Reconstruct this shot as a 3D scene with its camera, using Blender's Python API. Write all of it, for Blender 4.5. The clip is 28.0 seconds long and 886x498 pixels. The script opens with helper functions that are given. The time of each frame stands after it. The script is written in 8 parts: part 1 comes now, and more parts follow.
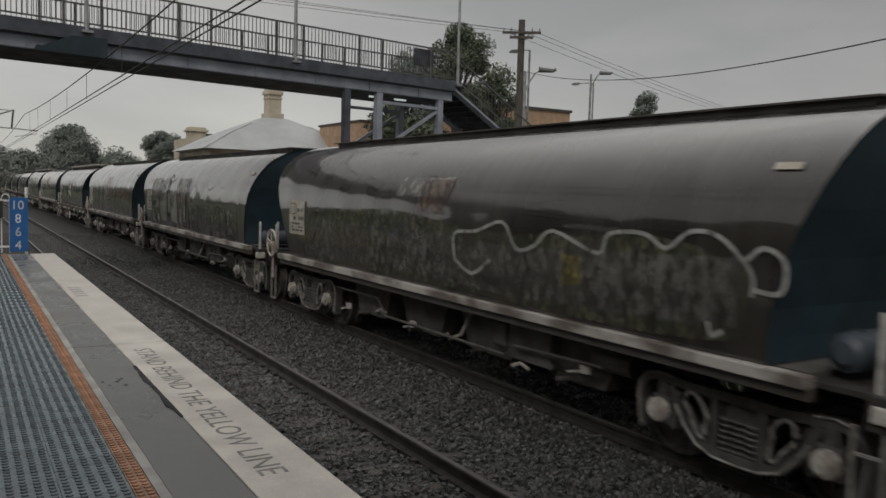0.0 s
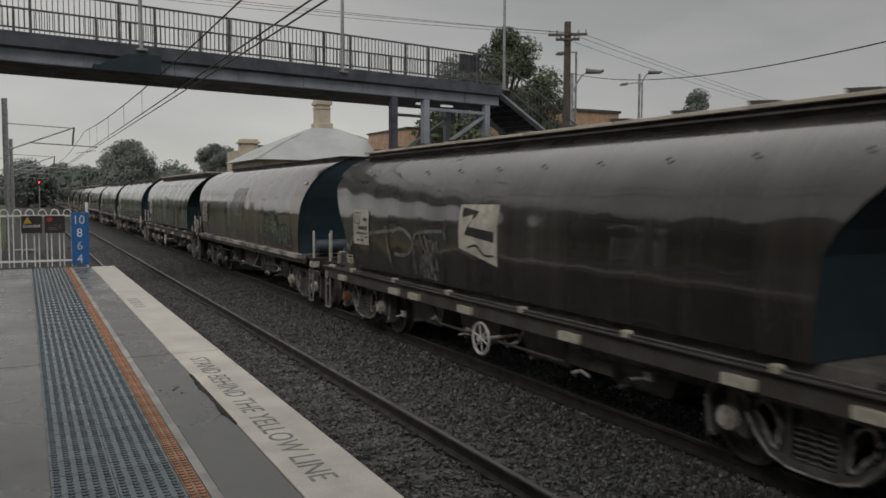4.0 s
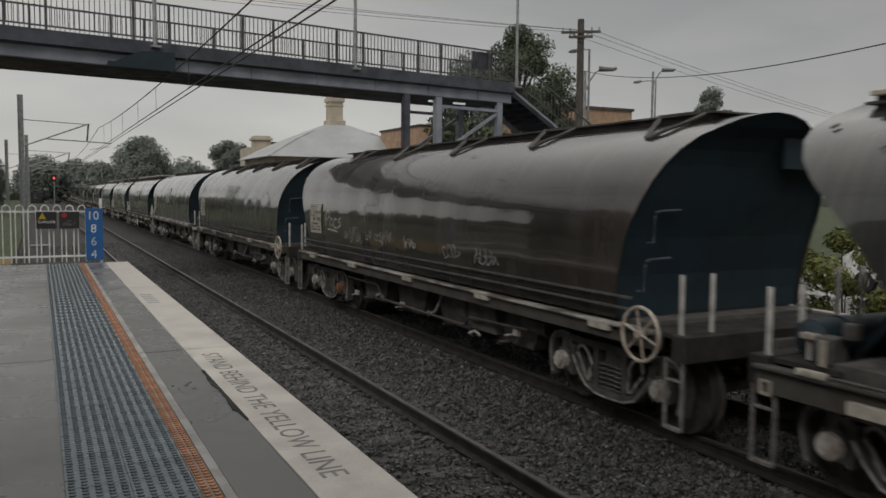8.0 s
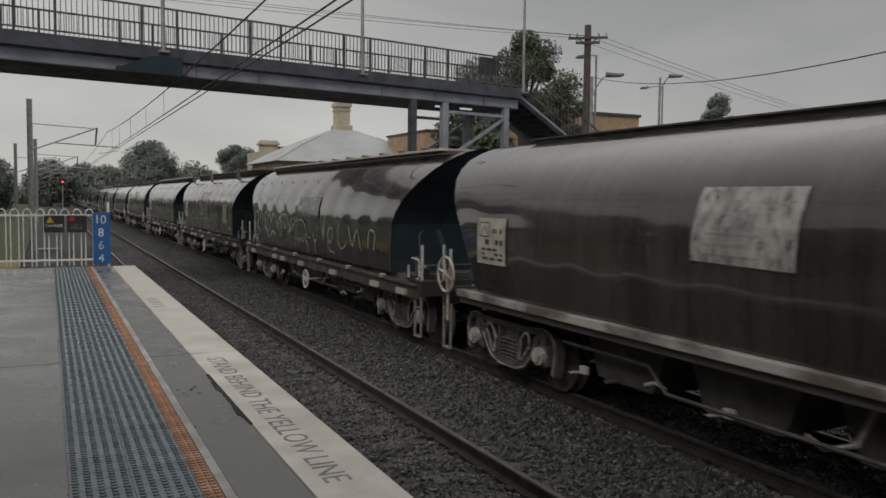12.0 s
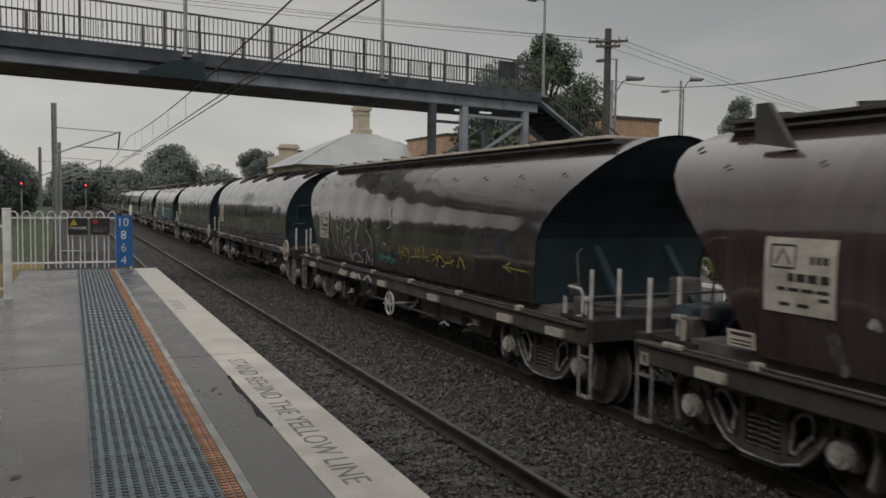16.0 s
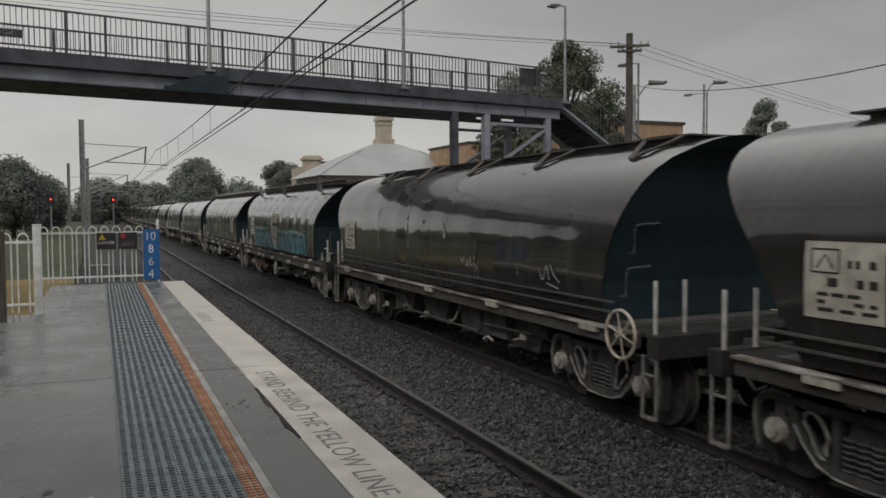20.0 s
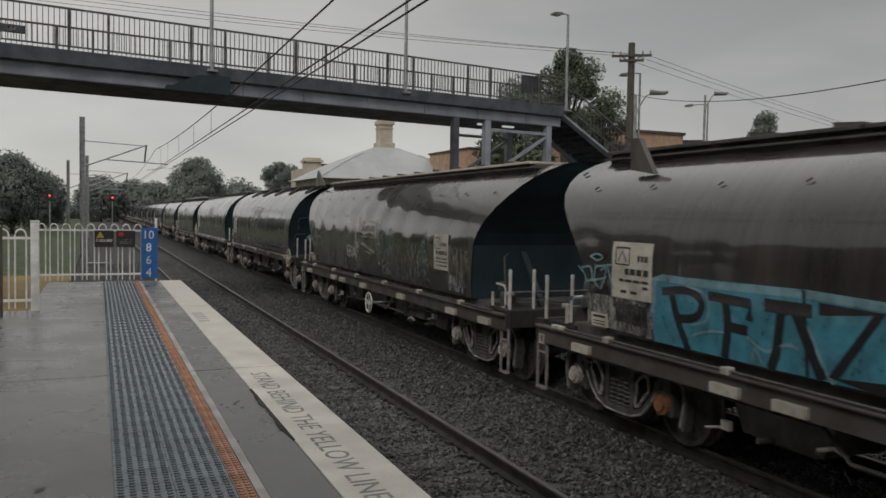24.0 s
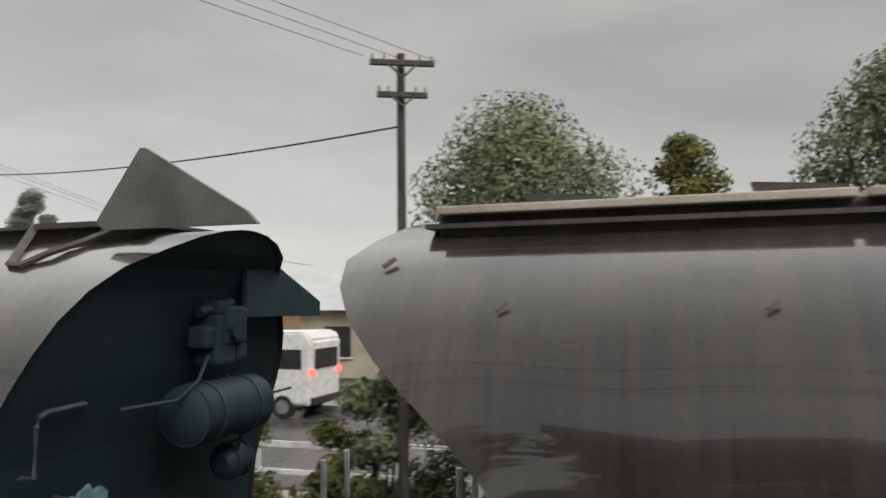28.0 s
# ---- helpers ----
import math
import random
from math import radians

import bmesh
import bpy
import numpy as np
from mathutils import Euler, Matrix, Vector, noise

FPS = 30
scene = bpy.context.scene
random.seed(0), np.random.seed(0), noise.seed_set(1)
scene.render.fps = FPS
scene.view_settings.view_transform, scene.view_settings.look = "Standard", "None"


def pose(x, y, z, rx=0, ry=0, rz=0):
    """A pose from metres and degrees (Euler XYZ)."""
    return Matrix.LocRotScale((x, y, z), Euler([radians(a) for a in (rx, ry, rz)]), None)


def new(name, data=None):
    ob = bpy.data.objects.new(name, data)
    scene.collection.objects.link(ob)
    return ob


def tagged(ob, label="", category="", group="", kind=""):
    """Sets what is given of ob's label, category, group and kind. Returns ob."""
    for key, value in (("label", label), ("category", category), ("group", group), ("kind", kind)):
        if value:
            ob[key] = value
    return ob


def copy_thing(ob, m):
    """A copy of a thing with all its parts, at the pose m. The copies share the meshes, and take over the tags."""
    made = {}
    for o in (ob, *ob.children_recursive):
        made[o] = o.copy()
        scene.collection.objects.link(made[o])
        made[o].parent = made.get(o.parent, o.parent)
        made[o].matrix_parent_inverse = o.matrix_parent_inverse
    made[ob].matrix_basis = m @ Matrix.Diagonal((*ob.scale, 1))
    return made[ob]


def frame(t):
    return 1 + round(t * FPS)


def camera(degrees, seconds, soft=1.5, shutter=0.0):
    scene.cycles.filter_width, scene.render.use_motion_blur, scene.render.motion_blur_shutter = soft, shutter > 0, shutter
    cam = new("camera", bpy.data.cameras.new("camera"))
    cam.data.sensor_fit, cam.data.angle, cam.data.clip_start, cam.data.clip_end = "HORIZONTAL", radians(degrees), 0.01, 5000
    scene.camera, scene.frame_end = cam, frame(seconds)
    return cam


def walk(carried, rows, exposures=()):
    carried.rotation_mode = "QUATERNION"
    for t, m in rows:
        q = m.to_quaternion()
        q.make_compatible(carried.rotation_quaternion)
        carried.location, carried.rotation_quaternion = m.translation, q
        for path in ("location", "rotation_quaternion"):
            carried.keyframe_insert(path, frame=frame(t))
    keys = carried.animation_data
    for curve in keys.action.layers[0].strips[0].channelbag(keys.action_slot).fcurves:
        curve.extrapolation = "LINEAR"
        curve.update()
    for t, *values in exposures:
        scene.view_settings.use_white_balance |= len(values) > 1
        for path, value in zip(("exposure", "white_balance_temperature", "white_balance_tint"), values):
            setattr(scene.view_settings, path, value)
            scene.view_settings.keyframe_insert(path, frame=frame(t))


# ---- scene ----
# Camera: held at eye height on a platform beside two tracks. x: away from the platform edge, y: along the track, z: above the platform.
cam = camera(57.8, 28.0, soft=1.6, shutter=0.2)
VIEW = [(0, -1.76, 0.04, 1.59, -31.14, -4.12, 1.62), (0.5, -1.76, 0.05, 1.59, -30.15, -3.41, 2.14), (1, -1.76, 0.03, 1.58, -27.51, -2.49, 2.55), (1.5, -1.76, 0.03, 1.58, -27.22, -2.95, 1.68), (2, -1.76, 0.01, 1.58, -27.23, -3.55, 0.68), (2.5, -1.75, 0.02, 1.58, -27.68, -3.64, 0.25), (4.5, -1.74, -0.00, 1.60, -27.45, -3.86, 0.22), (5, -1.74, 0.02, 1.59, -27.64, -3.85, 0.55), (5.5, -1.74, 0.01, 1.59, -28.07, -3.87, 1.17), (6, -1.75, 0.01, 1.60, -28.27, -3.88, 1.52), (6.5, -1.75, -0.01, 1.60, -27.29, -3.88, 1.35), (7, -1.74, 0.00, 1.59, -26.92, -3.94, 1.02), (7.5, -1.74, 0.01, 1.60, -27.18, -4.00, 0.65), (8, -1.74, 0.00, 1.60, -26.67, -4.00, 0.43), (8.5, -1.75, -0.01, 1.60, -25.93, -4.08, 0.40), (9, -1.74, 0.01, 1.59, -26.13, -4.03, 0.45), (9.5, -1.74, 0.00, 1.60, -26.38, -4.08, 0.46), (10, -1.74, -0.00, 1.60, -26.48, -4.07, 0.25), (10.5, -1.73, -0.00, 1.60, -26.29, -4.02, 0.34), (11, -1.73, -0.01, 1.60, -26.43, -3.91, 0.33), (11.5, -1.73, -0.02, 1.61, -26.18, -3.71, 0.53), (13.5, -1.73, 0.01, 1.59, -26.54, -3.48, 1.03), (14, -1.73, -0.00, 1.59, -26.08, -3.39, 0.94), (14.5, -1.74, -0.02, 1.60, -24.64, -3.43, 0.91), (15, -1.74, -0.01, 1.59, -24.65, -3.40, 0.86), (15.5, -1.74, -0.01, 1.59, -24.69, -3.36, 0.79), (16, -1.74, -0.02, 1.60, -24.85, -3.39, 0.76), (16.5, -1.74, 0.01, 1.60, -24.95, -3.46, 0.65), (17, -1.75, -0.01, 1.60, -25.00, -3.45, 0.45), (17.5, -1.74, 0.01, 1.60, -24.32, -3.39, 0.03), (18, -1.74, -0.01, 1.61, -24.09, -3.40, -0.45), (18.5, -1.73, -0.01, 1.62, -23.84, -2.86, -0.66), (19, -1.73, 0.00, 1.62, -23.45, -2.84, -0.61), (19.5, -1.74, -0.00, 1.61, -23.29, -2.76, -0.41), (20, -1.74, 0.00, 1.61, -23.14, -2.81, -0.27), (20.5, -1.74, 0.00, 1.61, -23.07, -2.84, -0.32), (21, -1.74, -0.02, 1.62, -23.04, -2.83, -0.55), (21.5, -1.73, -0.00, 1.61, -23.04, -2.88, -0.63), (23.5, -1.74, 0.01, 1.60, -23.17, -2.48, 0.89), (24, -1.74, 0.00, 1.61, -23.27, -2.45, 0.98), (24.5, -1.73, 0.01, 1.61, -23.37, -2.33, 1.10), (25, -1.71, 0.06, 1.63, -23.69, -1.17, 1.25), (25.3, -1.69, 0.04, 1.65, -25.5, 0.2, 1.15), (25.5, -1.67, 0.02, 1.66, -29.02, 0.45, 0.94), (26, -1.65, 0.08, 1.66, -33.40, 1.45, 1.12), (26.5, -1.74, -0.04, 1.59, -34.32, 1.55, 0.23), (27, -1.68, -0.01, 1.61, -40.98, 1.62, -0.06),
    (27.3, -1.47, 0.42, 1.68, -48.34, 2.71, 0.20), (27.5, -0.81, 1.04, 1.80, -53.98, 3.33, -0.21), (27.7, -0.22, 1.50, 1.93, -61.8, 3.30, -0.6),
    (27.9, 0.45, 1.54, 2.01, -68.5, 3.15, -0.66), (28.0, 0.70, 1.54, 2.03, -71.6, 3.39, -0.61)]
walk(cam, [(t, pose(x, y, z, 90 + p, 0, a) @ pose(0, 0, 0, 0, 0, r)) for t, x, y, z, a, p, r in VIEW],
     exposures=[(0, 0.16), (20, 0.19), (25, 0.28), (26, 0.32), (27, 0.34), (28, 0.92)])

# ---- world and sun: an overcast afternoon after rain ----
world = bpy.data.worlds.new("overcast_sky")
scene.world = world
world.use_nodes = True
wn, wl = world.node_tree.nodes, world.node_tree.links
SUN_EL, SUN_AZ = radians(38), radians(228)
sky = wn.new("ShaderNodeTexSky")
sky.sky_type, sky.sun_disc, sky.sun_elevation, sky.sun_rotation = "NISHITA", False, SUN_EL, SUN_AZ
wtc = wn.new("ShaderNodeTexCoord")
wmap = wn.new("ShaderNodeMapping")
wmap.inputs["Scale"].default_value = (1.0, 1.0, 3.2)
wl.new(wtc.outputs["Generated"], wmap.inputs["Vector"])
wns = wn.new("ShaderNodeTexNoise")
wns.inputs["Scale"].default_value, wns.inputs["Detail"].default_value, wns.inputs["Roughness"].default_value = 2.2, 5.0, 0.5
wl.new(wmap.outputs["Vector"], wns.inputs["Vector"])
wrm = wn.new("ShaderNodeValToRGB")
wrm.color_ramp.elements[0].position, wrm.color_ramp.elements[0].color = 0.32, (2.86, 2.81, 2.71, 1)
wrm.color_ramp.elements[1].position, wrm.color_ramp.elements[1].color = 0.72, (4.1, 3.97, 3.73, 1)
wl.new(wns.outputs["Fac"], wrm.inputs["Fac"])
wmx = wn.new("ShaderNodeMix")
wmx.data_type = "RGBA"
wmx.inputs[0].default_value = 0.94
wl.new(sky.outputs["Color"], wmx.inputs[6])
wl.new(wrm.outputs["Color"], wmx.inputs[7])
# the cloud is brighter low over the line ahead than behind and to the side
wsp = wn.new("ShaderNodeVectorMath")
wsp.operation = "DOT_PRODUCT"
wsp.inputs[1].default_value = (-0.5, 0.2, -1.6)
wl.new(wtc.outputs["Generated"], wsp.inputs[0])
wgr = wn.new("ShaderNodeMapRange")
wgr.inputs["From Min"].default_value, wgr.inputs["From Max"].default_value = -1.0, 0.3
wgr.inputs["To Min"].default_value, wgr.inputs["To Max"].default_value = 0.43, 1.065
wl.new(wsp.outputs["Value"], wgr.inputs["Value"])
wup = wn.new("ShaderNodeSeparateXYZ")
wl.new(wtc.outputs["Generated"], wup.inputs[0])
wov = wn.new("ShaderNodeMapRange")
wov.interpolation_type = "SMOOTHSTEP"
wov.inputs["From Min"].default_value, wov.inputs["From Max"].default_value = 0.29, 1.0
wov.inputs["To Min"].default_value, wov.inputs["To Max"].default_value = 0.0, 2.5
wl.new(wup.outputs["Z"], wov.inputs["Value"])
wad = wn.new("ShaderNodeMath")
wad.operation = "ADD"
wl.new(wgr.outputs["Result"], wad.inputs[0])
# the high cloud thins ahead, over the line
wah = wn.new("ShaderNodeMapRange")
wah.inputs["From Min"].default_value, wah.inputs["From Max"].default_value = 0.25, 0.9
wah.inputs["To Min"].default_value, wah.inputs["To Max"].default_value = 0.6, 1.15
wl.new(wup.outputs["Y"], wah.inputs["Value"])
whi = wn.new("ShaderNodeMath")
whi.operation = "MULTIPLY"
wl.new(wov.outputs["Result"], whi.inputs[0])
wl.new(wah.outputs["Result"], whi.inputs[1])
# and is darkest over the landward side
wle = wn.new("ShaderNodeMapRange")
wle.inputs["From Min"].default_value, wle.inputs["From Max"].default_value = -0.42, 0.45
wle.inputs["To Min"].default_value, wle.inputs["To Max"].default_value = 0.3, 1.3
wl.new(wup.outputs["X"], wle.inputs["Value"])
wlm = wn.new("ShaderNodeMath")
wlm.operation = "MULTIPLY"
wl.new(whi.outputs[0], wlm.inputs[0])
wl.new(wle.outputs["Result"], wlm.inputs[1])
wl.new(wlm.outputs[0], wad.inputs[1])
wsc = wn.new("ShaderNodeVectorMath")
wsc.operation = "SCALE"
wl.new(wmx.outputs[2], wsc.inputs[0])
wl.new(wad.outputs[0], wsc.inputs["Scale"])
wl.new(wsc.outputs["Vector"], wn["Background"].inputs["Color"])
wn["Background"].inputs["Strength"].default_value = 0.142
sun = new("sun", bpy.data.lights.new("sun", "SUN"))
sun.data.energy, sun.data.angle, sun.data.color = 0.85, radians(25), (1.0, 0.96, 0.9)
sun.rotation_euler = (radians(90) - SUN_EL, 0, -SUN_AZ + math.pi)


# ---- materials ----
def material(name, base, second=None, rough=0.6, rough2=None, metal=0.0, scale=3.0, grain=60.0, bump=0.1, stretch=(1, 1, 1), vary=0.12, contrast=0.5, coat=0.0, emit=None, streak=0.0, island=0.0, gloss=0.5, wear=0.0):
    """Two tones mixed by broad stains, fine grain, bump, and a small change from object to object."""
    m = bpy.data.materials.new(name)
    m.use_nodes = True
    n, l = m.node_tree.nodes, m.node_tree.links
    b = n["Principled BSDF"]
    second = second or tuple(c * 0.62 for c in base)
    tc, mp = n.new("ShaderNodeTexCoord"), n.new("ShaderNodeMapping")
    mp.inputs["Scale"].default_value = stretch
    l.new(tc.outputs["Object"], mp.inputs["Vector"])
    big, fine = n.new("ShaderNodeTexNoise"), n.new("ShaderNodeTexNoise")
    big.inputs["Scale"].default_value, big.inputs["Detail"].default_value = scale, 6.0
    fine.inputs["Scale"].default_value, fine.inputs["Detail"].default_value = grain, 3.0
    l.new(mp.outputs["Vector"], big.inputs["Vector"])
    l.new(tc.outputs["Object"], fine.inputs["Vector"])
    ramp = n.new("ShaderNodeValToRGB")
    ramp.color_ramp.elements[0].position, ramp.color_ramp.elements[1].position = 0.5 - contrast / 4, 0.5 + contrast / 4
    ramp.color_ramp.elements[0].color, ramp.color_ramp.elements[1].color = (*second, 1), (*base, 1)
    l.new(big.outputs["Fac"], ramp.inputs["Fac"])
    info = n.new("ShaderNodeObjectInfo")
    val = n.new("ShaderNodeMath")
    val.operation = "MULTIPLY_ADD"
    val.inputs[1].default_value, val.inputs[2].default_value = vary * 2, 1.0 - vary
    l.new(info.outputs["Random"], val.inputs[0])
    gr = n.new("ShaderNodeMath")
    gr.operation = "MULTIPLY_ADD"
    gr.inputs[1].default_value, gr.inputs[2].default_value = 0.5, 0.75
    l.new(fine.outputs["Fac"], gr.inputs[0])
    mul = n.new("ShaderNodeMath")
    mul.operation = "MULTIPLY"
    l.new(val.outputs[0], mul.inputs[0])
    l.new(gr.outputs[0], mul.inputs[1])
    if streak:
        ms, sn = n.new("ShaderNodeMapping"), n.new("ShaderNodeTexNoise")
        ms.inputs["Scale"].default_value = (0.2, 5.0, 0.35)
        sn.inputs["Scale"].default_value, sn.inputs["Detail"].default_value, sn.inputs["Roughness"].default_value = 1.6, 5.0, 0.65
        l.new(tc.outputs["Object"], ms.inputs["Vector"])
        l.new(ms.outputs["Vector"], sn.inputs["Vector"])
        sr = n.new("ShaderNodeMapRange")
        sr.inputs["From Min"].default_value, sr.inputs["From Max"].default_value = 0.38, 0.66
        sr.inputs["To Min"].default_value, sr.inputs["To Max"].default_value = 1.0 - streak, 1.0 + streak
        l.new(sn.outputs["Fac"], sr.inputs["Value"])
        sm = n.new("ShaderNodeMath")
        sm.operation = "MULTIPLY"
        l.new(mul.outputs[0], sm.inputs[0])
        l.new(sr.outputs["Result"], sm.inputs[1])
        mul = sm
    if island:
        geo, im, ir = n.new("ShaderNodeNewGeometry"), n.new("ShaderNodeMath"), n.new("ShaderNodeMapRange")
        ir.inputs["To Min"].default_value, ir.inputs["To Max"].default_value = 1.0 - island, 1.0 + island
        l.new(geo.outputs["Random Per Island"], ir.inputs["Value"])
        im.operation = "MULTIPLY"
        l.new(mul.outputs[0], im.inputs[0])
        l.new(ir.outputs["Result"], im.inputs[1])
        mul = im
    hsv = n.new("ShaderNodeHueSaturation")
    l.new(ramp.outputs["Color"], hsv.inputs["Color"])
    l.new(mul.outputs[0], hsv.inputs["Value"])
    l.new(hsv.outputs["Color"], b.inputs["Base Color"])
    rr = n.new("ShaderNodeMapRange")
    rr.inputs["To Min"].default_value, rr.inputs["To Max"].default_value = rough2 if rough2 is not None else min(1, rough * 1.3), rough
    l.new(big.outputs["Fac"], rr.inputs["Value"])
    rr.inputs["From Min"].default_value, rr.inputs["From Max"].default_value = 0.35, 0.65
    l.new(rr.outputs["Result"], b.inputs["Roughness"])
    b.inputs["Metallic"].default_value = metal
    b.inputs["Specular IOR Level"].default_value = gloss
    b.inputs["Coat Weight"].default_value, b.inputs["Coat Roughness"].default_value = coat, 0.06
    b.inputs["Coat IOR"].default_value = 1.52
    if coat and streak:
        cr = n.new("ShaderNodeMapRange")
        cr.inputs["From Min"].default_value, cr.inputs["From Max"].default_value = 0.34, 0.68
        cr.inputs["To Min"].default_value, cr.inputs["To Max"].default_value = 0.02, 0.08
        l.new(sn.outputs["Fac"], cr.inputs["Value"])
        l.new(cr.outputs["Result"], b.inputs["Coat Roughness"])
    if wear:
        wp, wk, wr = n.new("ShaderNodeMapping"), n.new("ShaderNodeTexNoise"), n.new("ShaderNodeMapRange")
        wp.inputs["Scale"].default_value = (1.0, 1.6, 0.8)
        wk.inputs["Scale"].default_value, wk.inputs["Detail"].default_value, wk.inputs["Roughness"].default_value = 7.0, 8.0, 0.72
        l.new(tc.outputs["Object"], wp.inputs["Vector"])
        l.new(wp.outputs["Vector"], wk.inputs["Vector"])
        wr.inputs["From Min"].default_value, wr.inputs["From Max"].default_value = 0.22 + 0.3 * wear, 0.42 + 0.3 * wear
        l.new(wk.outputs["Fac"], wr.inputs["Value"])
        l.new(wr.outputs["Result"], b.inputs["Alpha"])
    if bump:
        bp = n.new("ShaderNodeBump")
        bp.inputs["Strength"].default_value, bp.inputs["Distance"].default_value = bump, 0.02
        l.new(fine.outputs["Fac"], bp.inputs["Height"])
        l.new(bp.outputs["Normal"], b.inputs["Normal"])
    if emit:
        b.inputs["Emission Color"].default_value, b.inputs["Emission Strength"].default_value = (*emit[:3], 1), emit[3]
    return m


CONCRETE = material("wet_platform_asphalt", (0.16, 0.16, 0.155), (0.10, 0.10, 0.10), 0.42, 0.14, scale=0.9, grain=220, bump=0.06, contrast=0.7, vary=0.03)
DARK_STRIP = material("patched_grey_asphalt", (0.13, 0.13, 0.125), (0.085, 0.085, 0.083), 0.5, 0.2, scale=1.3, grain=200, bump=0.1, vary=0.04)
PALE = material("worn_pale_line_paint", (0.34, 0.33, 0.31), (0.24, 0.23, 0.22), 0.5, scale=4, grain=150, vary=0.04)
WHITE = material("worn_white_edge_paint", (0.56, 0.525, 0.475), (0.42, 0.39, 0.35), 0.5, 0.32, scale=2.6, grain=120, bump=0.08, vary=0.04, contrast=0.55)
STENCIL = material("faded_black_stencil", (0.10, 0.10, 0.095), (0.22, 0.21, 0.2), 0.6, scale=9, grain=140)
ORANGE = material("orange_tactile_strip", (0.56, 0.23, 0.1), (0.42, 0.18, 0.08), 0.5, scale=4, grain=90)
CRACK = material("dark_broken_edge", (0.02, 0.02, 0.02), None, 0.8)
STAIN = material("dark_trodden_stain", (0.06, 0.06, 0.058), None, 0.6)
# shade on the stud sides is painted in, blue and orange tiles alike
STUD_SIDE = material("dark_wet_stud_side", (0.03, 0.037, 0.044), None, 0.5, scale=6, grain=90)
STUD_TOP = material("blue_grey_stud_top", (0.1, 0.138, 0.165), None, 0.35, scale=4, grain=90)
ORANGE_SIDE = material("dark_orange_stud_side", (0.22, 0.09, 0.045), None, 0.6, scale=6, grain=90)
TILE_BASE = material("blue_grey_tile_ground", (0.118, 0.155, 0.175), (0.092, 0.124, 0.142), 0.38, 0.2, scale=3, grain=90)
ORANGE_BASE = material("dull_orange_tile_ground", (0.33, 0.2, 0.125), None, 0.5, scale=4, grain=90)
BALLAST = material("wet_dark_ballast", (0.088, 0.087, 0.085), (0.054, 0.054, 0.053), 0.95, 0.85, scale=6, grain=35, bump=0.9, vary=0.1, gloss=0.1)
STONE = material("ballast_stone", (0.09, 0.09, 0.089), (0.04, 0.04, 0.04), 0.6, 0.4, scale=9, grain=60, bump=0.3, island=0.6)
RAIL_SIDE = material("rusty_rail_side", (0.034, 0.029, 0.026), (0.022, 0.02, 0.018), 0.7, scale=5, grain=70)
RAIL_TOP = material("dull_rail_head", (0.2, 0.19, 0.18), (0.13, 0.12, 0.115), 0.42, metal=0.7, scale=3, grain=50, bump=0.02)
SLEEPER = material("concrete_sleeper", (0.085, 0.075, 0.07), (0.05, 0.046, 0.043), 0.75, scale=4, grain=70, bump=0.3)
GRASS = material("wet_grass", (0.055, 0.07, 0.028), (0.032, 0.045, 0.018), 0.8, scale=1.5, grain=30, bump=0.6)
DRY = material("dry_yellow_grass", (0.25, 0.165, 0.06), (0.12, 0.112, 0.045), 0.95, scale=0.35, grain=25, bump=0.6)
ROAD = material("wet_asphalt_road", (0.10, 0.10, 0.10), (0.06, 0.06, 0.062), 0.35, 0.15, scale=0.6, grain=80, bump=0.1)
PATH = material("wet_pale_concrete_path", (0.34, 0.33, 0.31), (0.24, 0.235, 0.225), 0.45, 0.2, scale=0.8, grain=60, bump=0.08)
BODY_BLACK = material("grimy_dark_wagon_paint", (0.0377, 0.0336, 0.0303), (0.023, 0.0205, 0.0189), 0.34, 0.22, scale=1.1, grain=45, bump=0.05, stretch=(1, 1.0, 0.35), vary=0.2, streak=0.25, coat=1.0, gloss=0.25)
BODY_GREY = material("weathered_grey_wagon_paint", (0.051, 0.0459, 0.0425), (0.0298, 0.0268, 0.0247), 0.34, 0.22, scale=1.0, grain=45, bump=0.05, stretch=(1, 1.0, 0.3), vary=0.15, streak=0.25, coat=1.0, gloss=0.25)
BODY_RUST = material("rusty_brown_wagon_paint", (0.125, 0.083, 0.06), (0.052, 0.04, 0.033), 0.34, 0.22, scale=1.0, grain=45, bump=0.06, stretch=(1, 1.0, 0.3), vary=0.1, streak=0.25, coat=1.0, gloss=0.25)
BODY_RED = material("dull_oxide_red_wagon_paint", (0.06, 0.048, 0.045), (0.05, 0.032, 0.03), 0.34, 0.22, scale=0.9, grain=45, bump=0.05, stretch=(1, 1.0, 0.3), vary=0.1, streak=0.25, coat=1.0, gloss=0.25)
BODY_BROWN = material("brown_black_wagon_paint", (0.052, 0.042, 0.038), (0.03, 0.026, 0.024), 0.34, 0.22, scale=0.9, grain=45, bump=0.05, stretch=(1, 1.0, 0.3), vary=0.1, streak=0.25, coat=1.0, gloss=0.25)
BODY_OLIVE = material("faded_olive_grey_wagon_paint", (0.085, 0.085, 0.079), (0.0595, 0.0603, 0.0561), 0.34, 0.22, scale=0.9, grain=45, bump=0.05, stretch=(1, 1.0, 0.3), vary=0.1, streak=0.25, coat=1.0, gloss=0.25)
FLAP = material("weathered_grey_flap_sheet", (0.16, 0.155, 0.145), (0.1, 0.097, 0.092), 0.4, scale=3, grain=50)
END_GEAR = material("grey_blue_brake_gear_paint", (0.06, 0.072, 0.092), (0.04, 0.05, 0.062), 0.5, scale=5, grain=50)
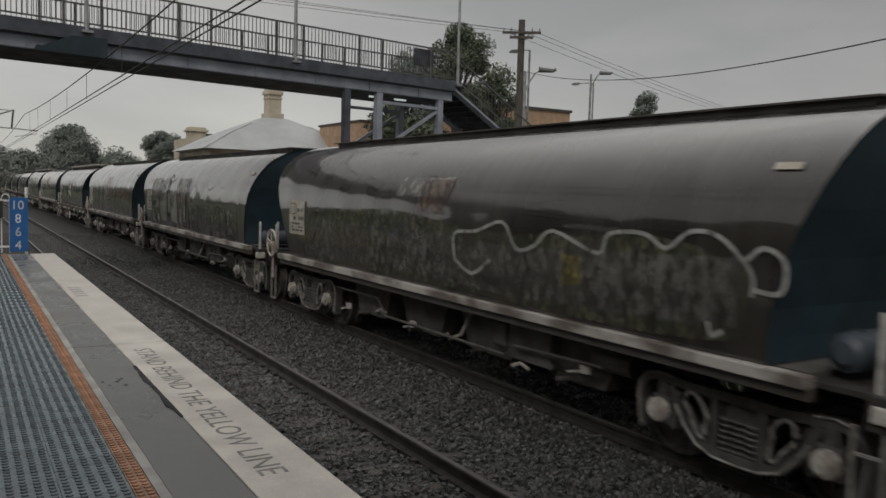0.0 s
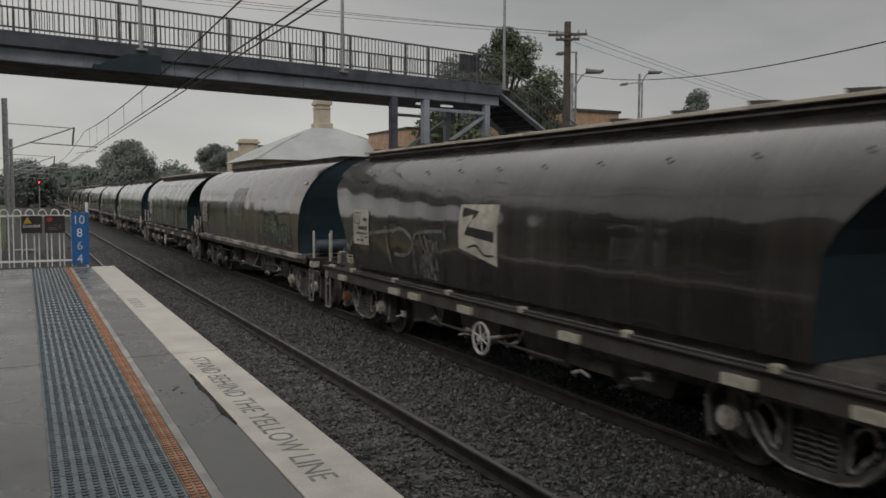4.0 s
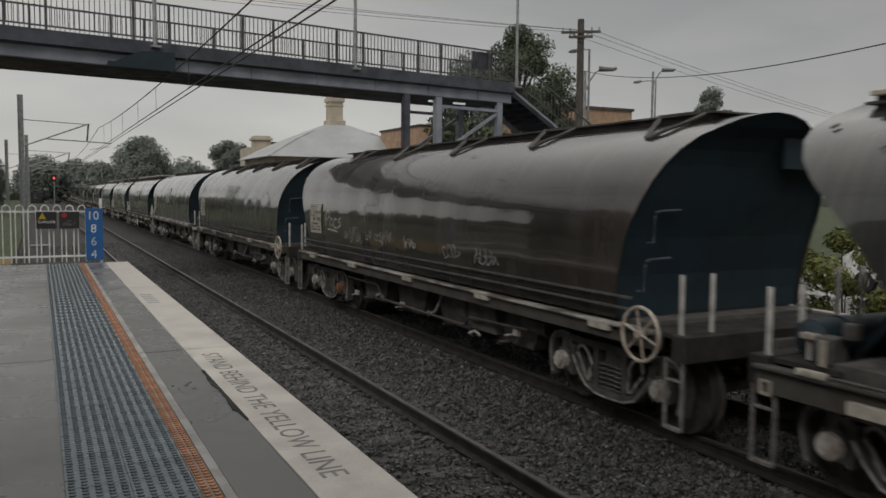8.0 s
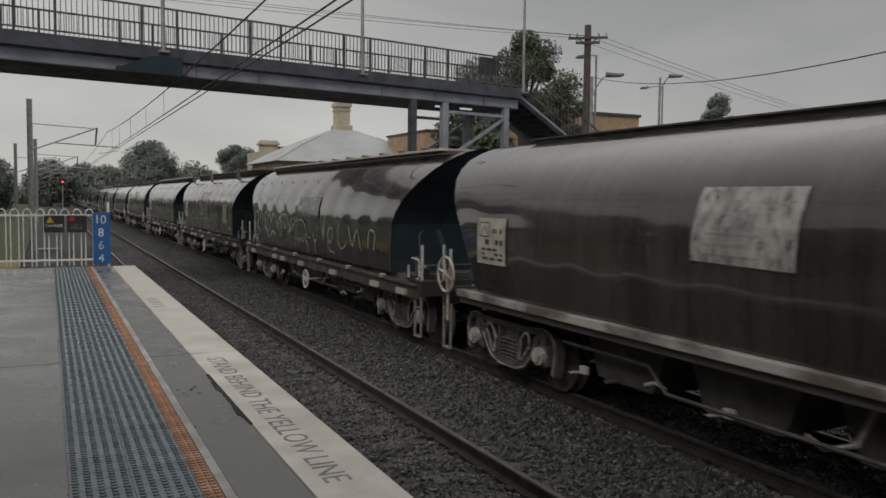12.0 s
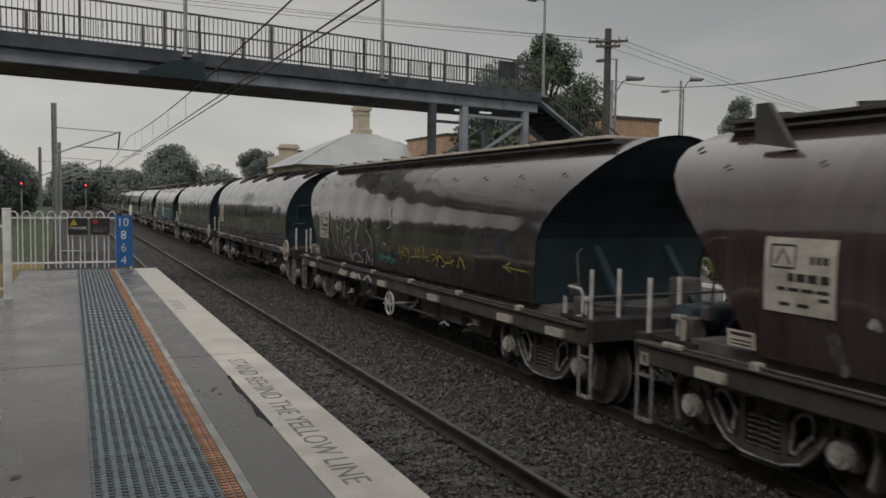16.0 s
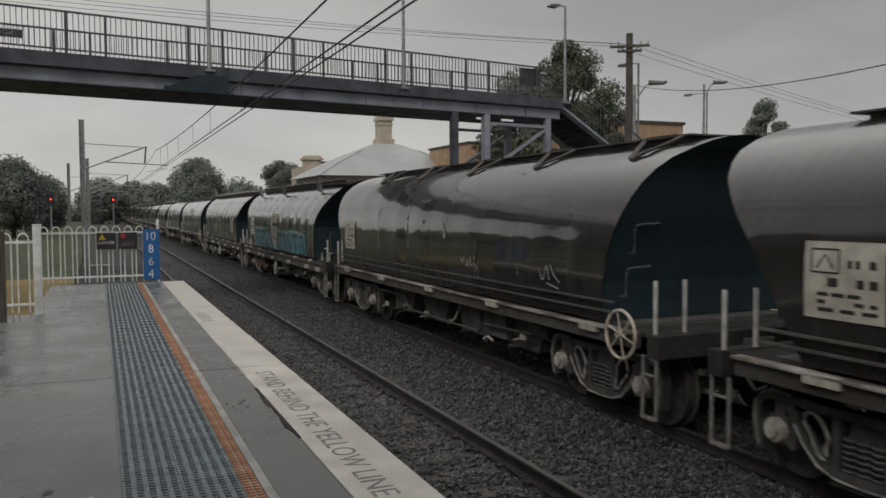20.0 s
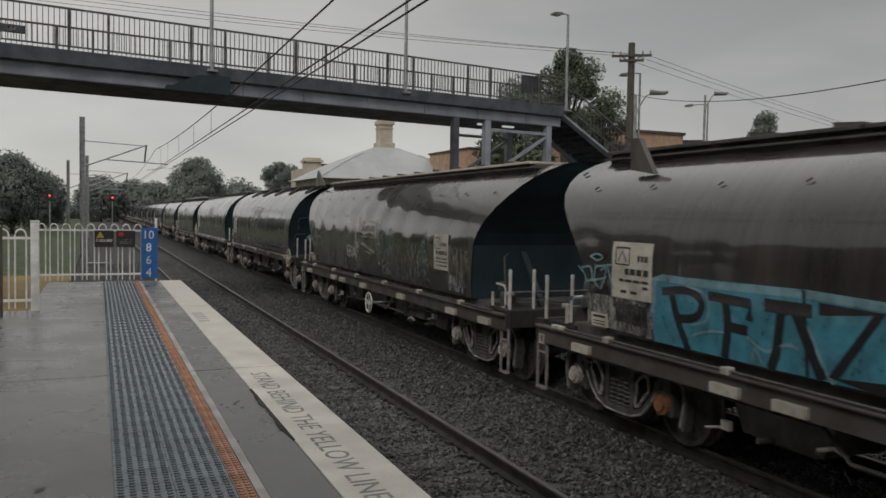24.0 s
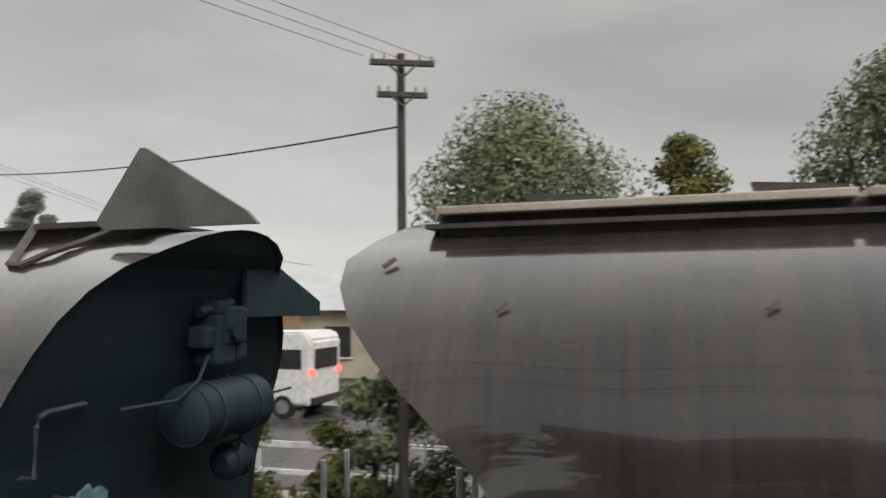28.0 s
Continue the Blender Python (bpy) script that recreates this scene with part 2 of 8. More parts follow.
END_DARK = material("dark_blue_black_end_paint", (0.0176, 0.036, 0.048), (0.0124, 0.0256, 0.0344), 0.55, scale=1.5, grain=40, bump=0.05)
DECK_PLATE = material("oily_black_deck_plate", (0.0476, 0.0442, 0.0409), (0.0308, 0.0286, 0.0263), 0.7, scale=4, grain=50, gloss=0.3)
UNDER = material("grimy_black_underframe", (0.12, 0.114, 0.1068), (0.078, 0.0726, 0.0672), 0.65, scale=4, grain=50, bump=0.15)
# scuffing and the light along the top edge are both in this colour
SILL = material("scuffed_steel_sill", (0.44, 0.42, 0.395), (0.13, 0.11, 0.095), 0.45, scale=2.5, grain=60, stretch=(1, 0.5, 1), contrast=0.35)
SILL_DARK = material("dark_grimy_sill", (0.0845, 0.0793, 0.0748), (0.0618, 0.052, 0.0442), 0.5, scale=3, grain=60)
BOGIE = material("grey_brown_bogie_casting", (0.1015, 0.0966, 0.091), (0.0595, 0.056, 0.0518), 0.6, scale=5, grain=60, bump=0.2)
WHEEL = material("worn_steel_wheel", (0.12, 0.1104, 0.1008), (0.072, 0.0656, 0.0608), 0.5, metal=0.4, scale=6, grain=50)
CAP = material("pale_axle_cap", (0.55, 0.535, 0.5), (0.3, 0.26, 0.23), 0.5, scale=8, grain=60)
CAP_RUST = material("rusty_orange_axle_cap", (0.32, 0.13, 0.05), (0.16, 0.08, 0.05), 0.6, scale=8, grain=60)
HANDRAIL = material("off_white_handrail_paint", (0.6, 0.585, 0.56), (0.36, 0.345, 0.33), 0.5, scale=6, grain=60)
WHEEL_PAINT = material("cream_handwheel_paint", (0.55, 0.5, 0.43), (0.33, 0.27, 0.22), 0.5, scale=8, grain=60)
REFLECT = material("dirty_white_reflector", (0.5, 0.47, 0.41), (0.3, 0.27, 0.22), 0.45, scale=6, grain=60)
PLATE = material("dirty_white_data_panel", (0.52, 0.49, 0.43), (0.36, 0.33, 0.28), 0.5, scale=5, grain=60)
PATCH = material("faded_grey_repaint_patch", (0.2, 0.19, 0.175), (0.11, 0.106, 0.098), 0.45, scale=3, grain=60, stretch=(1, 1, 0.4), wear=0.5)
ROOFGEAR = material("dark_roof_hatch_steel", (0.085, 0.077, 0.07), (0.05, 0.046, 0.043), 0.5, scale=3, grain=50)
ROOF_STRIP = material("pale_fibreglass_hatch_edge", (0.62, 0.56, 0.48), (0.42, 0.37, 0.31), 0.45, scale=2, grain=60)
INK = material("black_panel_lettering", (0.03, 0.03, 0.03), None, 0.6)
GRAF = {k: material("spray_paint_" + k, c, tuple(x * 0.6 for x in c), 0.55, scale=5, grain=60, vary=0.05, contrast=0.6, coat=0.7, wear=0.2 if k not in ("black", "blue", "paleblue") else 0.08) for k, c in dict(
    silver=(0.4, 0.4, 0.385), fill=(0.5, 0.48, 0.45), white=(0.6, 0.6, 0.58), grey=(0.2, 0.2, 0.19), pale=(0.2, 0.195, 0.185), yellow=(0.36, 0.31, 0.07), teal=(0.06, 0.22, 0.22), blue=(0.065, 0.275, 0.37),
    paleblue=(0.20, 0.36, 0.42), black=(0.012, 0.012, 0.013), orange=(0.34, 0.16, 0.05)).items()}
MOTTLE = {k: material("worn_spray_paint_" + k, c, tuple(x * 0.55 for x in c), 0.5, scale=2.2, grain=60, vary=0.05, contrast=0.6, coat=0.7, wear=0.62 if k not in ("head", "smear") else 0.36) for k, c in dict(
    head=(0.42, 0.41, 0.39), smear=(0.4, 0.37, 0.33), white=(0.36, 0.35, 0.33), grey=(0.15, 0.147, 0.14), green=(0.11, 0.115, 0.075), yellow=(0.3, 0.25, 0.06), rust=(0.15, 0.09, 0.068), sea=(0.15, 0.205, 0.185), black=(0.014, 0.014, 0.015)).items()}
PATCH_GREY = material("grey_repaint_square", (0.17, 0.162, 0.15), (0.11, 0.106, 0.1), 0.4, scale=3, grain=60, stretch=(1, 1, 0.4), coat=0.5, wear=0.15)
PATCH_DARK = material("dark_grey_repaint_square", (0.055, 0.053, 0.051), (0.04, 0.039, 0.038), 0.4, scale=3, grain=60, coat=0.6)
PATCH_BROWN = material("dull_brown_repaint", (0.12, 0.092, 0.078), (0.085, 0.068, 0.06), 0.4, scale=2, grain=60, coat=0.6)
STEEL_PAINT = material("grey_bridge_girder_paint", (0.3, 0.32, 0.37), (0.21, 0.225, 0.265), 0.5, scale=1.2, grain=50, bump=0.08)
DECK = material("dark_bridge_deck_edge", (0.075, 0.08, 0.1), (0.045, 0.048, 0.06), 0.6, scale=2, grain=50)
# steel tone raised and greyed to stand in for haze
BALUST = material("dark_grey_balustrade_steel", (0.1, 0.099, 0.102), None, 0.5, scale=4, grain=60)
GALV = material("galvanised_pole_steel", (0.36, 0.37, 0.37), (0.26, 0.27, 0.27), 0.4, metal=0.5, scale=5, grain=60)
LAMP_HEAD = material("grey_lamp_housing", (0.2, 0.2, 0.2), None, 0.4, scale=6, grain=60)
GLASS_LENS = material("lamp_lens", (0.5, 0.5, 0.48), None, 0.2, scale=6, grain=60)
TIMBER = material("weathered_pole_timber", (0.1, 0.086, 0.073), (0.06, 0.052, 0.045), 0.8, scale=6, grain=40, stretch=(4, 4, 0.4), bump=0.4)
WIRE = material("dark_overhead_wire", (0.04, 0.04, 0.04), None, 0.5)
FENCE = material("white_tubular_fence_paint", (0.78, 0.78, 0.76), (0.6, 0.6, 0.58), 0.4, scale=6, grain=60)
SIGN_BLUE = material("blue_stopping_marker", (0.02, 0.12, 0.34), (0.018, 0.10, 0.29), 0.4, scale=4, grain=60)
SIGN_WHITE = material("white_sign_lettering", (0.75, 0.76, 0.78), None, 0.45)
SIGN_BLACK = material("black_warning_sign", (0.03, 0.03, 0.032), None, 0.4)
SIGN_RED = material("red_sign_mark", (0.4, 0.03, 0.03), None, 0.4)
SIGN_YELLOW = material("yellow_warning_triangle", (0.55, 0.38, 0.03), None, 0.4)
IRON = material("pale_corrugated_roof", (0.4, 0.415, 0.42), (0.36, 0.375, 0.38), 0.5, scale=0.9, grain=30)
RENDER_CREAM = material("cream_render", (0.52, 0.46, 0.36), (0.4, 0.355, 0.28), 0.7, scale=1, grain=30)
BRICK = material("orange_brown_brick", (0.46, 0.31, 0.205), (0.35, 0.235, 0.16), 0.8, scale=3, grain=40)
TRUNK = material("grey_brown_bark", (0.09, 0.07, 0.055), (0.055, 0.045, 0.037), 0.9, scale=4, grain=40, bump=0.6)
# green lightened for the haze on the trees behind the footbridge
LEAF = material("dark_green_foliage", (0.115, 0.132, 0.09), (0.072, 0.086, 0.06), 0.9, scale=0.8, grain=6, bump=0.0, vary=0.2, island=0.35, gloss=0.15)
# scuffed steel on the foot steps, painted edge highlight on the bogie castings
RIM = material("scuffed_casting_rim", (0.3, 0.285, 0.27), (0.13, 0.122, 0.115), 0.6, scale=8, grain=60)
LEAF_LIGHT = material("grey_green_foliage", (0.26, 0.28, 0.175), (0.14, 0.16, 0.09), 0.55, scale=1.2, grain=6, bump=0.0, island=0.35, gloss=0.15)
LEAF_YELLOW = material("yellow_green_foliage", (0.16, 0.16, 0.048), (0.08, 0.096, 0.036), 0.55, scale=1.2, grain=6, bump=0.0, island=0.35, gloss=0.15)
# distance haze is put into this colour: paler, greyer, less leaf contrast
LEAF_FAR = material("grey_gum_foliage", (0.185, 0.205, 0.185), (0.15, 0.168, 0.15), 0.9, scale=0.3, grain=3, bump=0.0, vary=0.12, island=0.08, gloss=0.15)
TUBE_LIGHT = material("fluorescent_tube", (0.7, 0.72, 0.7), None, 0.4, emit=(0.9, 1.0, 0.95, 0.35))
CCTV = material("dark_violet_camera_housing", (0.06, 0.055, 0.075), (0.045, 0.042, 0.058), 0.45, scale=6, grain=60)
RED_LIGHT = material("red_signal_light", (0.5, 0.02, 0.02), None, 0.4, emit=(1.0, 0.06, 0.04, 2.5))


# ---- mesh helpers ----
def part(name, bm, mat, parent=None, label="", smooth=False):
    me = bpy.data.meshes.new(name)
    bm.normal_update()
    bm.to_mesh(me)
    bm.free()
    if smooth:
        me.polygons.foreach_set("use_smooth", [True] * len(me.polygons))
        me.set_sharp_from_angle(angle=radians(38))
    me.materials.append(mat)
    ob = new(name, me)
    ob.parent = parent
    return tagged(ob, label)


def share(name, source, parent, loc=(0, 0, 0), rz=0.0, mat=None):
    ob = new(name, source.data)
    ob.parent, ob.location, ob.rotation_euler = parent, loc, (0, 0, rz)
    if mat:
        ob.material_slots[0].link = "OBJECT"
        ob.material_slots[0].material = mat
    return ob


def thing(name, label, category, group="", kind="", at=(0, 0, 0)):
    ob = tagged(new(name), label, category, group, kind)
    ob.location = at
    return ob


def box(bm, x0, x1, y0, y1, z0, z1, bevel=0.0):
    if bevel:
        t = bmesh.new()
        box(t, x0, x1, y0, y1, z0, z1)
        bmesh.ops.bevel(t, geom=t.edges[:], offset=bevel, segments=2, affect="EDGES", profile=0.6)
        me = bpy.data.meshes.new("tmp")
        t.to_mesh(me)
        t.free()
        bm.from_mesh(me)
        bpy.data.meshes.remove(me)
        return bm
    v = [bm.verts.new(c) for c in ((x0, y0, z0), (x1, y0, z0), (x1, y1, z0), (x0, y1, z0), (x0, y0, z1), (x1, y0, z1), (x1, y1, z1), (x0, y1, z1))]
    for f in ((3, 2, 1, 0), (4, 5, 6, 7), (0, 1, 5, 4), (1, 2, 6, 5), (2, 3, 7, 6), (3, 0, 4, 7)):
        bm.faces.new([v[i] for i in f])
    return bm


def tube(bm, pts, r, seg=8, cap=True, r2=None):
    pts = [Vector(p) for p in pts]
    rings = []
    for i, p in enumerate(pts):
        d = (pts[min(i + 1, len(pts) - 1)] - pts[max(i - 1, 0)]).normalized()
        a = d.orthogonal().normalized() if abs(d.z) > 0.95 else d.cross(Vector((0, 0, 1))).normalized()
        b = d.cross(a)
        rad = r if r2 is None else r + (r2 - r) * i / (len(pts) - 1)
        rings.append([bm.verts.new(p + rad * (math.cos(2 * math.pi * k / seg) * a + math.sin(2 * math.pi * k / seg) * b)) for k in range(seg)])
    for u, v in zip(rings, rings[1:]):
        for k in range(seg):
            bm.faces.new((u[k], u[(k + 1) % seg], v[(k + 1) % seg], v[k]))
    if cap:
        bm.faces.new(rings[0][::-1])
        bm.faces.new(rings[-1])
    return bm


def bar(bm, p0, p1, w, h):
    """A square bar from p0 to p1."""
    p0, p1 = Vector(p0), Vector(p1)
    d = (p1 - p0).normalized()
    a = Vector((1, 0, 0)) if abs(d.x) < 0.9 else Vector((0, 1, 0))
    a = (a - d * a.dot(d)).normalized()
    b = d.cross(a)
    q = [[bm.verts.new(p + a * (sa * w / 2) + b * (sb * h / 2)) for sa, sb in ((-1, -1), (1, -1), (1, 1), (-1, 1))] for p in (p0, p1)]
    for k in range(4):
        bm.faces.new((q[0][k], q[0][(k + 1) % 4], q[1][(k + 1) % 4], q[1][k]))
    bm.faces.new(q[0][::-1])
    bm.faces.new(q[1])
    return bm


def ring(bm, c, axis, r, tr, seg=24, tseg=6):
    c, axis = Vector(c), Vector(axis).normalized()
    a = axis.orthogonal().normalized()
    b = axis.cross(a)
    rows = []
    for i in range(seg):
        d = math.cos(2 * math.pi * i / seg) * a + math.sin(2 * math.pi * i / seg) * b
        rows.append([bm.verts.new(c + d * (r + tr * math.cos(2 * math.pi * k / tseg)) + axis * tr * math.sin(2 * math.pi * k / tseg)) for k in range(tseg)])
    for i in range(seg):
        for k in range(tseg):
            bm.faces.new((rows[i][k], rows[(i + 1) % seg][k], rows[(i + 1) % seg][(k + 1) % tseg], rows[i][(k + 1) % tseg]))
    return bm


def prism(bm, poly, axis, lo, hi):
    """A polygon in the two other axes, drawn out along axis from lo to hi."""
    def at(p, s):
        return {"x": (s, p[0], p[1]), "y": (p[0], s, p[1]), "z": (p[0], p[1], s)}[axis]
    a, b = [bm.verts.new(at(p, lo)) for p in poly], [bm.verts.new(at(p, hi)) for p in poly]
    n = len(poly)
    for k in range(n):
        bm.faces.new((a[k], a[(k + 1) % n], b[(k + 1) % n], b[k]))
    bm.faces.new(a[::-1])
    bm.faces.new(b)
    bmesh.ops.recalc_face_normals(bm, faces=bm.faces[:])
    return bm


def B():
    return bmesh.new()


def raw(name, verts, faces, mat, parent=None):
    me = bpy.data.meshes.new(name)
    me.from_pydata(verts, [], faces)
    me.materials.append(mat)
    ob = new(name, me)
    ob.parent = parent
    return ob


def letters(name, text, size, mat, parent, m, depth=0.004, squeeze=1.0):
    """Raised lettering in the built-in font, turned into a mesh."""
    cu = bpy.data.curves.new(name, "FONT")
    cu.body, cu.size, cu.extrude, cu.align_x = text, size, depth, "LEFT"
    cu.resolution_u = 3
    tmp = new("tmp_text", cu)
    me = bpy.data.meshes.new_from_object(tmp)
    bpy.data.objects.remove(tmp)
    me.transform(m @ Matrix.Diagonal((squeeze, 1, 1, 1)))
    me.materials.clear()
    me.materials.append(mat)
    ob = new(name, me)
    ob.parent = parent
    return ob


# ---- ground, tracks and platform ----
RAIL_Z, BED = -1.0, -1.19
XN, XF = 1.505, 5.325
ground = part("ground", box(B(), -700, 900, -60, 1200, -1.9, -1.42), GRASS)
tagged(ground, "wet grassy ground reaching to the distance", "ground", kind="structure")

bm = B()
prism(bm, [(-0.35, -1.42), (8.6, -1.42), (7.7, BED), (0.1, BED), (-0.35, BED)], "y", -30, 420)
bed = tagged(part("ballast_bed", bm, BALLAST), "dark wet ballast bed under the two tracks", "ballast", kind="structure")

bm = box(B(), -2.7, -0.35, 19.5, 420, -1.43, -1.2)
tagged(part("ballast_shoulder", bm, BALLAST), "dark gravel beside the line past the platform end", "gravel", kind="structure")
rng = np.random.default_rng(5)


def stones(count, x0, x1, y0, y1, near):
    """Loose ballast stones, denser towards the near end."""
    base = np.array([[-1, -1, -.6], [1, -.8, -.7], [.9, 1, -.6], [-.8, .9, -.7], [-.7, -.6, .6], [.6, -.7, .7], [.8, .5, .5], [-.5, .8, .7]])
    quads = np.array([[3, 2, 1, 0], [4, 5, 6, 7], [0, 1, 5, 4], [1, 2, 6, 5], [2, 3, 7, 6], [3, 0, 4, 7]])
    x = rng.uniform(x0, x1, count)
    y = y0 + (y1 - y0) * rng.uniform(0, 1, count) ** near
    s = rng.uniform(0.014, 0.031, (count, 1, 1)) * rng.uniform(0.6, 1.25, (count, 1, 3))
    a = rng.uniform(0, 6.28, count)
    v = (base[None] + rng.uniform(-.3, .3, (count, 8, 3))) * s
    tilt = rng.uniform(-.9, .9, count)
    c, sn = np.cos(tilt)[:, None], np.sin(tilt)[:, None]
    v = np.stack([v[..., 0], v[..., 1] * c - v[..., 2] * sn, v[..., 1] * sn + v[..., 2] * c], -1)
    c, sn = np.cos(a)[:, None], np.sin(a)[:, None]
    v = np.stack([v[..., 0] * c - v[..., 1] * sn, v[..., 0] * sn + v[..., 1] * c, v[..., 2]], -1)
    z = BED + rng.uniform(0.0, 0.03, count)
    v += np.stack([x, y, z], -1)[:, None]
    f = quads[None] + 8 * np.arange(count)[:, None, None]
    return v.reshape(-1, 3), f.reshape(-1, 4)


v, f = stones(95000, 0.12, 6.6, 1.2, 46, 1.8)
v2, f2 = stones(9000, 0.12, 6.6, -5.0, 1.2, 1.0)
v3, f3 = stones(14000, -2.6, 0.1, 19.6, 44, 1.5)
v4, f4 = stones(9000, 6.6, 8.2, 0, 30, 1.3)
v, f = np.concatenate([v, v2, v3, v4]), np.concatenate([f, f2 + len(v), f3 + len(v) + len(v2), f4 + len(v) + len(v2) + len(v3)])
tagged(raw("ballast_stones", v.tolist(), f.tolist(), STONE, bed), kind="stuff")

prof = [(-0.07, -0.155), (0.07, -0.155), (0.07, -0.14), (0.012, -0.115), (0.012, -0.045), (0.034, -0.035), (0.036, -0.006), (0.028, 0.0), (-0.028, 0.0), (-0.036, -0.006), (-0.034, -0.035), (-0.012, -0.045), (-0.012, -0.115), (-0.07, -0.14)]
for tr, xc in (("near", XN), ("far", XF)):
    track = thing("railway_track", "standard gauge railway track with rusty rails and sleepers", "track", "railway tracks", "structure", (xc, 0, 0))
    for sx in (-0.7525, 0.7525):
        r = part("rail", prism(B(), [(sx + a, RAIL_Z + b) for a, b in prof], "y", -30, 420), RAIL_SIDE, track, "rust-brown rail")
        part("rail_head", box(B(), sx - 0.027, sx + 0.027, -30, 420, RAIL_Z - 0.001, RAIL_Z + 0.004), RAIL_TOP, r, "polished running surface")
    s0 = None
    for i in range(95):
        y = -11.6 + i * 0.6
        if s0 is None:
            s0 = part("sleeper", box(B(), -1.25, 1.25, -0.12, 0.12, BED - 0.12, BED + (0.018 if tr == "near" else 0.004), 0.015), SLEEPER, track)
            s0.location = (0, y, 0)
        else:
            share("sleeper", s0, track, (0, y, 0))
    if tr == "near":
        c0 = None
        for i in range(26):
            for sx in (-0.7525, 0.7525):
                loc = (sx, 0.4 + i * 0.6, 0)
                if c0 is None:
                    bm = B()
                    box(bm, -0.13, -0.05, -0.05, 0.05, BED + 0.015, BED + 0.06, 0.008)
                    box(bm, 0.05, 0.13, -0.05, 0.05, BED + 0.015, BED + 0.06, 0.008)
                    c0 = part("rail_clip", bm, RAIL_SIDE, track)
                    c0.location = loc
                else:
                    share("rail_clip", c0, track, loc)

END_Y = 19.3
platform = thing("platform", "wet grey station platform with tactile paving and white edge", "platform", kind="structure")
bm = prism(B(), [(-14, -20), (-0.06, -20), (-0.06, END_Y), (-2.75, END_Y), (-2.75, 14.0), (-14, 14.0)], "z", -1.45, -0.012)
part("platform_body", bm, CONCRETE, platform, "grey platform slab and side wall")
# surface bays with open joints between them
joints = [-20, -3.1, 2.6, 8.33, 14.05, END_Y]
for y0, y1 in zip(joints, joints[1:]):
    x0 = -14 if y1 < 14.1 else -2.72
    if y0 > 14:
        for i in range(7):
            for j in range(2):
                part("paving_slab", box(B(), -2.72 + j * 0.53 + 0.005, -2.72 + (j + 1) * 0.53 - 0.005, y0 + i * 0.75 + 0.008, y0 + (i + 1) * 0.75 - 0.008, -0.013, rng.uniform(-0.002, 0.002), 0.003), CONCRETE, platform)
    else:
        part("slab", box(B(), x0, -1.66, y0 + 0.012, y1 - 0.012, -0.013, 0.0), CONCRETE, platform, "wet grey asphalt bay")
    part("slab", box(B(), -0.845, -0.474, y0 + 0.012, y1 - 0.012, -0.013, -0.001), DARK_STRIP, platform, "darker patched asphalt strip")
    part("line", box(B(), -0.905, -0.849, y0 + 0.01, y1 - 0.01, -0.013, 0.001), PALE, platform, "pale worn line")
    part("coping", box(B(), -0.470, 0.0, y0 + 0.01, y1 - 0.01, -0.14, 0.004, 0.006), WHITE, platform, "white painted coping")
# tactile tiles: ribs of raised studs on 0.3 m tiles
def tile_mesh(w, l, nx, ny, mats, name, sx, sy):
    bm = box(B(), -w / 2 + 0.0015, w / 2 - 0.0015, -l / 2 + 0.0015, l / 2 - 0.0015, -0.013, 0.002)
    for i in range(nx):
        for j in range(ny):
            x, y = -w / 2 + (i + 0.5) * w / nx, -l / 2 + (j + 0.5) * l / ny
            ring6 = [(math.cos(k * math.pi / 3), math.sin(k * math.pi / 3)) for k in range(6)]
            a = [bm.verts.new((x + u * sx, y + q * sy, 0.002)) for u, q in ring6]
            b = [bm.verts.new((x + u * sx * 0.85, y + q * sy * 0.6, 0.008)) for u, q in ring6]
            # side faces take the painted shade tone
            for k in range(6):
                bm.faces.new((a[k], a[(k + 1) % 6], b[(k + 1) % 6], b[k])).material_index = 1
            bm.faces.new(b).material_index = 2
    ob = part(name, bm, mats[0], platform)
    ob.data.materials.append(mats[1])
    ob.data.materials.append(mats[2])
    return ob


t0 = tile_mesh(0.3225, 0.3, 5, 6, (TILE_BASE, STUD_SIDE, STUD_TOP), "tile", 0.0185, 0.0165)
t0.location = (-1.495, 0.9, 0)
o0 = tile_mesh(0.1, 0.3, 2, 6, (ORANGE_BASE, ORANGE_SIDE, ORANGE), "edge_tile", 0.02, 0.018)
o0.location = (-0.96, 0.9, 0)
for i in range(-24, 62):
    y = 0.9 + 0.3 * i
    if y > END_Y - 0.1:
        break
    for x in (-1.495, -1.1725):
        if (i, x) != (0, -1.495):
            share("tile", t0, platform, (x, y, 0))
    if i:
        share("edge_tile", o0, platform, (-0.96, y, 0))
letters("edge_lettering", "STAND BEHIND THE YELLOW LINE", 0.235, STENCIL, platform, Matrix.Translation((-0.36, 8.02, 0.0045)) @ pose(0, 0, 0, 0, 0, -90), 0.0006, 1.03)
for i in range(5):
    part("faded_mark", box(B(), -0.40, -0.24, 12.0 + i * 0.24, 12.13 + i * 0.24, 0.0, 0.0046), PALE, platform, "faded unreadable stencil mark")
bm = B()
rr = random.Random(4)
pts = [(5.55 + 0.05 * i, 0.004 + 0.02 * math.sin(i * 0.19) ** 2 + rr.uniform(0, 0.014)) for i in range(36)]
for (ya, wa), (yb, wb) in zip(pts, pts[1:]):
    box(bm, -0.474 - (wa + wb) / 2, -0.462, ya, yb, -0.01, 0.0046)
part("broken_edge", bm, CRACK, platform, "broken dark edge of the coping")
bm = B()
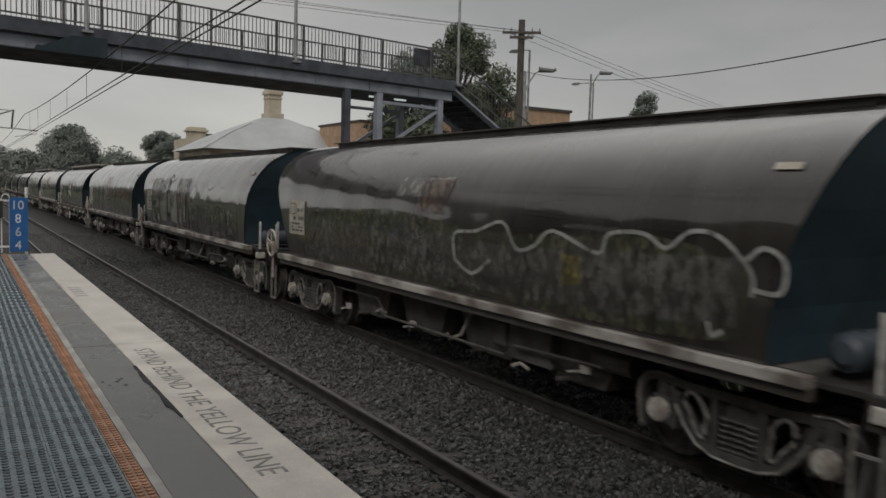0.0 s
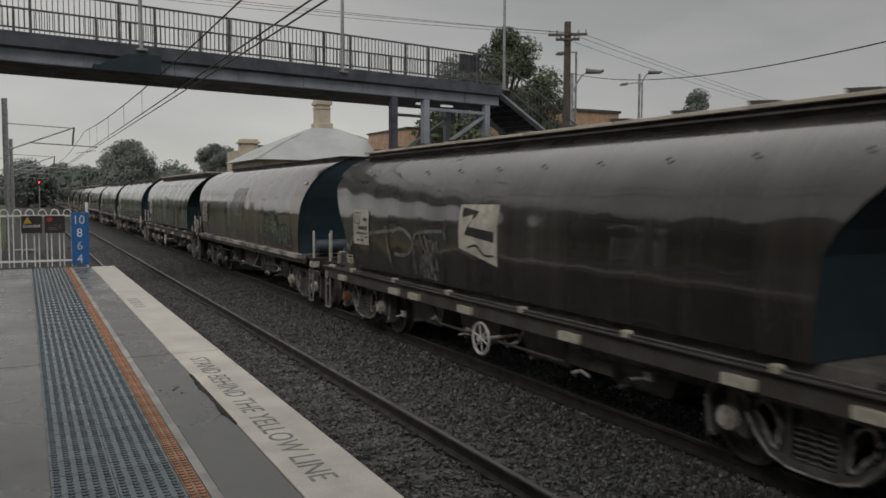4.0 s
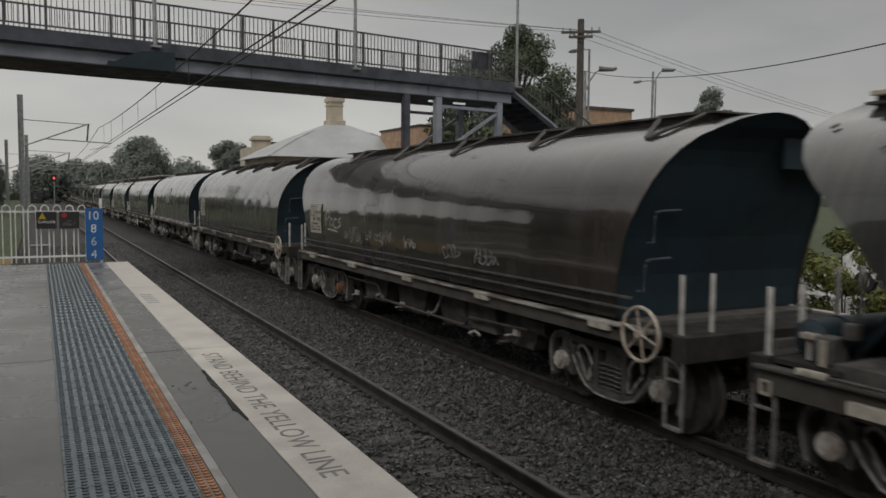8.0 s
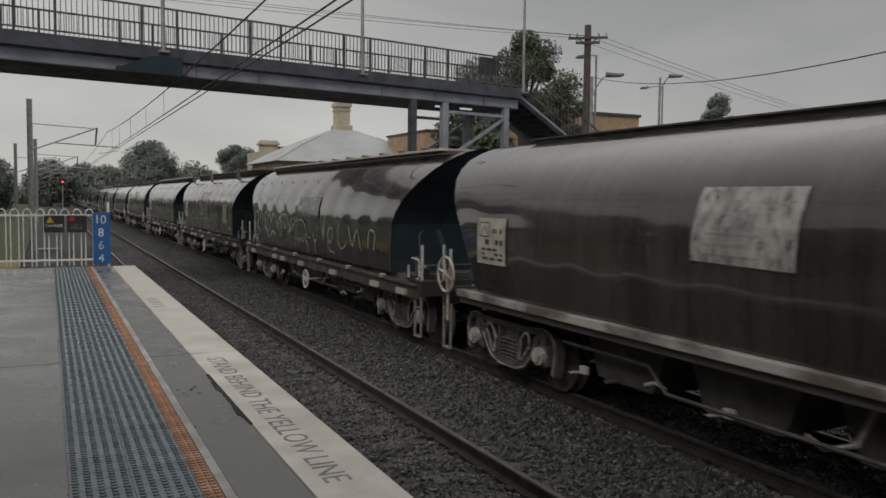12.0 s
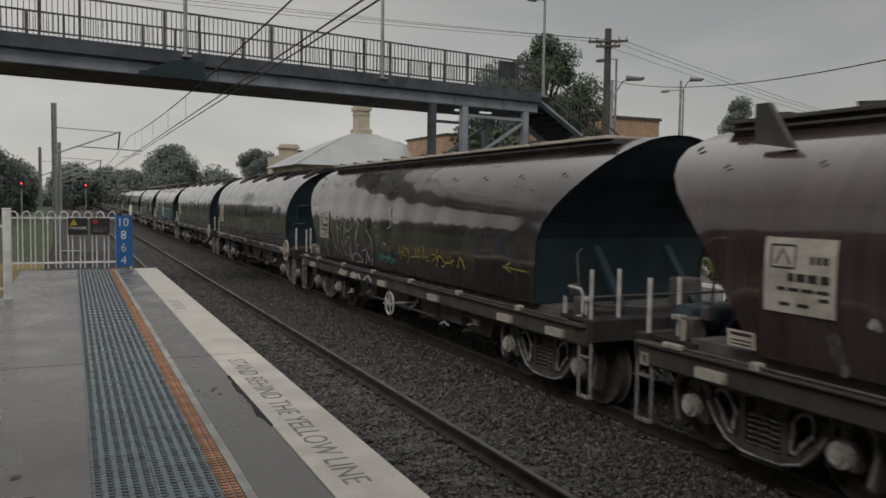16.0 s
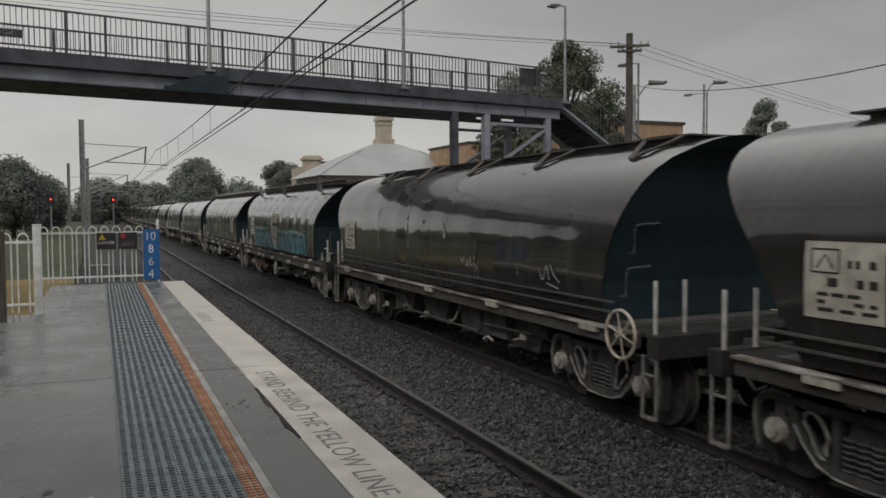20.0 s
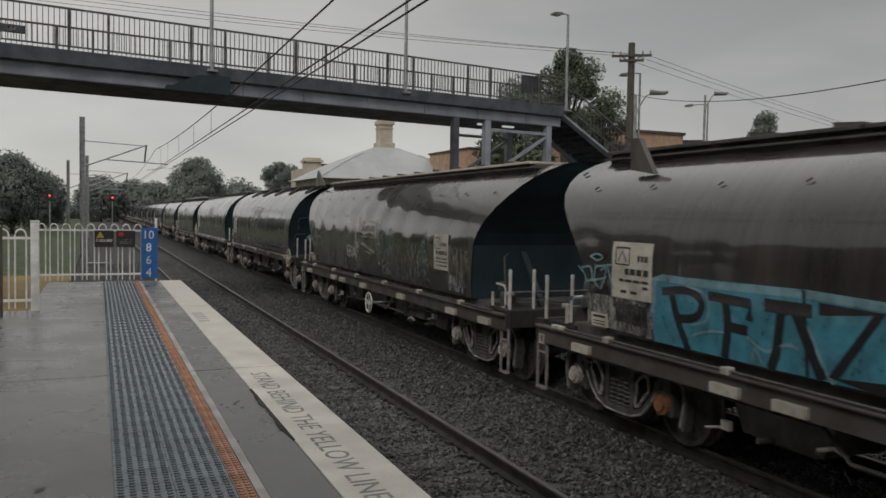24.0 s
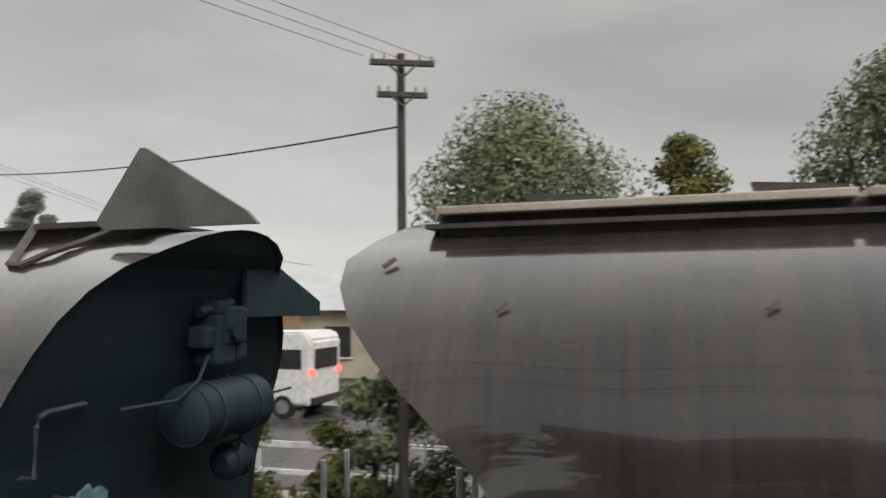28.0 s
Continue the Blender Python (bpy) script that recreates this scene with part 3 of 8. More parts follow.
for i in range(9):
    x, y, s = rr.uniform(-0.8, -0.64), rr.uniform(6.3, 6.9), rr.uniform(0.006, 0.018)
    prism(bm, [(x + s * rr.uniform(0.5, 1.4) * math.cos(a), y + 1.6 * s * rr.uniform(0.5, 1.4) * math.sin(a)) for a in np.linspace(0, 5.6, 9)], "z", -0.002, 0.0008)
for x, y, s in ((-2.05, 5.05, 0.035), (-2.62, 6.4, 0.018), (-2.3, 8.9, 0.02), (-1.95, 3.6, 0.014)):
    prism(bm, [(x + s * rr.uniform(0.5, 1.4) * math.cos(a), y + 1.6 * s * rr.uniform(0.5, 1.4) * math.sin(a)) for a in np.linspace(0, 5.6, 9)], "z", -0.002, 0.0018)
tagged(part("stain", bm, STAIN, platform, "dark trodden stains"), kind="stuff")


# ---- grain wagons ----
PITCH, BODY_R, BODY_H, AXIS_Z, FLOOR_Z = 14.08, 1.47, 1.36, 2.12, 1.24


def half_width(z):
    if z >= AXIS_Z:
        return BODY_R * math.sqrt(max(0.0, 1 - ((z - AXIS_Z) / BODY_H) ** 2))
    return BODY_R - 0.05 * (AXIS_Z - z) ** 2


# how far the body's edge stands back from the middle of the coupling, by height above the rails
SETBACK = {("A", -1): ((1.4, 1.45), (1.65, 1.43), (2.2, 1.29), (2.6, 1.14), (3.0, 1.04), (3.5, 0.98)),
           ("C", -1): ((1.4, 1.46), (1.85, 1.42), (2.27, 1.26), (2.6, 1.13), (3.02, 1.0), (3.2, 0.9), (3.35, 0.7), (3.5, 0.58)),
           ("B", -1): ((1.4, 1.75), (2.1, 1.68), (2.4, 1.52), (2.67, 1.26), (2.95, 0.96), (3.3, 0.66), (3.5, 0.56)),
           ("A", 1): ((1.2, 1.6), (1.55, 1.41), (2.23, 1.02), (2.65, 0.62), (2.96, 0.34), (3.2, 0.2), (3.5, 0.26)),
           ("C", 1): ((1.2, 1.6), (1.55, 1.41), (2.23, 1.02), (2.65, 0.62), (2.96, 0.34), (3.2, 0.2), (3.5, 0.26)),
           ("B", 1): ((1.2, 2.1), (1.57, 1.88), (2.0, 1.6), (2.26, 1.4), (2.5, 1.14), (2.8, 0.78), (3.0, 0.6), (3.2, 0.5), (3.36, 0.62), (3.5, 0.8))}


def half_length(kind, z, sign):
    rows = SETBACK[kind, sign]
    return PITCH / 2 - float(np.interp(z, [r[0] for r in rows], [r[1] for r in rows]))


def levels():
    return [FLOOR_Z, 1.45, 1.7, AXIS_Z] + [AXIS_Z + BODY_H * math.sin(radians(a)) for a in (9, 18, 27, 36, 45, 54, 63, 72, 80, 86)]


def shell(kind):
    bm = B()
    zs = levels()
    prof = [(-half_width(z), z) for z in zs] + [(0.0, AXIS_Z + BODY_H)] + [(half_width(z), z) for z in reversed(zs)]
    rows = []
    n = 72
    r = random.Random(kind)
    dent = [r.uniform(-1, 1) for _ in range(40)]
    for i in range(n + 1):
        u = -1 + 2 * i / n
        sg = -1 if u < 0 else 1
        yy = u * 6.0
        c = int(yy / 1.17 + 20)
        bulge = (0.009 if kind == "B" else 0.0055) * (math.sin(math.pi * yy / 1.17) ** 2 - 0.6) + 0.002 * dent[c % 40] * math.sin(math.pi * (yy / 1.17 % 1))
        rows.append([bm.verts.new((x * (1 + bulge * min(1.0, max(0.0, (3.3 - z) / 0.8)) * (1 + 0.4 * math.sin(z * 3 + c))), abs(u) * sg * half_length(kind, z, sg), z)) for x, z in prof])
    for a, b in zip(rows, rows[1:]):
        for k in range(len(prof) - 1):
            bm.faces.new((a[k], b[k], b[k + 1], a[k + 1]))
        bm.faces.new((a[-1], b[-1], b[0], a[0]))
    return bm


def end_sheet(kind, sign):
    bm = B()
    zs = levels() + [AXIS_Z + BODY_H * 0.9995]
    rows = []
    for z in zs:
        w, y = max(half_width(z) - 0.02, 0.01), sign * (half_length(kind, z, sign) - 0.035)
        rows.append([bm.verts.new((x, y + dy, z)) for x, dy in ((-w, 0), (w, 0), (w, -sign * 0.03), (-w, -sign * 0.03))])
    for a, b in zip(rows, rows[1:]):
        for k in range(4):
            bm.faces.new((a[k], a[(k + 1) % 4], b[(k + 1) % 4], b[k]))
    bm.faces.new(rows[0])
    bm.faces.new(rows[-1])
    bmesh.ops.recalc_face_normals(bm, faces=bm.faces[:])
    return bm


def side_ribbon(bm, pts, w, lift=0.008, side=-1):
    """A flat painted stroke along points (y, z) of the wagon's side: one continuous band."""
    pts = [Vector((*p, 0)) for p in pts]
    rows = []
    for i, p in enumerate(pts):
        d = pts[min(i + 1, len(pts) - 1)] - pts[max(i - 1, 0)]
        d = d.normalized() if d.length > 1e-6 else Vector((1, 0, 0))
        n = Vector((-d.y, d.x, 0)) * w / 2
        p = p + d * (w * 0.35 * ((i == len(pts) - 1) - (i == 0)))
        rows.append([bm.verts.new((side * (half_width(q.y) + lift + 0.005), q.x, q.y)) for q in (p + n, p - n)])
    for a, b in zip(rows, rows[1:]):
        bm.faces.new((a[0], b[0], b[1], a[1]) if side < 0 else (a[0], a[1], b[1], b[0]))


def side_panel(bm, y0, y1, z0, z1, lift=0.006, thick=0.006, n=5):
    """A thin plate that follows the near side."""
    rows = []
    for i in range(n + 1):
        z = z0 + (z1 - z0) * i / n
        rows.append([bm.verts.new((-(half_width(z) + lift + 0.006 + d), y, z)) for y, d in ((y0, thick), (y1, thick), (y1, 0), (y0, 0))])
    for a, b in zip(rows, rows[1:]):
        for k in range(4):
            bm.faces.new((a[k], a[(k + 1) % 4], b[(k + 1) % 4], b[k]))
    bm.faces.new(rows[0])
    bm.faces.new(rows[-1])
    bmesh.ops.recalc_face_normals(bm, faces=bm.faces[:])
    return bm


def band(bm, pts, t, x0, x1):
    """A cast bar of thickness t along points (y, z), from x0 to x1."""
    n = len(pts)
    rows = []
    for i, (y, z) in enumerate(pts):
        (ya, za), (yb, zb) = pts[max(0, i - 1)], pts[min(n - 1, i + 1)]
        d = math.hypot(yb - ya, zb - za)
        u, v = -(zb - za) / d * t / 2, (yb - ya) / d * t / 2
        rows.append([bm.verts.new((x, y + k * u, z + k * v)) for x, k in ((x0, -1), (x1, -1), (x1, 1), (x0, 1))])
    for a, b in zip(rows, rows[1:]):
        for k in range(4):
            bm.faces.new((a[k], a[(k + 1) % 4], b[(k + 1) % 4], b[k]))
    bm.faces.new(rows[0])
    bm.faces.new(rows[-1][::-1])
    return bm


ARCH = [(0.0, 0.8), (0.5, 0.79), (0.75, 0.81), (0.95, 0.83), (1.1, 0.79), (1.19, 0.69), (1.21, 0.54), (1.18, 0.38), (1.15, 0.26)]
DIP = [(0.8, 0.77), (0.72, 0.62), (0.6, 0.44), (0.45, 0.3), (0.25, 0.235), (0.0, 0.225), (-0.25, 0.235), (-0.45, 0.3), (-0.6, 0.44), (-0.72, 0.62), (-0.8, 0.77)]


def bogie_side(s):
    """Cast side frame: a chord arched over both axle boxes, a dipped lower member, two spring columns."""
    bm = B()
    x0, x1 = (-1.13, -1.0) if s < 0 else (1.0, 1.13)
    for q in (-1, 1):
        band(bm, [(q * y, z) for y, z in ARCH], 0.085, x0, x1)
        band(bm, [(q * 0.26, 0.24), (q * 0.26, 0.79)], 0.07, x0, x1)
        band(bm, [(q * 0.7, 0.72), (q * 0.72, 0.5), (q * 0.76, 0.34)], 0.06, x0, x1)
        box(bm, x0 - 0.02, x1 + 0.02, q * 0.9 - 0.12, q * 0.9 + 0.12, 0.36, 0.64, 0.03)
        box(bm, x0, x1, q * 0.9 - 0.06, q * 0.9 + 0.06, 0.62, 0.81)
    band(bm, DIP, 0.09, x0, x1)
    box(bm, x0, x1, -0.3, 0.3, 0.235, 0.29)
    bmesh.ops.recalc_face_normals(bm, faces=bm.faces[:])
    return bm


def loop_bar(bm, x, y, z, lean=0.0):
    pts = [(x, y + 0.1 * math.cos(a) * (1.3 if math.sin(a) > 0 else 0.75) + lean * math.sin(a), z + 0.2 * math.sin(a)) for a in np.linspace(0, 2 * math.pi, 15)]
    return tube(bm, pts, 0.021, 6, cap=False)


def wheel_mesh():
    bm = B()
    prof = [(0.06, 0.0), (0.40, 0.03), (0.42, -0.02), (0.46, -0.02), (0.455, 0.10), (0.49, 0.115), (0.485, 0.135), (0.40, 0.14), (0.38, 0.09), (0.12, 0.07), (0.1, 0.14), (0.06, 0.14)]
    seg = 20
    rows = [[bm.verts.new((x, r * math.cos(2 * math.pi * k / seg), r * math.sin(2 * math.pi * k / seg))) for r, x in prof] for k in range(seg)]
    for k in range(seg):
        for j in range(len(prof)):
            bm.faces.new((rows[k][j], rows[(k + 1) % seg][j], rows[(k + 1) % seg][(j + 1) % len(prof)], rows[k][(j + 1) % len(prof)]))
    for k in range(6):
        a = k * math.pi / 3
        tube(bm, [(-0.012, 0.27 * math.cos(a), 0.27 * math.sin(a)), (0.02, 0.27 * math.cos(a), 0.27 * math.sin(a))], 0.035, 6)
    bmesh.ops.recalc_face_normals(bm, faces=bm.faces[:])
    return bm


def handwheel(name, key, c, r, mat, parent, label, stem):
    """A spoked wheel: rim with hub, stem and spokes of its own."""
    c = Vector(c)
    rim = put(name, key, lambda: ring(B(), (0, 0, 0), (1, 0, 0), r, 0.02, 26, 6), mat, parent, label, c)
    put("hub", "hub" + key, lambda: tube(B(), [(-0.05, 0, 0), (0.05, 0, 0)], 0.04, 8), mat, rim)
    put("stem", "stem" + key, lambda: tube(B(), [Vector(p) - c for p in stem], 0.024, 6), mat, rim)
    for k in range(6):
        a = k * math.pi / 3 + 0.3
        put("spoke", f"spoke{key}{k}", lambda: tube(B(), [(0, 0.03 * math.cos(a), 0.03 * math.sin(a)), (0, math.cos(a) * r, math.sin(a) * r)], 0.013, 5), mat, rim)


MESHES = {}


def coils(q):
    g = tube(B(), [(q * 1.06, 0, 0.27), (q * 1.06, 0, 0.62)], 0.05, 8)
    for y in (-0.14, 0.0, 0.14):
        for i in range(6):
            ring(g, (q * 1.07, y, 0.31 + i * 0.055), (0, 0, 1), 0.062, 0.016, 10, 5)
    return g


def tank(r, xa, xb, y, z):
    """Strapped air reservoir with domed ends, lying across the wagon."""
    g = tube(B(), [(xa + 0.05, y, z), ((xa + xb) / 2, y, z), (xb - 0.05, y, z)], r, 18)
    for x0, x1 in ((xa + 0.051, xa), (xb - 0.051, xb)):
        tube(g, [(x0, y, z), (x1, y, z)], r * 0.96, 18, r2=r * 0.55)
    for f in (0.25, 0.75):
        ring(g, Vector((xa + (xb - xa) * f, y, z)), (1, 0, 0), r + 0.004, 0.012, 18, 5)
    return g


def valve(s):
    """Triple valve: a bracket with bolted bodies and caps."""
    g = B()
    y = s * 6.08
    for xa, xb, za, zb, d in ((-0.02, 0.2, 2.28, 2.62, 0.1), (0.05, 0.3, 2.42, 2.68, 0.13), (-0.12, 0.02, 2.4, 2.55, 0.08), (0.22, 0.36, 2.3, 2.42, 0.09), (0.02, 0.12, 2.62, 2.72, 0.07)):
        box(g, xa, xb, y - d, y + d, za, zb, 0.03)
    tube(g, [(-0.1, y, 2.64), (0.28, y, 2.7)], 0.035, 8)
    tube(g, [(0.12, y + s * 0.1, 2.52), (0.12, y + s * 0.17, 2.52)], 0.07, 10)
    return g


def once(key, build, mat, smooth=False):
    """Mesh data made one time and shared by every wagon."""
    if key not in MESHES:
        ob = part(key, build(), mat, None, "", smooth)
        MESHES[key] = ob.data
        bpy.data.objects.remove(ob)
    return MESHES[key]


def put(name, key, build, mat, parent, label="", loc=(0, 0, 0), rz=0.0, smooth=False):
    ob = new(name, once(key, build, mat, smooth))
    ob.parent, ob.location, ob.rotation_euler = parent, loc, (0, 0, rz)
    return tagged(ob, label)


def wagon(kind, label):
    """kind A: smooth barrel; B: sloped ends, long roof hatch; C: barrel with roof brackets and double rail. Origin on the rails; the near side is -x."""
    w = thing("grain_wagon", label, "freight wagon", "wagons of the grain train")
    put("body", "body_" + kind, lambda: shell(kind), BODY_BLACK, w, smooth=True)
    for s in (-1, 1):
        e = put("end_sheet", f"end_{kind}{s}", lambda: end_sheet(kind, s), END_DARK, w, "dark blue-black end sheet")
        if kind != "B":
            put("corner_plate", f"cplate{s}", lambda: prism(B(), [(0.42, 3.3), (0.8, 3.3), (1.56, 3.0), (1.56, 2.88), (0.42, 2.9)], "y", min(s * 6.12, s * 6.16), max(s * 6.12, s * 6.16)), END_DARK, e, "dark corner gusset plate")
            if kind == "A":
                put("deck_reservoir", f"dtank{s}", lambda: tank(0.16, -1.2, -0.25, s * 6.1, 1.42), END_GEAR, e, "grey-blue cylinder on the end deck", smooth=True)
            if kind == "C":
                for x, z in ((0.0, 1.55), (0.12, 2.07)):
                    put("end_step", f"estep{s}", lambda: tube(B(), [(-1.3, s * 5.76, 0), (-1.3, s * 5.86, 0.01), (-1.3, s * 5.87, 0.28), (-1.28, s * 5.87, 0.33), (-1.23, s * 5.87, 0.35), (-0.95, s * 5.87, 0.36), (-0.93, s * 5.76, 0.36)], 0.018, 6), END_GEAR, e, "bent step rung", (x, 0, z))
        else:
            for x in (-0.6, 0.6):
                put("end_stay", f"stay{s}", lambda: bar(B(), (0, s * 6.2, 1.15), (0, s * 5.5, 2.0), 0.1, 0.08), END_DARK, e, "", (x, 0, 0))
            if s > 0:
                put("air_reservoir", f"tankB{s}", lambda: tank(0.17, -1.15, 0.4, s * 6.28, 1.36), END_DARK, e, "dark grey cylinder on the end deck", smooth=True)
            else:
                put("end_grab", "grabB", lambda: tube(B(), [(-1.28, -6.05, 1.17), (-1.28, -6.18, 1.19), (-1.28, -6.21, 1.24), (-1.28, -6.2, 1.48), (-1.28, -6.15, 1.53), (-1.28, -5.9, 1.54)], 0.018, 7), HANDRAIL, e, "white bent grab rail")
            put("notice_tag", f"tagB{s}", lambda: box(B(), -1.38, -1.36, s * 5.95 - 0.035, s * 5.95 + 0.035, 1.2, 1.42, 0.004), REFLECT, e, "small white tag on the end deck")
            put("end_rail", f"erail{s}", lambda: tube(B(), [(-1.2, s * 6.2, 1.42), (1.2, s * 6.2, 1.42)], 0.02, 6), BOGIE, e)
            put("brake_rigging", f"rigB{s}", lambda: tube(tube(box(box(B(), -1.25, -1.05, s * 6.05 - 0.1, s * 6.05 + 0.1, 1.19, 1.42, 0.02), -1.2, -1.1, s * 5.85 - 0.06, s * 5.85 + 0.06, 1.42, 1.56, 0.02), [(-1.15, s * 6.05, 1.3), (-0.8, s * 6.25, 1.3), (-0.3, s * 6.25, 1.26)], 0.02, 6), [(-1.1, s * 5.85, 1.55), (-1.1, s * 5.8, 1.95), (-1.02, s * 5.78, 2.0)], 0.016, 6), BOGIE, e, "worn grey brake rigging")
            put("cock_handle", f"cockB{s}", lambda: box(tube(B(), [(-1.22, s * 6.2, 1.2), (-1.22, s * 6.2, 1.38)], 0.02, 6), -1.26, -1.16, s * 6.2 - 0.07, s * 6.2 + 0.07, 1.38, 1.43, 0.01), CAP, e, "pale cock handle")
            put("brake_valve", f"valveB{s}", lambda: box(B(), 0.45, 0.8, s * 5.9 - 0.15, s * 5.9 + 0.15, 1.2, 1.6, 0.04), UNDER, e)
    # frame
    for s in (-1, 1):
        hi, lo, half = {"A": (1.235, 1.03, 6.0), "B": (1.13, 0.88, 6.55), "C": (1.2, 1.0, 6.25)}[kind]
        put("side_sill", f"sill{kind}{s}", lambda: box(B(), s * 1.41 - 0.05, s * 1.41 + 0.05, -half, half, lo, hi - 0.03, 0.01), SILL_DARK, w, "dark grimy side sill")
        put("sill_lip", f"lip{kind}{s}", lambda: box(B(), s * 1.45 - 0.07, s * 1.45 + 0.07, -half, half, hi - (0.105 if kind == "A" else 0.035), hi, 0.012), SILL if kind != "B" else SILL_DARK, w, "scuffed pale top edge of the sill" if kind != "B" else "")
    put("centre_sill", "csill", lambda: box(box(B(), -0.22, 0.22, -6.7, 6.7, 0.78, 1.1, 0.02), -1.3, 1.3, -5.9, 5.9, 1.1, 1.23), UNDER, w)
    for s in (-1, 1):
        put("headstock", f"head{s}", lambda: box(B(), -1.44, 1.44, s * 6.55 - 0.1, s * 6.55 + 0.1, 0.93, 1.2, 0.015), DECK_PLATE, w)
        put("deck", f"deck{s}", lambda: box(B(), -1.35, 1.35, min(s * 5.8, s * 6.5), max(s * 5.8, s * 6.5), 1.14, 1.185), DECK_PLATE, w)
        put("coupler", f"coup{s}", lambda: box(box(B(), -0.11, 0.11, s * 6.75 - 0.14, s * 6.75 + 0.14, 0.72, 0.95, 0.03), -0.16, 0.16, s * 6.93 - 0.1, s * 6.93 + 0.1, 0.68, 1.0, 0.04), BOGIE, w)
        put("air_hose", f"hose{s}", lambda: tube(B(), [(-0.35, s * 6.62, 0.92), (-0.35, s * 6.8, 0.75), (-0.3, s * 6.92, 0.55), (-0.2, s * 7.0, 0.6)], 0.025, 6), UNDER, w)
        for x in (-1.36, -0.95, 0.95, 1.36):
            put("handrail", "hrail", lambda: tube(B(), [(0, 0, 0), (0, 0, 0.62)], 0.026, 8), HANDRAIL, w, "off-white upright handrail", (x, s * 6.5, 1.18))
        for x in (-1.42, 1.42):
            put("step_stirrup", "stirrup" + kind, lambda: bar(bar(bar(bar(B(), (0, -0.12, 0.25), (0, 0.12, 0.25), 0.06, 0.03), (0, -0.12, 0.24), (0, -0.12, 0.95), 0.035, 0.022), (0, 0.12, 0.24), (0, 0.12, 0.95), 0.035, 0.022), (0, -0.12, 0.74), (0, 0.12, 0.74), 0.035, 0.02), RIM, w, "scuffed foot step", (x, s * 6.48, 0))
        b = put("bogie", "bolster", lambda: box(box(B(), -1.05, 1.05, -0.2, 0.2, 0.45, 0.78, 0.03), -0.3, 0.3, -0.3, 0.3, 0.7, 0.82, 0.02), UNDER, w, "dark cast three-piece bogie", (0, s * 5.1, 0))
        for q in (-1, 1):
            put("side_frame", f"bside{q}", lambda: bogie_side(q), BOGIE, b)
            tagged(put("spring_nest", f"spr{q}", lambda: coils(q), UNDER, b, "stacked coil springs"), kind="stuff")
            # pale tubes stand in for highlights on the casting edges
            for y in (-0.45, 0.45):
                put("frame_opening", f"loop{q}{y}", lambda: loop_bar(B(), q * 1.142, 0, 0.55, 0.07 if y > 0 else -0.07), RIM, b, "pale highlight drawn round a frame opening", (0, y, 0))
            for y in (-0.7, 0.7):
                put("arch_rim", f"arim{q}{y}", lambda: tube(B(), [(q * 1.135, (1 if y > 0 else -1) * a - y, c + 0.035) for a, c in ARCH[2:]], 0.016, 5), RIM, b, "pale highlight drawn along the casting edge", (0, y, 0))
            put("lower_rim", f"lrim{q}", lambda: tube(B(), [(q * 1.135, a, c - 0.03) for a, c in DIP[1:-1]], 0.016, 5), RIM, b, "pale highlight drawn along the casting edge")
            for y in (-0.9, 0.9):
                put("axle_cap", f"cap{q}", lambda: tube(tube(B(), [(q * 1.13, 0, 0.5), (q * 1.21, 0, 0.5)], 0.12, 12), [(q * 1.21, 0, 0.5), (q * 1.25, 0, 0.5)], 0.075, 10), CAP, b, "", (0, y, 0))
        for y in (-0.9, 0.9):
            put("axle", "axle", lambda: tube(B(), [(-1.1, 0, 0), (1.1, 0, 0)], 0.075, 10), UNDER, b, "", (0, y, 0.46))
            for q in (-1, 1):
                put("wheel", "wheel", wheel_mesh, WHEEL, b, "", (q * 0.83, y, 0.46), 0 if q < 0 else math.pi)
    # discharge hoppers and brake gear under the floor
    for y in (-2.7, -0.9, 0.9, 2.7):
        put("discharge_hopper", "chute", lambda: prism(B(), [(-0.82, 1.15), (0.82, 1.15), (0.5, 0.42), (-0.5, 0.42)], "x", -0.95, 0.95), UNDER, w, "", (0, y, 0))
        put("chute_gate", "gate", lambda: tube(box(B(), -0.85, 0.85, -0.36, 0.36, 0.36, 0.43, 0.01), [(-1.15, 0.1, 0.45), (-0.7, 0.1, 0.42)], 0.03, 6), BOGIE, w, "worn discharge gate", (0, y, 0))
    put("brake_pipe", "bpipe", lambda: tube(B(), [(-1.2, -3.4, 0.75), (-1.2, -1.8, 0.7), (-1.2, -1.6, 0.55), (-1.2, 1.7, 0.55), (-1.2, 2.0, 0.8), (-1.2, 3.6, 0.8)], 0.022, 6), BOGIE, w)
    put("pull_rod", "prod", lambda: tube(B(), [(-1.05, -0.6, 0.95), (-1.15, -0.5, 0.62), (-1.15, -0.2, 0.5), (-1.0, 0.1, 0.52)], 0.025, 6), CAP, w, "pale bent lever")
    for i, y in enumerate((-3.1, -1.9, 0.85, 1.92, 3.2)):
        put("brake_lever", f"blev{i % 2}", (lambda: tube(B(), [(-1.16, -0.16, 0.5), (-1.2, -0.05, 0.56), (-1.2, 0.12, 0.5), (-1.1, 0.2, 0.44)], 0.022, 6)) if i % 2 else (lambda: tube(box(B(), -1.2, -1.14, -0.06, 0.06, 0.5, 0.6, 0.01), [(-1.17, 0.05, 0.52), (-1.17, 0.3, 0.46)], 0.016, 6)), CAP, w, "pale worn brake lever", (0, y, (0.12, -0.05, 0.0, 0.08, -0.04)[i]))
    put("equipment_box", "ebox", lambda: box(box(B(), -1.1, -0.7, -0.5, 0.35, 0.5, 0.98, 0.03), -1.12, -0.9, 0.4, 0.7, 0.62, 0.92, 0.03), UNDER, w, "", (0, -1.9, 0))
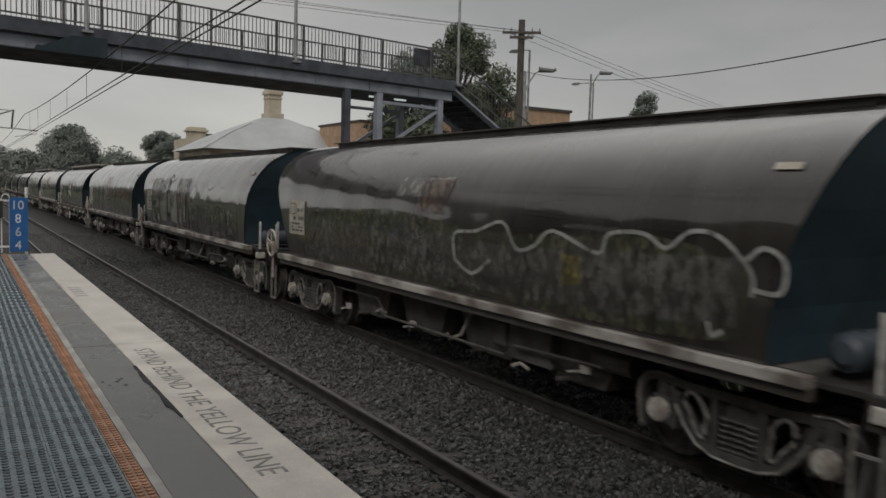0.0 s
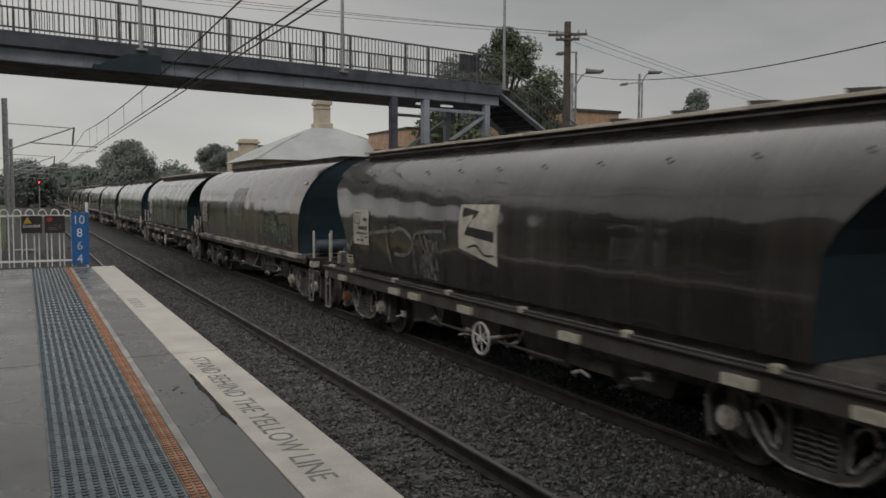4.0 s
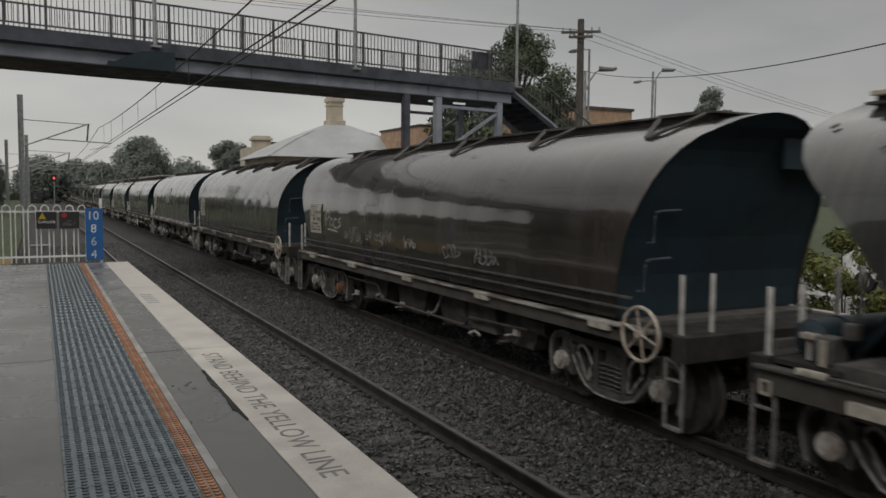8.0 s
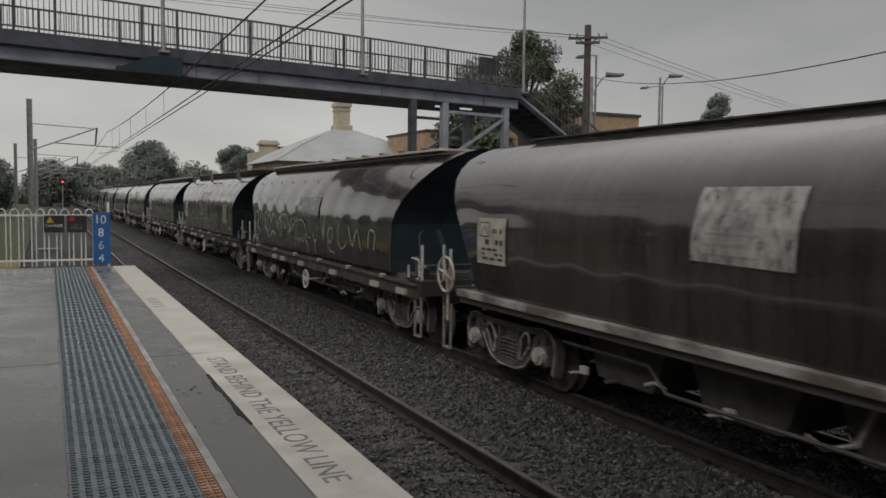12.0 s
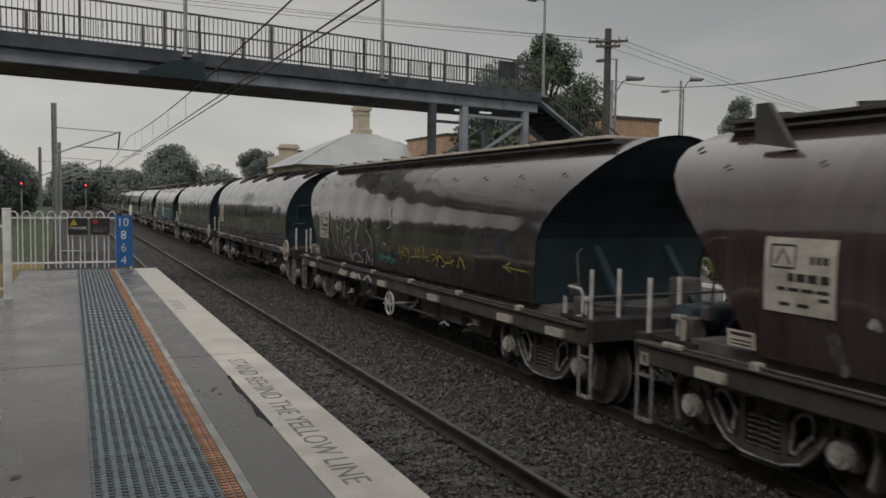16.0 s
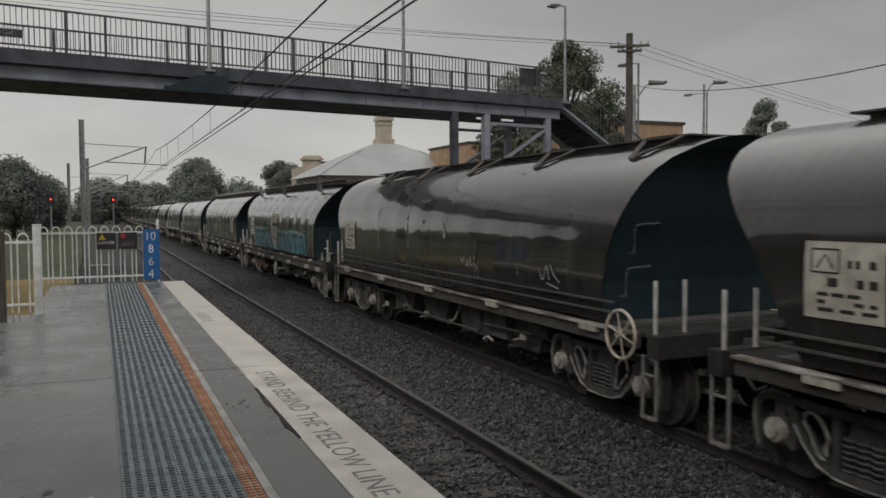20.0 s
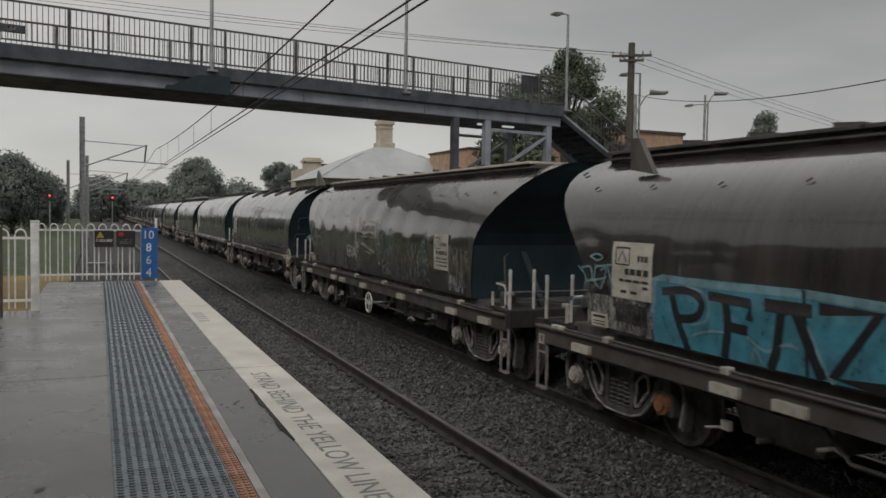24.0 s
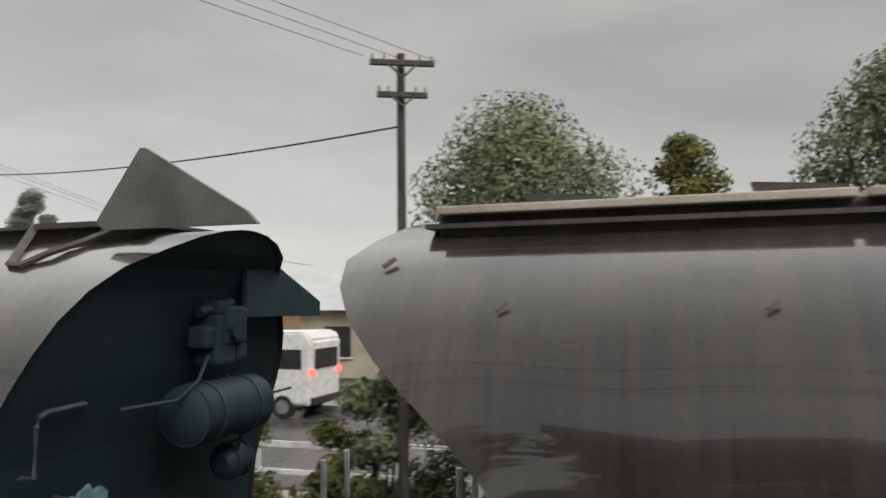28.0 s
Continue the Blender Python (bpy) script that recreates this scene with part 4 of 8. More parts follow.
    put("brake_cylinder", "bcyl", lambda: tube(B(), [(-0.98, -3.7, 0.8), (-0.98, -3.1, 0.8)], 0.14, 12), UNDER, w)
    if kind == "A":
        put("corner_bracket", "cbrA", lambda: box(B(), -1.47, -1.3, -6.72, -6.5, 1.0, 1.13, 0.02), CAP, w, "pale corner bracket")
        handwheel("corner_handwheel", "hwA", (-1.52, 6.35, 1.42), 0.27, WHEEL_PAINT, w, "cream handbrake wheel", [(-1.48, 6.35, 1.42), (-1.48, 6.35, 0.7)])
    elif kind == "B":
        handwheel("side_handwheel", "hwB", (-1.5, -0.08, 0.62), 0.215, HANDRAIL, w, "white handbrake wheel under the sill", [(-1.5, -0.08, 0.62), (-0.9, -0.08, 0.62)])
        put("release_rod", "rod", lambda: tube(B(), [(-1.5, -6.2, 1.155), (-1.5, 6.0, 1.155)], 0.013, 6), BOGIE, w)
        for y in (-5.0, -3.1, -1.1, 0.9, 2.87, 4.85):
            put("rod_bracket", "rodb", lambda: box(B(), -1.54, -1.44, -0.05, 0.05, 1.115, 1.19, 0.01), REFLECT, w, "white rod bracket", (0, y, 0))
        put("turnbuckle", "turnb", lambda: box(B(), -1.54, -1.47, -0.14, 0.14, 1.125, 1.185, 0.02), REFLECT, w, "white rod sleeve", (0, 5.94, 0))
        put("lifting_bracket", "liftb", lambda: band(B(), [(-0.05, 0.88), (0.05, 0.88), (0.05, 0.99), (-0.05, 0.99), (-0.05, 0.87)], 0.035, -1.475, -1.46), REFLECT, w, "white square lifting bracket", (0, 6.43, 0))
        plate = put("notice_plate", "nplate", lambda: side_panel(B(), 4.91, 5.25, 1.285, 1.445, 0.006, 0.006, 2), ROOF_STRIP, w, "cream notice plate low on the side")
        for z in (1.31, 1.345, 1.395):
            put("plate_marking", f"npm{z}", lambda: side_panel(B(), 4.95, 5.21, z, z + (0.012 if z < 1.39 else 0.03), 0.013, 0.002, 1), INK, plate)
    else:
        handwheel("corner_handwheel", "hwC", (-1.56, -6.12, 1.16), 0.28, WHEEL_PAINT, w, "cream handbrake wheel", [(-1.56, -6.12, 1.16), (-1.2, -6.12, 1.16)])
        for z, k in ((1.385, "lo"), (1.505, "hi")):
            put("side_rail", "srail" + k, lambda: box(B(), -1.52, -1.48, -5.9, 5.9, z - 0.012, z + 0.012), BOGIE, w, "thin scuffed side rail")
    # roof
    top = AXIS_Z + BODY_H
    if kind == "A":
        put("roof_hatch", "hatchA", lambda: box(box(B(), -0.34, 0.34, -5.7, 5.7, top - 0.05, top + 0.025, 0.01), -0.4, 0.4, -5.8, 5.8, top + 0.02, top + 0.04), ROOFGEAR, w, "long dark roof hatch")
    elif kind == "B":
        h = put("roof_hatch", "hatchB", lambda: box(box(B(), -0.64, 0.64, -5.9, 6.1, top - 0.2, top - 0.02, 0.02), -0.71, 0.71, -5.95, 6.15, top - 0.1, top - 0.075), ROOFGEAR, w, "long dark roof hatch coaming")
        for i in range(6):
            put("hatch_edge", "hedge", lambda: box(B(), -0.74, 0.74, -0.98, 0.98, top - 0.03, top + 0.012, 0.008), ROOF_STRIP, h, "pale hatch lid edge", (0, -4.9 + i * 2.0, 0))
        for i in range(11):
            put("hatch_hinge", "hinge", lambda: prism(B(), [(-0.2, top + 0.01), (0.2, top + 0.01), (0.22, top + 0.06), (-0.12, top + 0.035)], "x", -0.72, -0.6), ROOFGEAR, h, "", (0, -5.2 + i * 1.06, 0))
        for i in range(11):
            put("lid_clip", "clip", lambda: bar(B(), (-1.18, 0.024, 2.965), (-1.155, -0.024, 3.0), 0.016, 0.014), UNDER, w, "", (0, -5.55 + i * 1.118, 0))
        put("lid_clip", "cliphigh", lambda: bar(B(), (-0.95, 0.024, 3.18), (-0.91, -0.024, 3.22), 0.02, 0.018), UNDER, w, "", (0, 6.26, 0))
    else:
        h = put("roof_hatch", "hatchC", lambda: box(box(B(), -0.32, 0.32, -5.75, 5.75, top - 0.04, top + 0.03, 0.01), -0.4, 0.4, -5.9, 5.9, top + 0.028, top + 0.05), ROOFGEAR, w, "long dark roof hatch")
        for i in range(5):
            def bracket():
                g = B()
                bar(g, (-0.36, 0.1, top + 0.05), (-0.84, -0.2, 3.25), 0.05, 0.03)
                bar(g, (-0.34, 0.16, top + 0.055), (-0.34, -0.5, top + 0.055), 0.05, 0.03)
                tube(g, [(-0.84, -0.2, 3.25), (-0.86, -0.3, 3.24), (-0.76, -0.42, 3.32), (-0.58, -0.52, 3.4), (-0.38, -0.66, top + 0.03)], 0.024, 6)
                return g
            put("hatch_bracket", "bracket", bracket, ROOFGEAR, h, "", (0, -5.1 + i * 2.45, 0))
    # reflectors along the sill
    ys = {"A": (-5.4, -3.4, -1.2, 1.4, 4.0), "B": (-5.9, -4.6, -2.1, 0.4, 2.1, 2.9, 5.42), "C": (-5.36, -2.67, -0.09, 2.62, 5.2)}[kind]
    for y in ys:
        put("reflector", "refl" + kind, lambda: box(B(), -1.518, -1.45, -0.19, 0.19, *((1.13, 1.225) if kind == "A" else (0.905, 1.01) if kind == "B" else (1.1, 1.205)), 0.006), REFLECT, w, "dirty white reflector", (0, y, 0))
    return w


def data_panel(w, y, z0, z1, width, dark=True):
    p = part("data_panel", side_panel(B(), y - width / 2, y + width / 2, z0, z1), PLATE, w, "dirty white data panel with small markings")
    h = z1 - z0
    ya, yb = y - width / 2, y + width / 2
    g = B()
    for z, t in ((z1 - h * 0.1, 0.008), (z1 - h * 0.4, 0.008)):
        side_panel(g, yb - width * 0.45, yb - width * 0.1, z - t, z + t, 0.013, 0.002, 1)
    for q in (0.45, 0.1):
        side_panel(g, yb - width * q - 0.008, yb - width * q + 0.008, z1 - h * 0.4, z1 - h * 0.1, 0.013, 0.002, 3)
    side_ribbon(g, [(yb - width * 0.38, z1 - h * 0.34), (yb - width * 0.275, z1 - h * 0.16), (yb - width * 0.17, z1 - h * 0.34)], 0.02, 0.016)
    part("panel_emblem", g, INK, p)
    rr2 = random.Random(int(y * 100) + int(z0 * 10))
    for zf, hf, n in ((0.28, 0.1, 4), (0.52, 0.11, 5), (0.68, 0.05, 4), (0.78, 0.05, 5), (0.88, 0.05, 3)):
        g = B()
        a = ya + width * (0.08 if zf > 0.3 else 0.1)
        b = yb - width * (0.12 if zf > 0.3 else 0.52)
        step = (b - a) / n
        for i in range(n):
            if rr2.random() < 0.85:
                side_panel(g, a + i * step, a + (i + rr2.uniform(0.5, 0.85)) * step, z1 - h * (zf + hf / 2), z1 - h * (zf - hf / 2), 0.013, 0.002, 1)
        tagged(part("panel_marking", g, INK, p), kind="stuff")
    return p


def patch(w, y0, y1, z0, z1, mat=PATCH, label="faded rectangular repaint patch"):
    return part("paint_patch", side_panel(B(), y0, y1, z0, z1, 0.003, 0.004, 6), mat, w, label)


def smooth(p, n=4):
    """A curve through the points of a stroke."""
    q = [p[0], *p, p[-1]]
    out = []
    for a, b, c, d in zip(q, q[1:], q[2:], q[3:]):
        for i in range(n):
            t = i / n
            out.append(tuple(0.5 * (2 * b[k] + (c[k] - a[k]) * t + (2 * a[k] - 5 * b[k] + 4 * c[k] - d[k]) * t * t + (3 * b[k] - a[k] - 3 * c[k] + d[k]) * t ** 3) for k in (0, 1)))
    return out + [p[-1]]


STROKES = {"G": [[(0.95, 0.85), (0.6, 1.0), (0.15, 0.75), (0.1, 0.3), (0.5, 0.0), (0.95, 0.2), (0.9, 0.5), (0.55, 0.48)]], "A": [[(0.0, 0.0), (0.25, 0.5), (0.5, 1.0), (0.75, 0.5), (0.95, -0.05)], [(0.15, 0.35), (0.85, 0.42)]],
           "T": [[(0.0, 0.95), (0.5, 0.98), (1.0, 0.92)], [(0.5, 1.0), (0.48, 0.4), (0.45, -0.1)]], "O": [[(0.5, 1.0), (0.1, 0.6), (0.3, 0.05), (0.75, 0.1), (0.9, 0.6), (0.55, 1.02)]],
           "R": [[(0.1, -0.05), (0.15, 0.5), (0.2, 1.0)], [(0.1, 0.95), (0.7, 1.0), (0.8, 0.7), (0.2, 0.5)], [(0.25, 0.5), (0.6, 0.2), (1.1, -0.3)]], ".": [[(0.2, 0.0), (0.3, 0.04), (0.35, 0.0)]],
           "I": [[(0.3, 1.0), (0.4, 0.5), (0.45, 0.0)]], "V": [[(0.1, 1.0), (0.3, 0.5), (0.5, 0.0), (0.65, 0.5), (0.85, 1.1)]], "E": [[(0.8, 0.95), (0.2, 0.9), (0.15, 0.5), (0.2, 0.05), (0.85, 0.0)], [(0.2, 0.5), (0.7, 0.52)]],
           "8": [[(0.8, 0.85), (0.5, 1.0), (0.2, 0.8), (0.5, 0.52), (0.8, 0.25), (0.5, 0.0), (0.2, 0.22), (0.5, 0.52), (0.8, 0.85)]], "/": [[(0.2, -0.2), (0.5, 0.5), (0.75, 1.15)]], "5": [[(0.85, 1.0), (0.3, 0.97), (0.25, 0.6), (0.7, 0.6), (0.85, 0.3), (0.55, 0.0), (0.15, 0.1)]], "1": [[(0.4, 1.0), (0.42, 0.5), (0.4, 0.0)]]}


def side_letters(w, text, y, z, size, mat, lean=0.2, squeeze=0.8, label="sprayed tag", stroke=0.045):
    """Hand-sprayed word on the near side, reading from y towards lower y."""
    r = random.Random(text)
    g = B()
    for ch in text:
        k, up_ = size * r.uniform(0.9, 1.15), size * r.uniform(0.9, 1.1)
        for s in STROKES[ch]:
            side_ribbon(g, smooth([(y - k * squeeze * (a * 0.85 + lean * b) + r.uniform(-0.01, 0.01), z + up_ * b + r.uniform(-0.012, 0.012)) for a, b in s]), stroke * r.uniform(0.8, 1.1))
        y -= k * squeeze * (0.55 if ch in "I/1." else 0.9)
        z += r.uniform(-0.02, 0.02)
    return tagged(part("graffiti", g, mat, w, label), kind="stuff")


def strokes(w, mat, width, label, *lines, curve=True, lift=0.008):
    """Sprayed strokes on the near side, each along its own points (y, z)."""
    r = random.Random(label)
    g = B()
    for p in lines:
        side_ribbon(g, smooth(list(p)) if curve and len(p) > 2 else list(p), width * r.uniform(0.8, 1.15), lift)
    return tagged(part("graffiti", g, mat, w, label), kind="stuff")


def field(w, mat, label, outline, lift=0.006, n=18):
    """A painted field between an upper and a lower edge: points (y, top, bottom), from high y to low."""
    g = B()
    ya, yb = outline[0][0], outline[-1][0]
    back = [-q[0] for q in outline]
    cols = []
    for i in range(n + 1):
        y = ya + (yb - ya) * i / n
        hi, lo = np.interp(-y, back, [q[1] for q in outline]), np.interp(-y, back, [q[2] for q in outline])
        cols.append([g.verts.new((-(half_width(z) + lift + 0.005), y, z)) for z in (lo + (hi - lo) * j / 6 for j in range(7))])
    for a, b in zip(cols, cols[1:]):
        for j in range(6):
            g.faces.new((a[j], a[j + 1], b[j + 1], b[j]))
    bmesh.ops.recalc_face_normals(g, faces=g.faces[:])
    return part("graffiti_fill", g, mat, w, label)


def worn_panel(w, seed):
    """A painted-out panel: pale posts at its ends, a smeared pale head and scratched streaks below."""
    r = random.Random(seed)
    p = field(w, MOTTLE["head"], "smeared pale head of a painted-out panel", [(1.03, 2.74, 2.34), (0.4, 2.75, 2.3), (-0.3, 2.74, 2.36)], n=8)
    field(w, MOTTLE["grey"], "scuffed ground of the painted-out panel", [(0.95, 2.34, 2.0), (-0.45, 2.36, 1.86)], 0.003, 8)
    strokes(w, MOTTLE["white"], 0.1, "pale worn end strips of the panel", [(1.2, 2.76), (1.12, 2.3), (1.04, 1.9)], [(-0.5, 2.74), (-0.55, 2.3), (-0.62, 1.84)], [(-0.64, 2.7), (-0.68, 2.3), (-0.72, 1.95)])
    strokes(w, GRAF["pale"], 0.035, "pale rim along the top of the panel", [(1.15, 2.75), (0.4, 2.77), (-0.6, 2.74)])
    g = B()
    for i in range(9):
        y, z = 0.95 - i * 0.14 + r.uniform(-0.04, 0.04), 2.55 + r.uniform(-0.05, 0.07)
        side_ribbon(g, [(y, z - 0.09), (y - 0.03, z + r.uniform(-0.02, 0.06)), (y - 0.1, z + 0.07)], r.uniform(0.03, 0.07), 0.014)
    tagged(part("panel_smudge", g, MOTTLE["black"], p, "dark smeared lettering"), kind="stuff")
    g = B()
    for i in range(16):
        y, z, s = r.uniform(-0.5, 0.8), r.uniform(1.9, 2.3), r.uniform(0.08, 0.4)
        side_ribbon(g, [(y + s / 2, z + 0.03), (y, z + r.uniform(-0.01, 0.02)), (y - s / 2, z - 0.03)], r.uniform(0.008, 0.026), 0.01)
    tagged(part("panel_streak", g, GRAF["silver"], p, "pale scuffed streaks"), kind="stuff")


def scrawl(w, y0, y1, z, h, mat, seed, stroke=0.05, step=0.32, label="spray-painted scrawl"):
    """Unreadable tag: looping strokes from y0 to y1 on the side."""
    r = random.Random(seed)
    g = B()
    y = y1
    while y > y0:
        k = r.choice("loop zig bow hook ess tall".split())
        s = step * r.uniform(0.7, 1.2)
        hh = h * r.uniform(0.6, 1.0)
        zc = z + r.uniform(-0.1, 0.1) * h
        if k == "loop":
            p = [(y - s * (0.5 - 0.45 * math.cos(a)) + 0.2 * s * math.sin(a), zc + hh / 2 * math.sin(a)) for a in np.linspace(0.4, 6.9, 9)]
        elif k == "zig":
            p = [(y, zc - hh / 2), (y - s * 0.35, zc + hh / 2), (y - s * 0.6, zc - hh / 3), (y - s, zc + hh / 2)]
        elif k == "ess":
            p = [(y - s * 0.9, zc + hh * 0.45), (y - s * 0.4, zc + hh * 0.5), (y - s * 0.2, zc + hh * 0.2), (y - s * 0.7, zc - hh * 0.1), (y - s * 0.6, zc - hh * 0.45), (y - s * 0.1, zc - hh * 0.4)]
        elif k == "tall":
            p = [(y - s * 0.2, zc + hh * 0.6), (y - s * 0.3, zc - hh * 0.5), (y - s * 0.55, zc - hh * 0.1), (y - s * 0.7, zc + hh * 0.2), (y - s * 0.9, zc - hh * 0.3), (y - s * 1.05, zc - hh * 0.5)]
        elif k == "bow":
            p = [(y - s * i / 8, zc - hh / 2 + hh * math.sin(i / 8 * math.pi) * (0.8 + 0.2 * math.sin(i * 2))) for i in range(9)]
        else:
            p = [(y, zc + hh / 2), (y - s * 0.1, zc - hh / 2), (y - s * 0.6, zc - hh / 2.4), (y - s * 0.9, zc - hh * 0.1), (y - s * 0.5, zc + hh * 0.1)]
        p = [(a + r.uniform(-0.015, 0.015), max(FLOOR_Z + 0.08, b + r.uniform(-0.015, 0.015))) for a, b in p]
        side_ribbon(g, smooth(p), stroke * r.uniform(0.5, 0.9))
        y -= s * r.uniform(0.75, 1.1)
    return tagged(part("graffiti", g, mat, w, label), kind="stuff")


def repaint(w, mat):
    for c in w.children:
        if c.name.split(".")[0] == "body":
            c.material_slots[0].link = "OBJECT"
            c.material_slots[0].material = mat


def roof_flap(w, y, big=False):
    top = AXIS_Z + BODY_H
    if big:
        g = prism(B(), [(y - 0.78, top - 0.02), (y - 0.7, top + 0.06), (y + 0.0, top + 0.47), (y + 0.04, top + 0.47), (y + 0.36, top + 0.03), (y + 0.3, top - 0.02)], "x", -0.62, -0.58)
        part("roof_flap", g, FLAP, w, "large raised triangular roof flap")
    else:
        g = prism(B(), [(y - 0.26, top - 0.35), (y + 0.2, top - 0.28), (y + 0.2, top + 0.1), (y + 0.05, top + 0.1)], "x", -1.05, -0.98)
        part("roof_flap", g, ROOFGEAR, w, "dark angled roof bracket")


# the order of the train, from the wagon that has just passed to the last one far back
PROTO = {k: wagon(k, lab) for k, lab in (("A", "dark weathered barrel-sided grain hopper wagon on the far track"),
                                          ("B", "dark grain hopper wagon with sloped ends and hatch-lined roof"),
                                          ("C", "dark barrel-sided grain wagon with brackets along its roof"))}
ORDER = {-2: "A", -1: "C", 0: "A", 1: "A", 2: "A", 3: "B", 4: "A", 5: "B", 6: "C", 7: "C", 8: "A", 9: "B", 10: "B", 11: "B", 12: "C", 13: "C", 14: "B", 15: "B", 16: "C"}
far = random.Random(9)
for k in range(17, 36):
    ORDER[k] = far.choice("ACCAB")
TRAIN = {}
used = set()
for k in sorted(ORDER):
    kind = ORDER[k]
    if kind in used:
        TRAIN[k] = copy_thing(PROTO[kind], pose(0, 0, 0))
    else:
        TRAIN[k] = PROTO[kind]
        used.add(kind)
for k, w in TRAIN.items():
    w.location = (XF, 3.27 + PITCH * (k + 0.5), RAIL_Z)
PAINT = {0: BODY_BLACK, 1: BODY_GREY, 2: BODY_GREY, 4: BODY_RUST, 5: BODY_OLIVE, 6: BODY_BROWN, 8: BODY_BROWN, 9: BODY_BROWN, 15: BODY_GREY, 10: BODY_RED, 16: BODY_GREY, 14: BODY_GREY}
LOOK = {0: "dark grain wagon with outlined graffiti along its side", 1: "grey grain wagon covered in block graffiti", 4: "rust-brown grain wagon with a faded patch",
        5: "dark sloped-end grain wagon with a pale scrawled tag", 6: "dark grain wagon with a row of small white tags", 9: "grey grain wagon with white scrawled graffiti",
        10: "oxide red grain wagon with white graffiti and patches", 11: "black grain wagon with white and yellow graffiti", 12: "dark grain wagon with a pale patch outline and tags",
        14: "grain wagon with a large bright blue graffiti piece", 15: "black sloped-end grain wagon with scrawled tags and panels", 16: "grey grain wagon with dark blue end and roof flap"}
for k, m in PAINT.items():
    repaint(TRAIN[k], m)
for k, s in LOOK.items():
    tagged(TRAIN[k], s)
T = TRAIN
for k in T:
    if k >= -1 and k not in (9, 15):
        data_panel(T[k], 5.02 if ORDER[k] != "B" else 4.44, 1.68, 2.33, 0.74 if ORDER[k] == "B" else 0.78)
NEARS = [k for k in T if -1 <= k <= 22]
for k in NEARS:
    if ORDER[k] == "C" and k not in (6, 12, 13) or k > 16:
        worn_panel(T[k], k)
    if ORDER[k] == "A":
        part("shoulder_plate", side_panel(B(), -5.68, -5.42, 2.85, 2.91, 0.006, 0.006, 2), PLATE, T[k], "small white plate on the shoulder")


# wagon 0: silver outlined piece over a mottled fill
field(T[0], MOTTLE["green"], "mottled dull green sprayed fill", [(4.6, 2.2, 1.3), (1.0, 2.3, 1.3), (-1.4, 2.1, 1.3), (-3.0, 2.15, 1.28), (-4.6, 2.25, 1.3), (-5.4, 2.0, 1.4)])
field(T[0], MOTTLE["grey"], "mottled grey sprayed fill", [(4.4, 2.0, 1.35), (0.0, 2.05, 1.4), (-2.0, 1.95, 1.35), (-5.3, 2.1, 1.5)], 0.009)
field(T[0], MOTTLE["yellow"], "worn yellow sprayed patch", [(-3.0, 1.95, 1.6), (-3.3, 1.95, 1.65)], 0.01, 4)
strokes(T[0], GRAF["silver"], 0.045, "silver outline of a large piece",
        [(-0.8, 1.7), (-0.78, 2.04), (-1.3, 2.1), (-1.86, 2.24), (-2.16, 1.94), (-2.5, 2.0), (-2.83, 2.19), (-3.56, 2.0), (-3.72, 2.21), (-4.2, 2.24), (-4.49, 2.12), (-4.76, 2.29), (-5.1, 2.26), (-5.43, 2.0), (-5.45, 1.8)],
        [(-5.4, 2.1), (-5.55, 2.2), (-5.75, 2.1), (-5.72, 1.85), (-5.45, 1.85)], [(-0.8, 1.7), (-1.2, 1.55), (-1.6, 1.75)], [(-5.0, 1.5), (-5.04, 1.4), (-5.15, 1.45)], lift=0.012)
field(T[0], MOTTLE["white"], "washed-out pale strip with a rusty smear", [(1.0, 2.78, 2.5), (-0.5, 2.78, 2.5)])
field(T[0], MOTTLE["rust"], "rusty smear", [(0.3, 2.74, 2.3), (-0.5, 2.76, 2.25)], 0.009, 6)
# wagon 1: block piece, pale fields between black strokes
for m, lift in ((GRAF["fill"], 0.004), (MOTTLE["white"], 0.006)):
    for edge in ([(4.52, 2.74, 2.0), (4.3, 2.77, 2.0), (3.95, 2.78, 1.75), (3.55, 2.72, 1.76)], [(4.52, 1.84, 1.32), (4.1, 1.8, 1.34)], [(3.82, 1.6, 1.34), (3.37, 1.64, 1.36)],
                 [(3.46, 2.6, 1.9), (3.2, 2.66, 1.4), (2.8, 2.78, 1.38), (2.42, 2.8, 1.42)], [(2.18, 2.26, 1.72), (1.76, 2.32, 1.68), (1.7, 2.33, 1.45), (1.0, 2.36, 1.4)]):
        field(T[1], m, "pale blocky sprayed fill", edge, lift, 10)
strokes(T[1], GRAF["fill"], 0.08, "pale splash of paint", [(2.28, 2.79), (2.15, 2.71), (2.03, 2.69), (1.82, 2.74)])
field(T[1], GRAF["pale"], "pale blocky sprayed fill", [(0.9, 2.75, 1.4), (-0.05, 2.75, 1.36)], 0.004)
field(T[1], MOTTLE["white"], "pale blocky sprayed fill", [(0.9, 2.75, 1.4), (-0.05, 2.75, 1.36)])
field(T[1], MOTTLE["rust"], "worn rusty area in the fill", [(3.42, 2.55, 1.98), (3.0, 2.58, 2.02), (2.86, 2.5, 2.05)], 0.009, 6)
field(T[1], MOTTLE["rust"], "worn rusty area in the fill", [(0.85, 2.5, 1.8), (0.1, 2.4, 1.9)], 0.009, 6)
field(T[1], MOTTLE["grey"], "greyish sprayed field", [(-0.6, 2.0, 1.3), (-2.6, 2.05, 1.28), (-5.0, 1.95, 1.35)])
strokes(T[1], MOTTLE["white"], 0.15, "pale sprayed uprights", [(1.2, 2.75), (0.98, 2.1), (0.84, 1.7)], [(-0.3, 2.74), (-0.55, 2.0), (-0.66, 1.4)], lift=0.01)
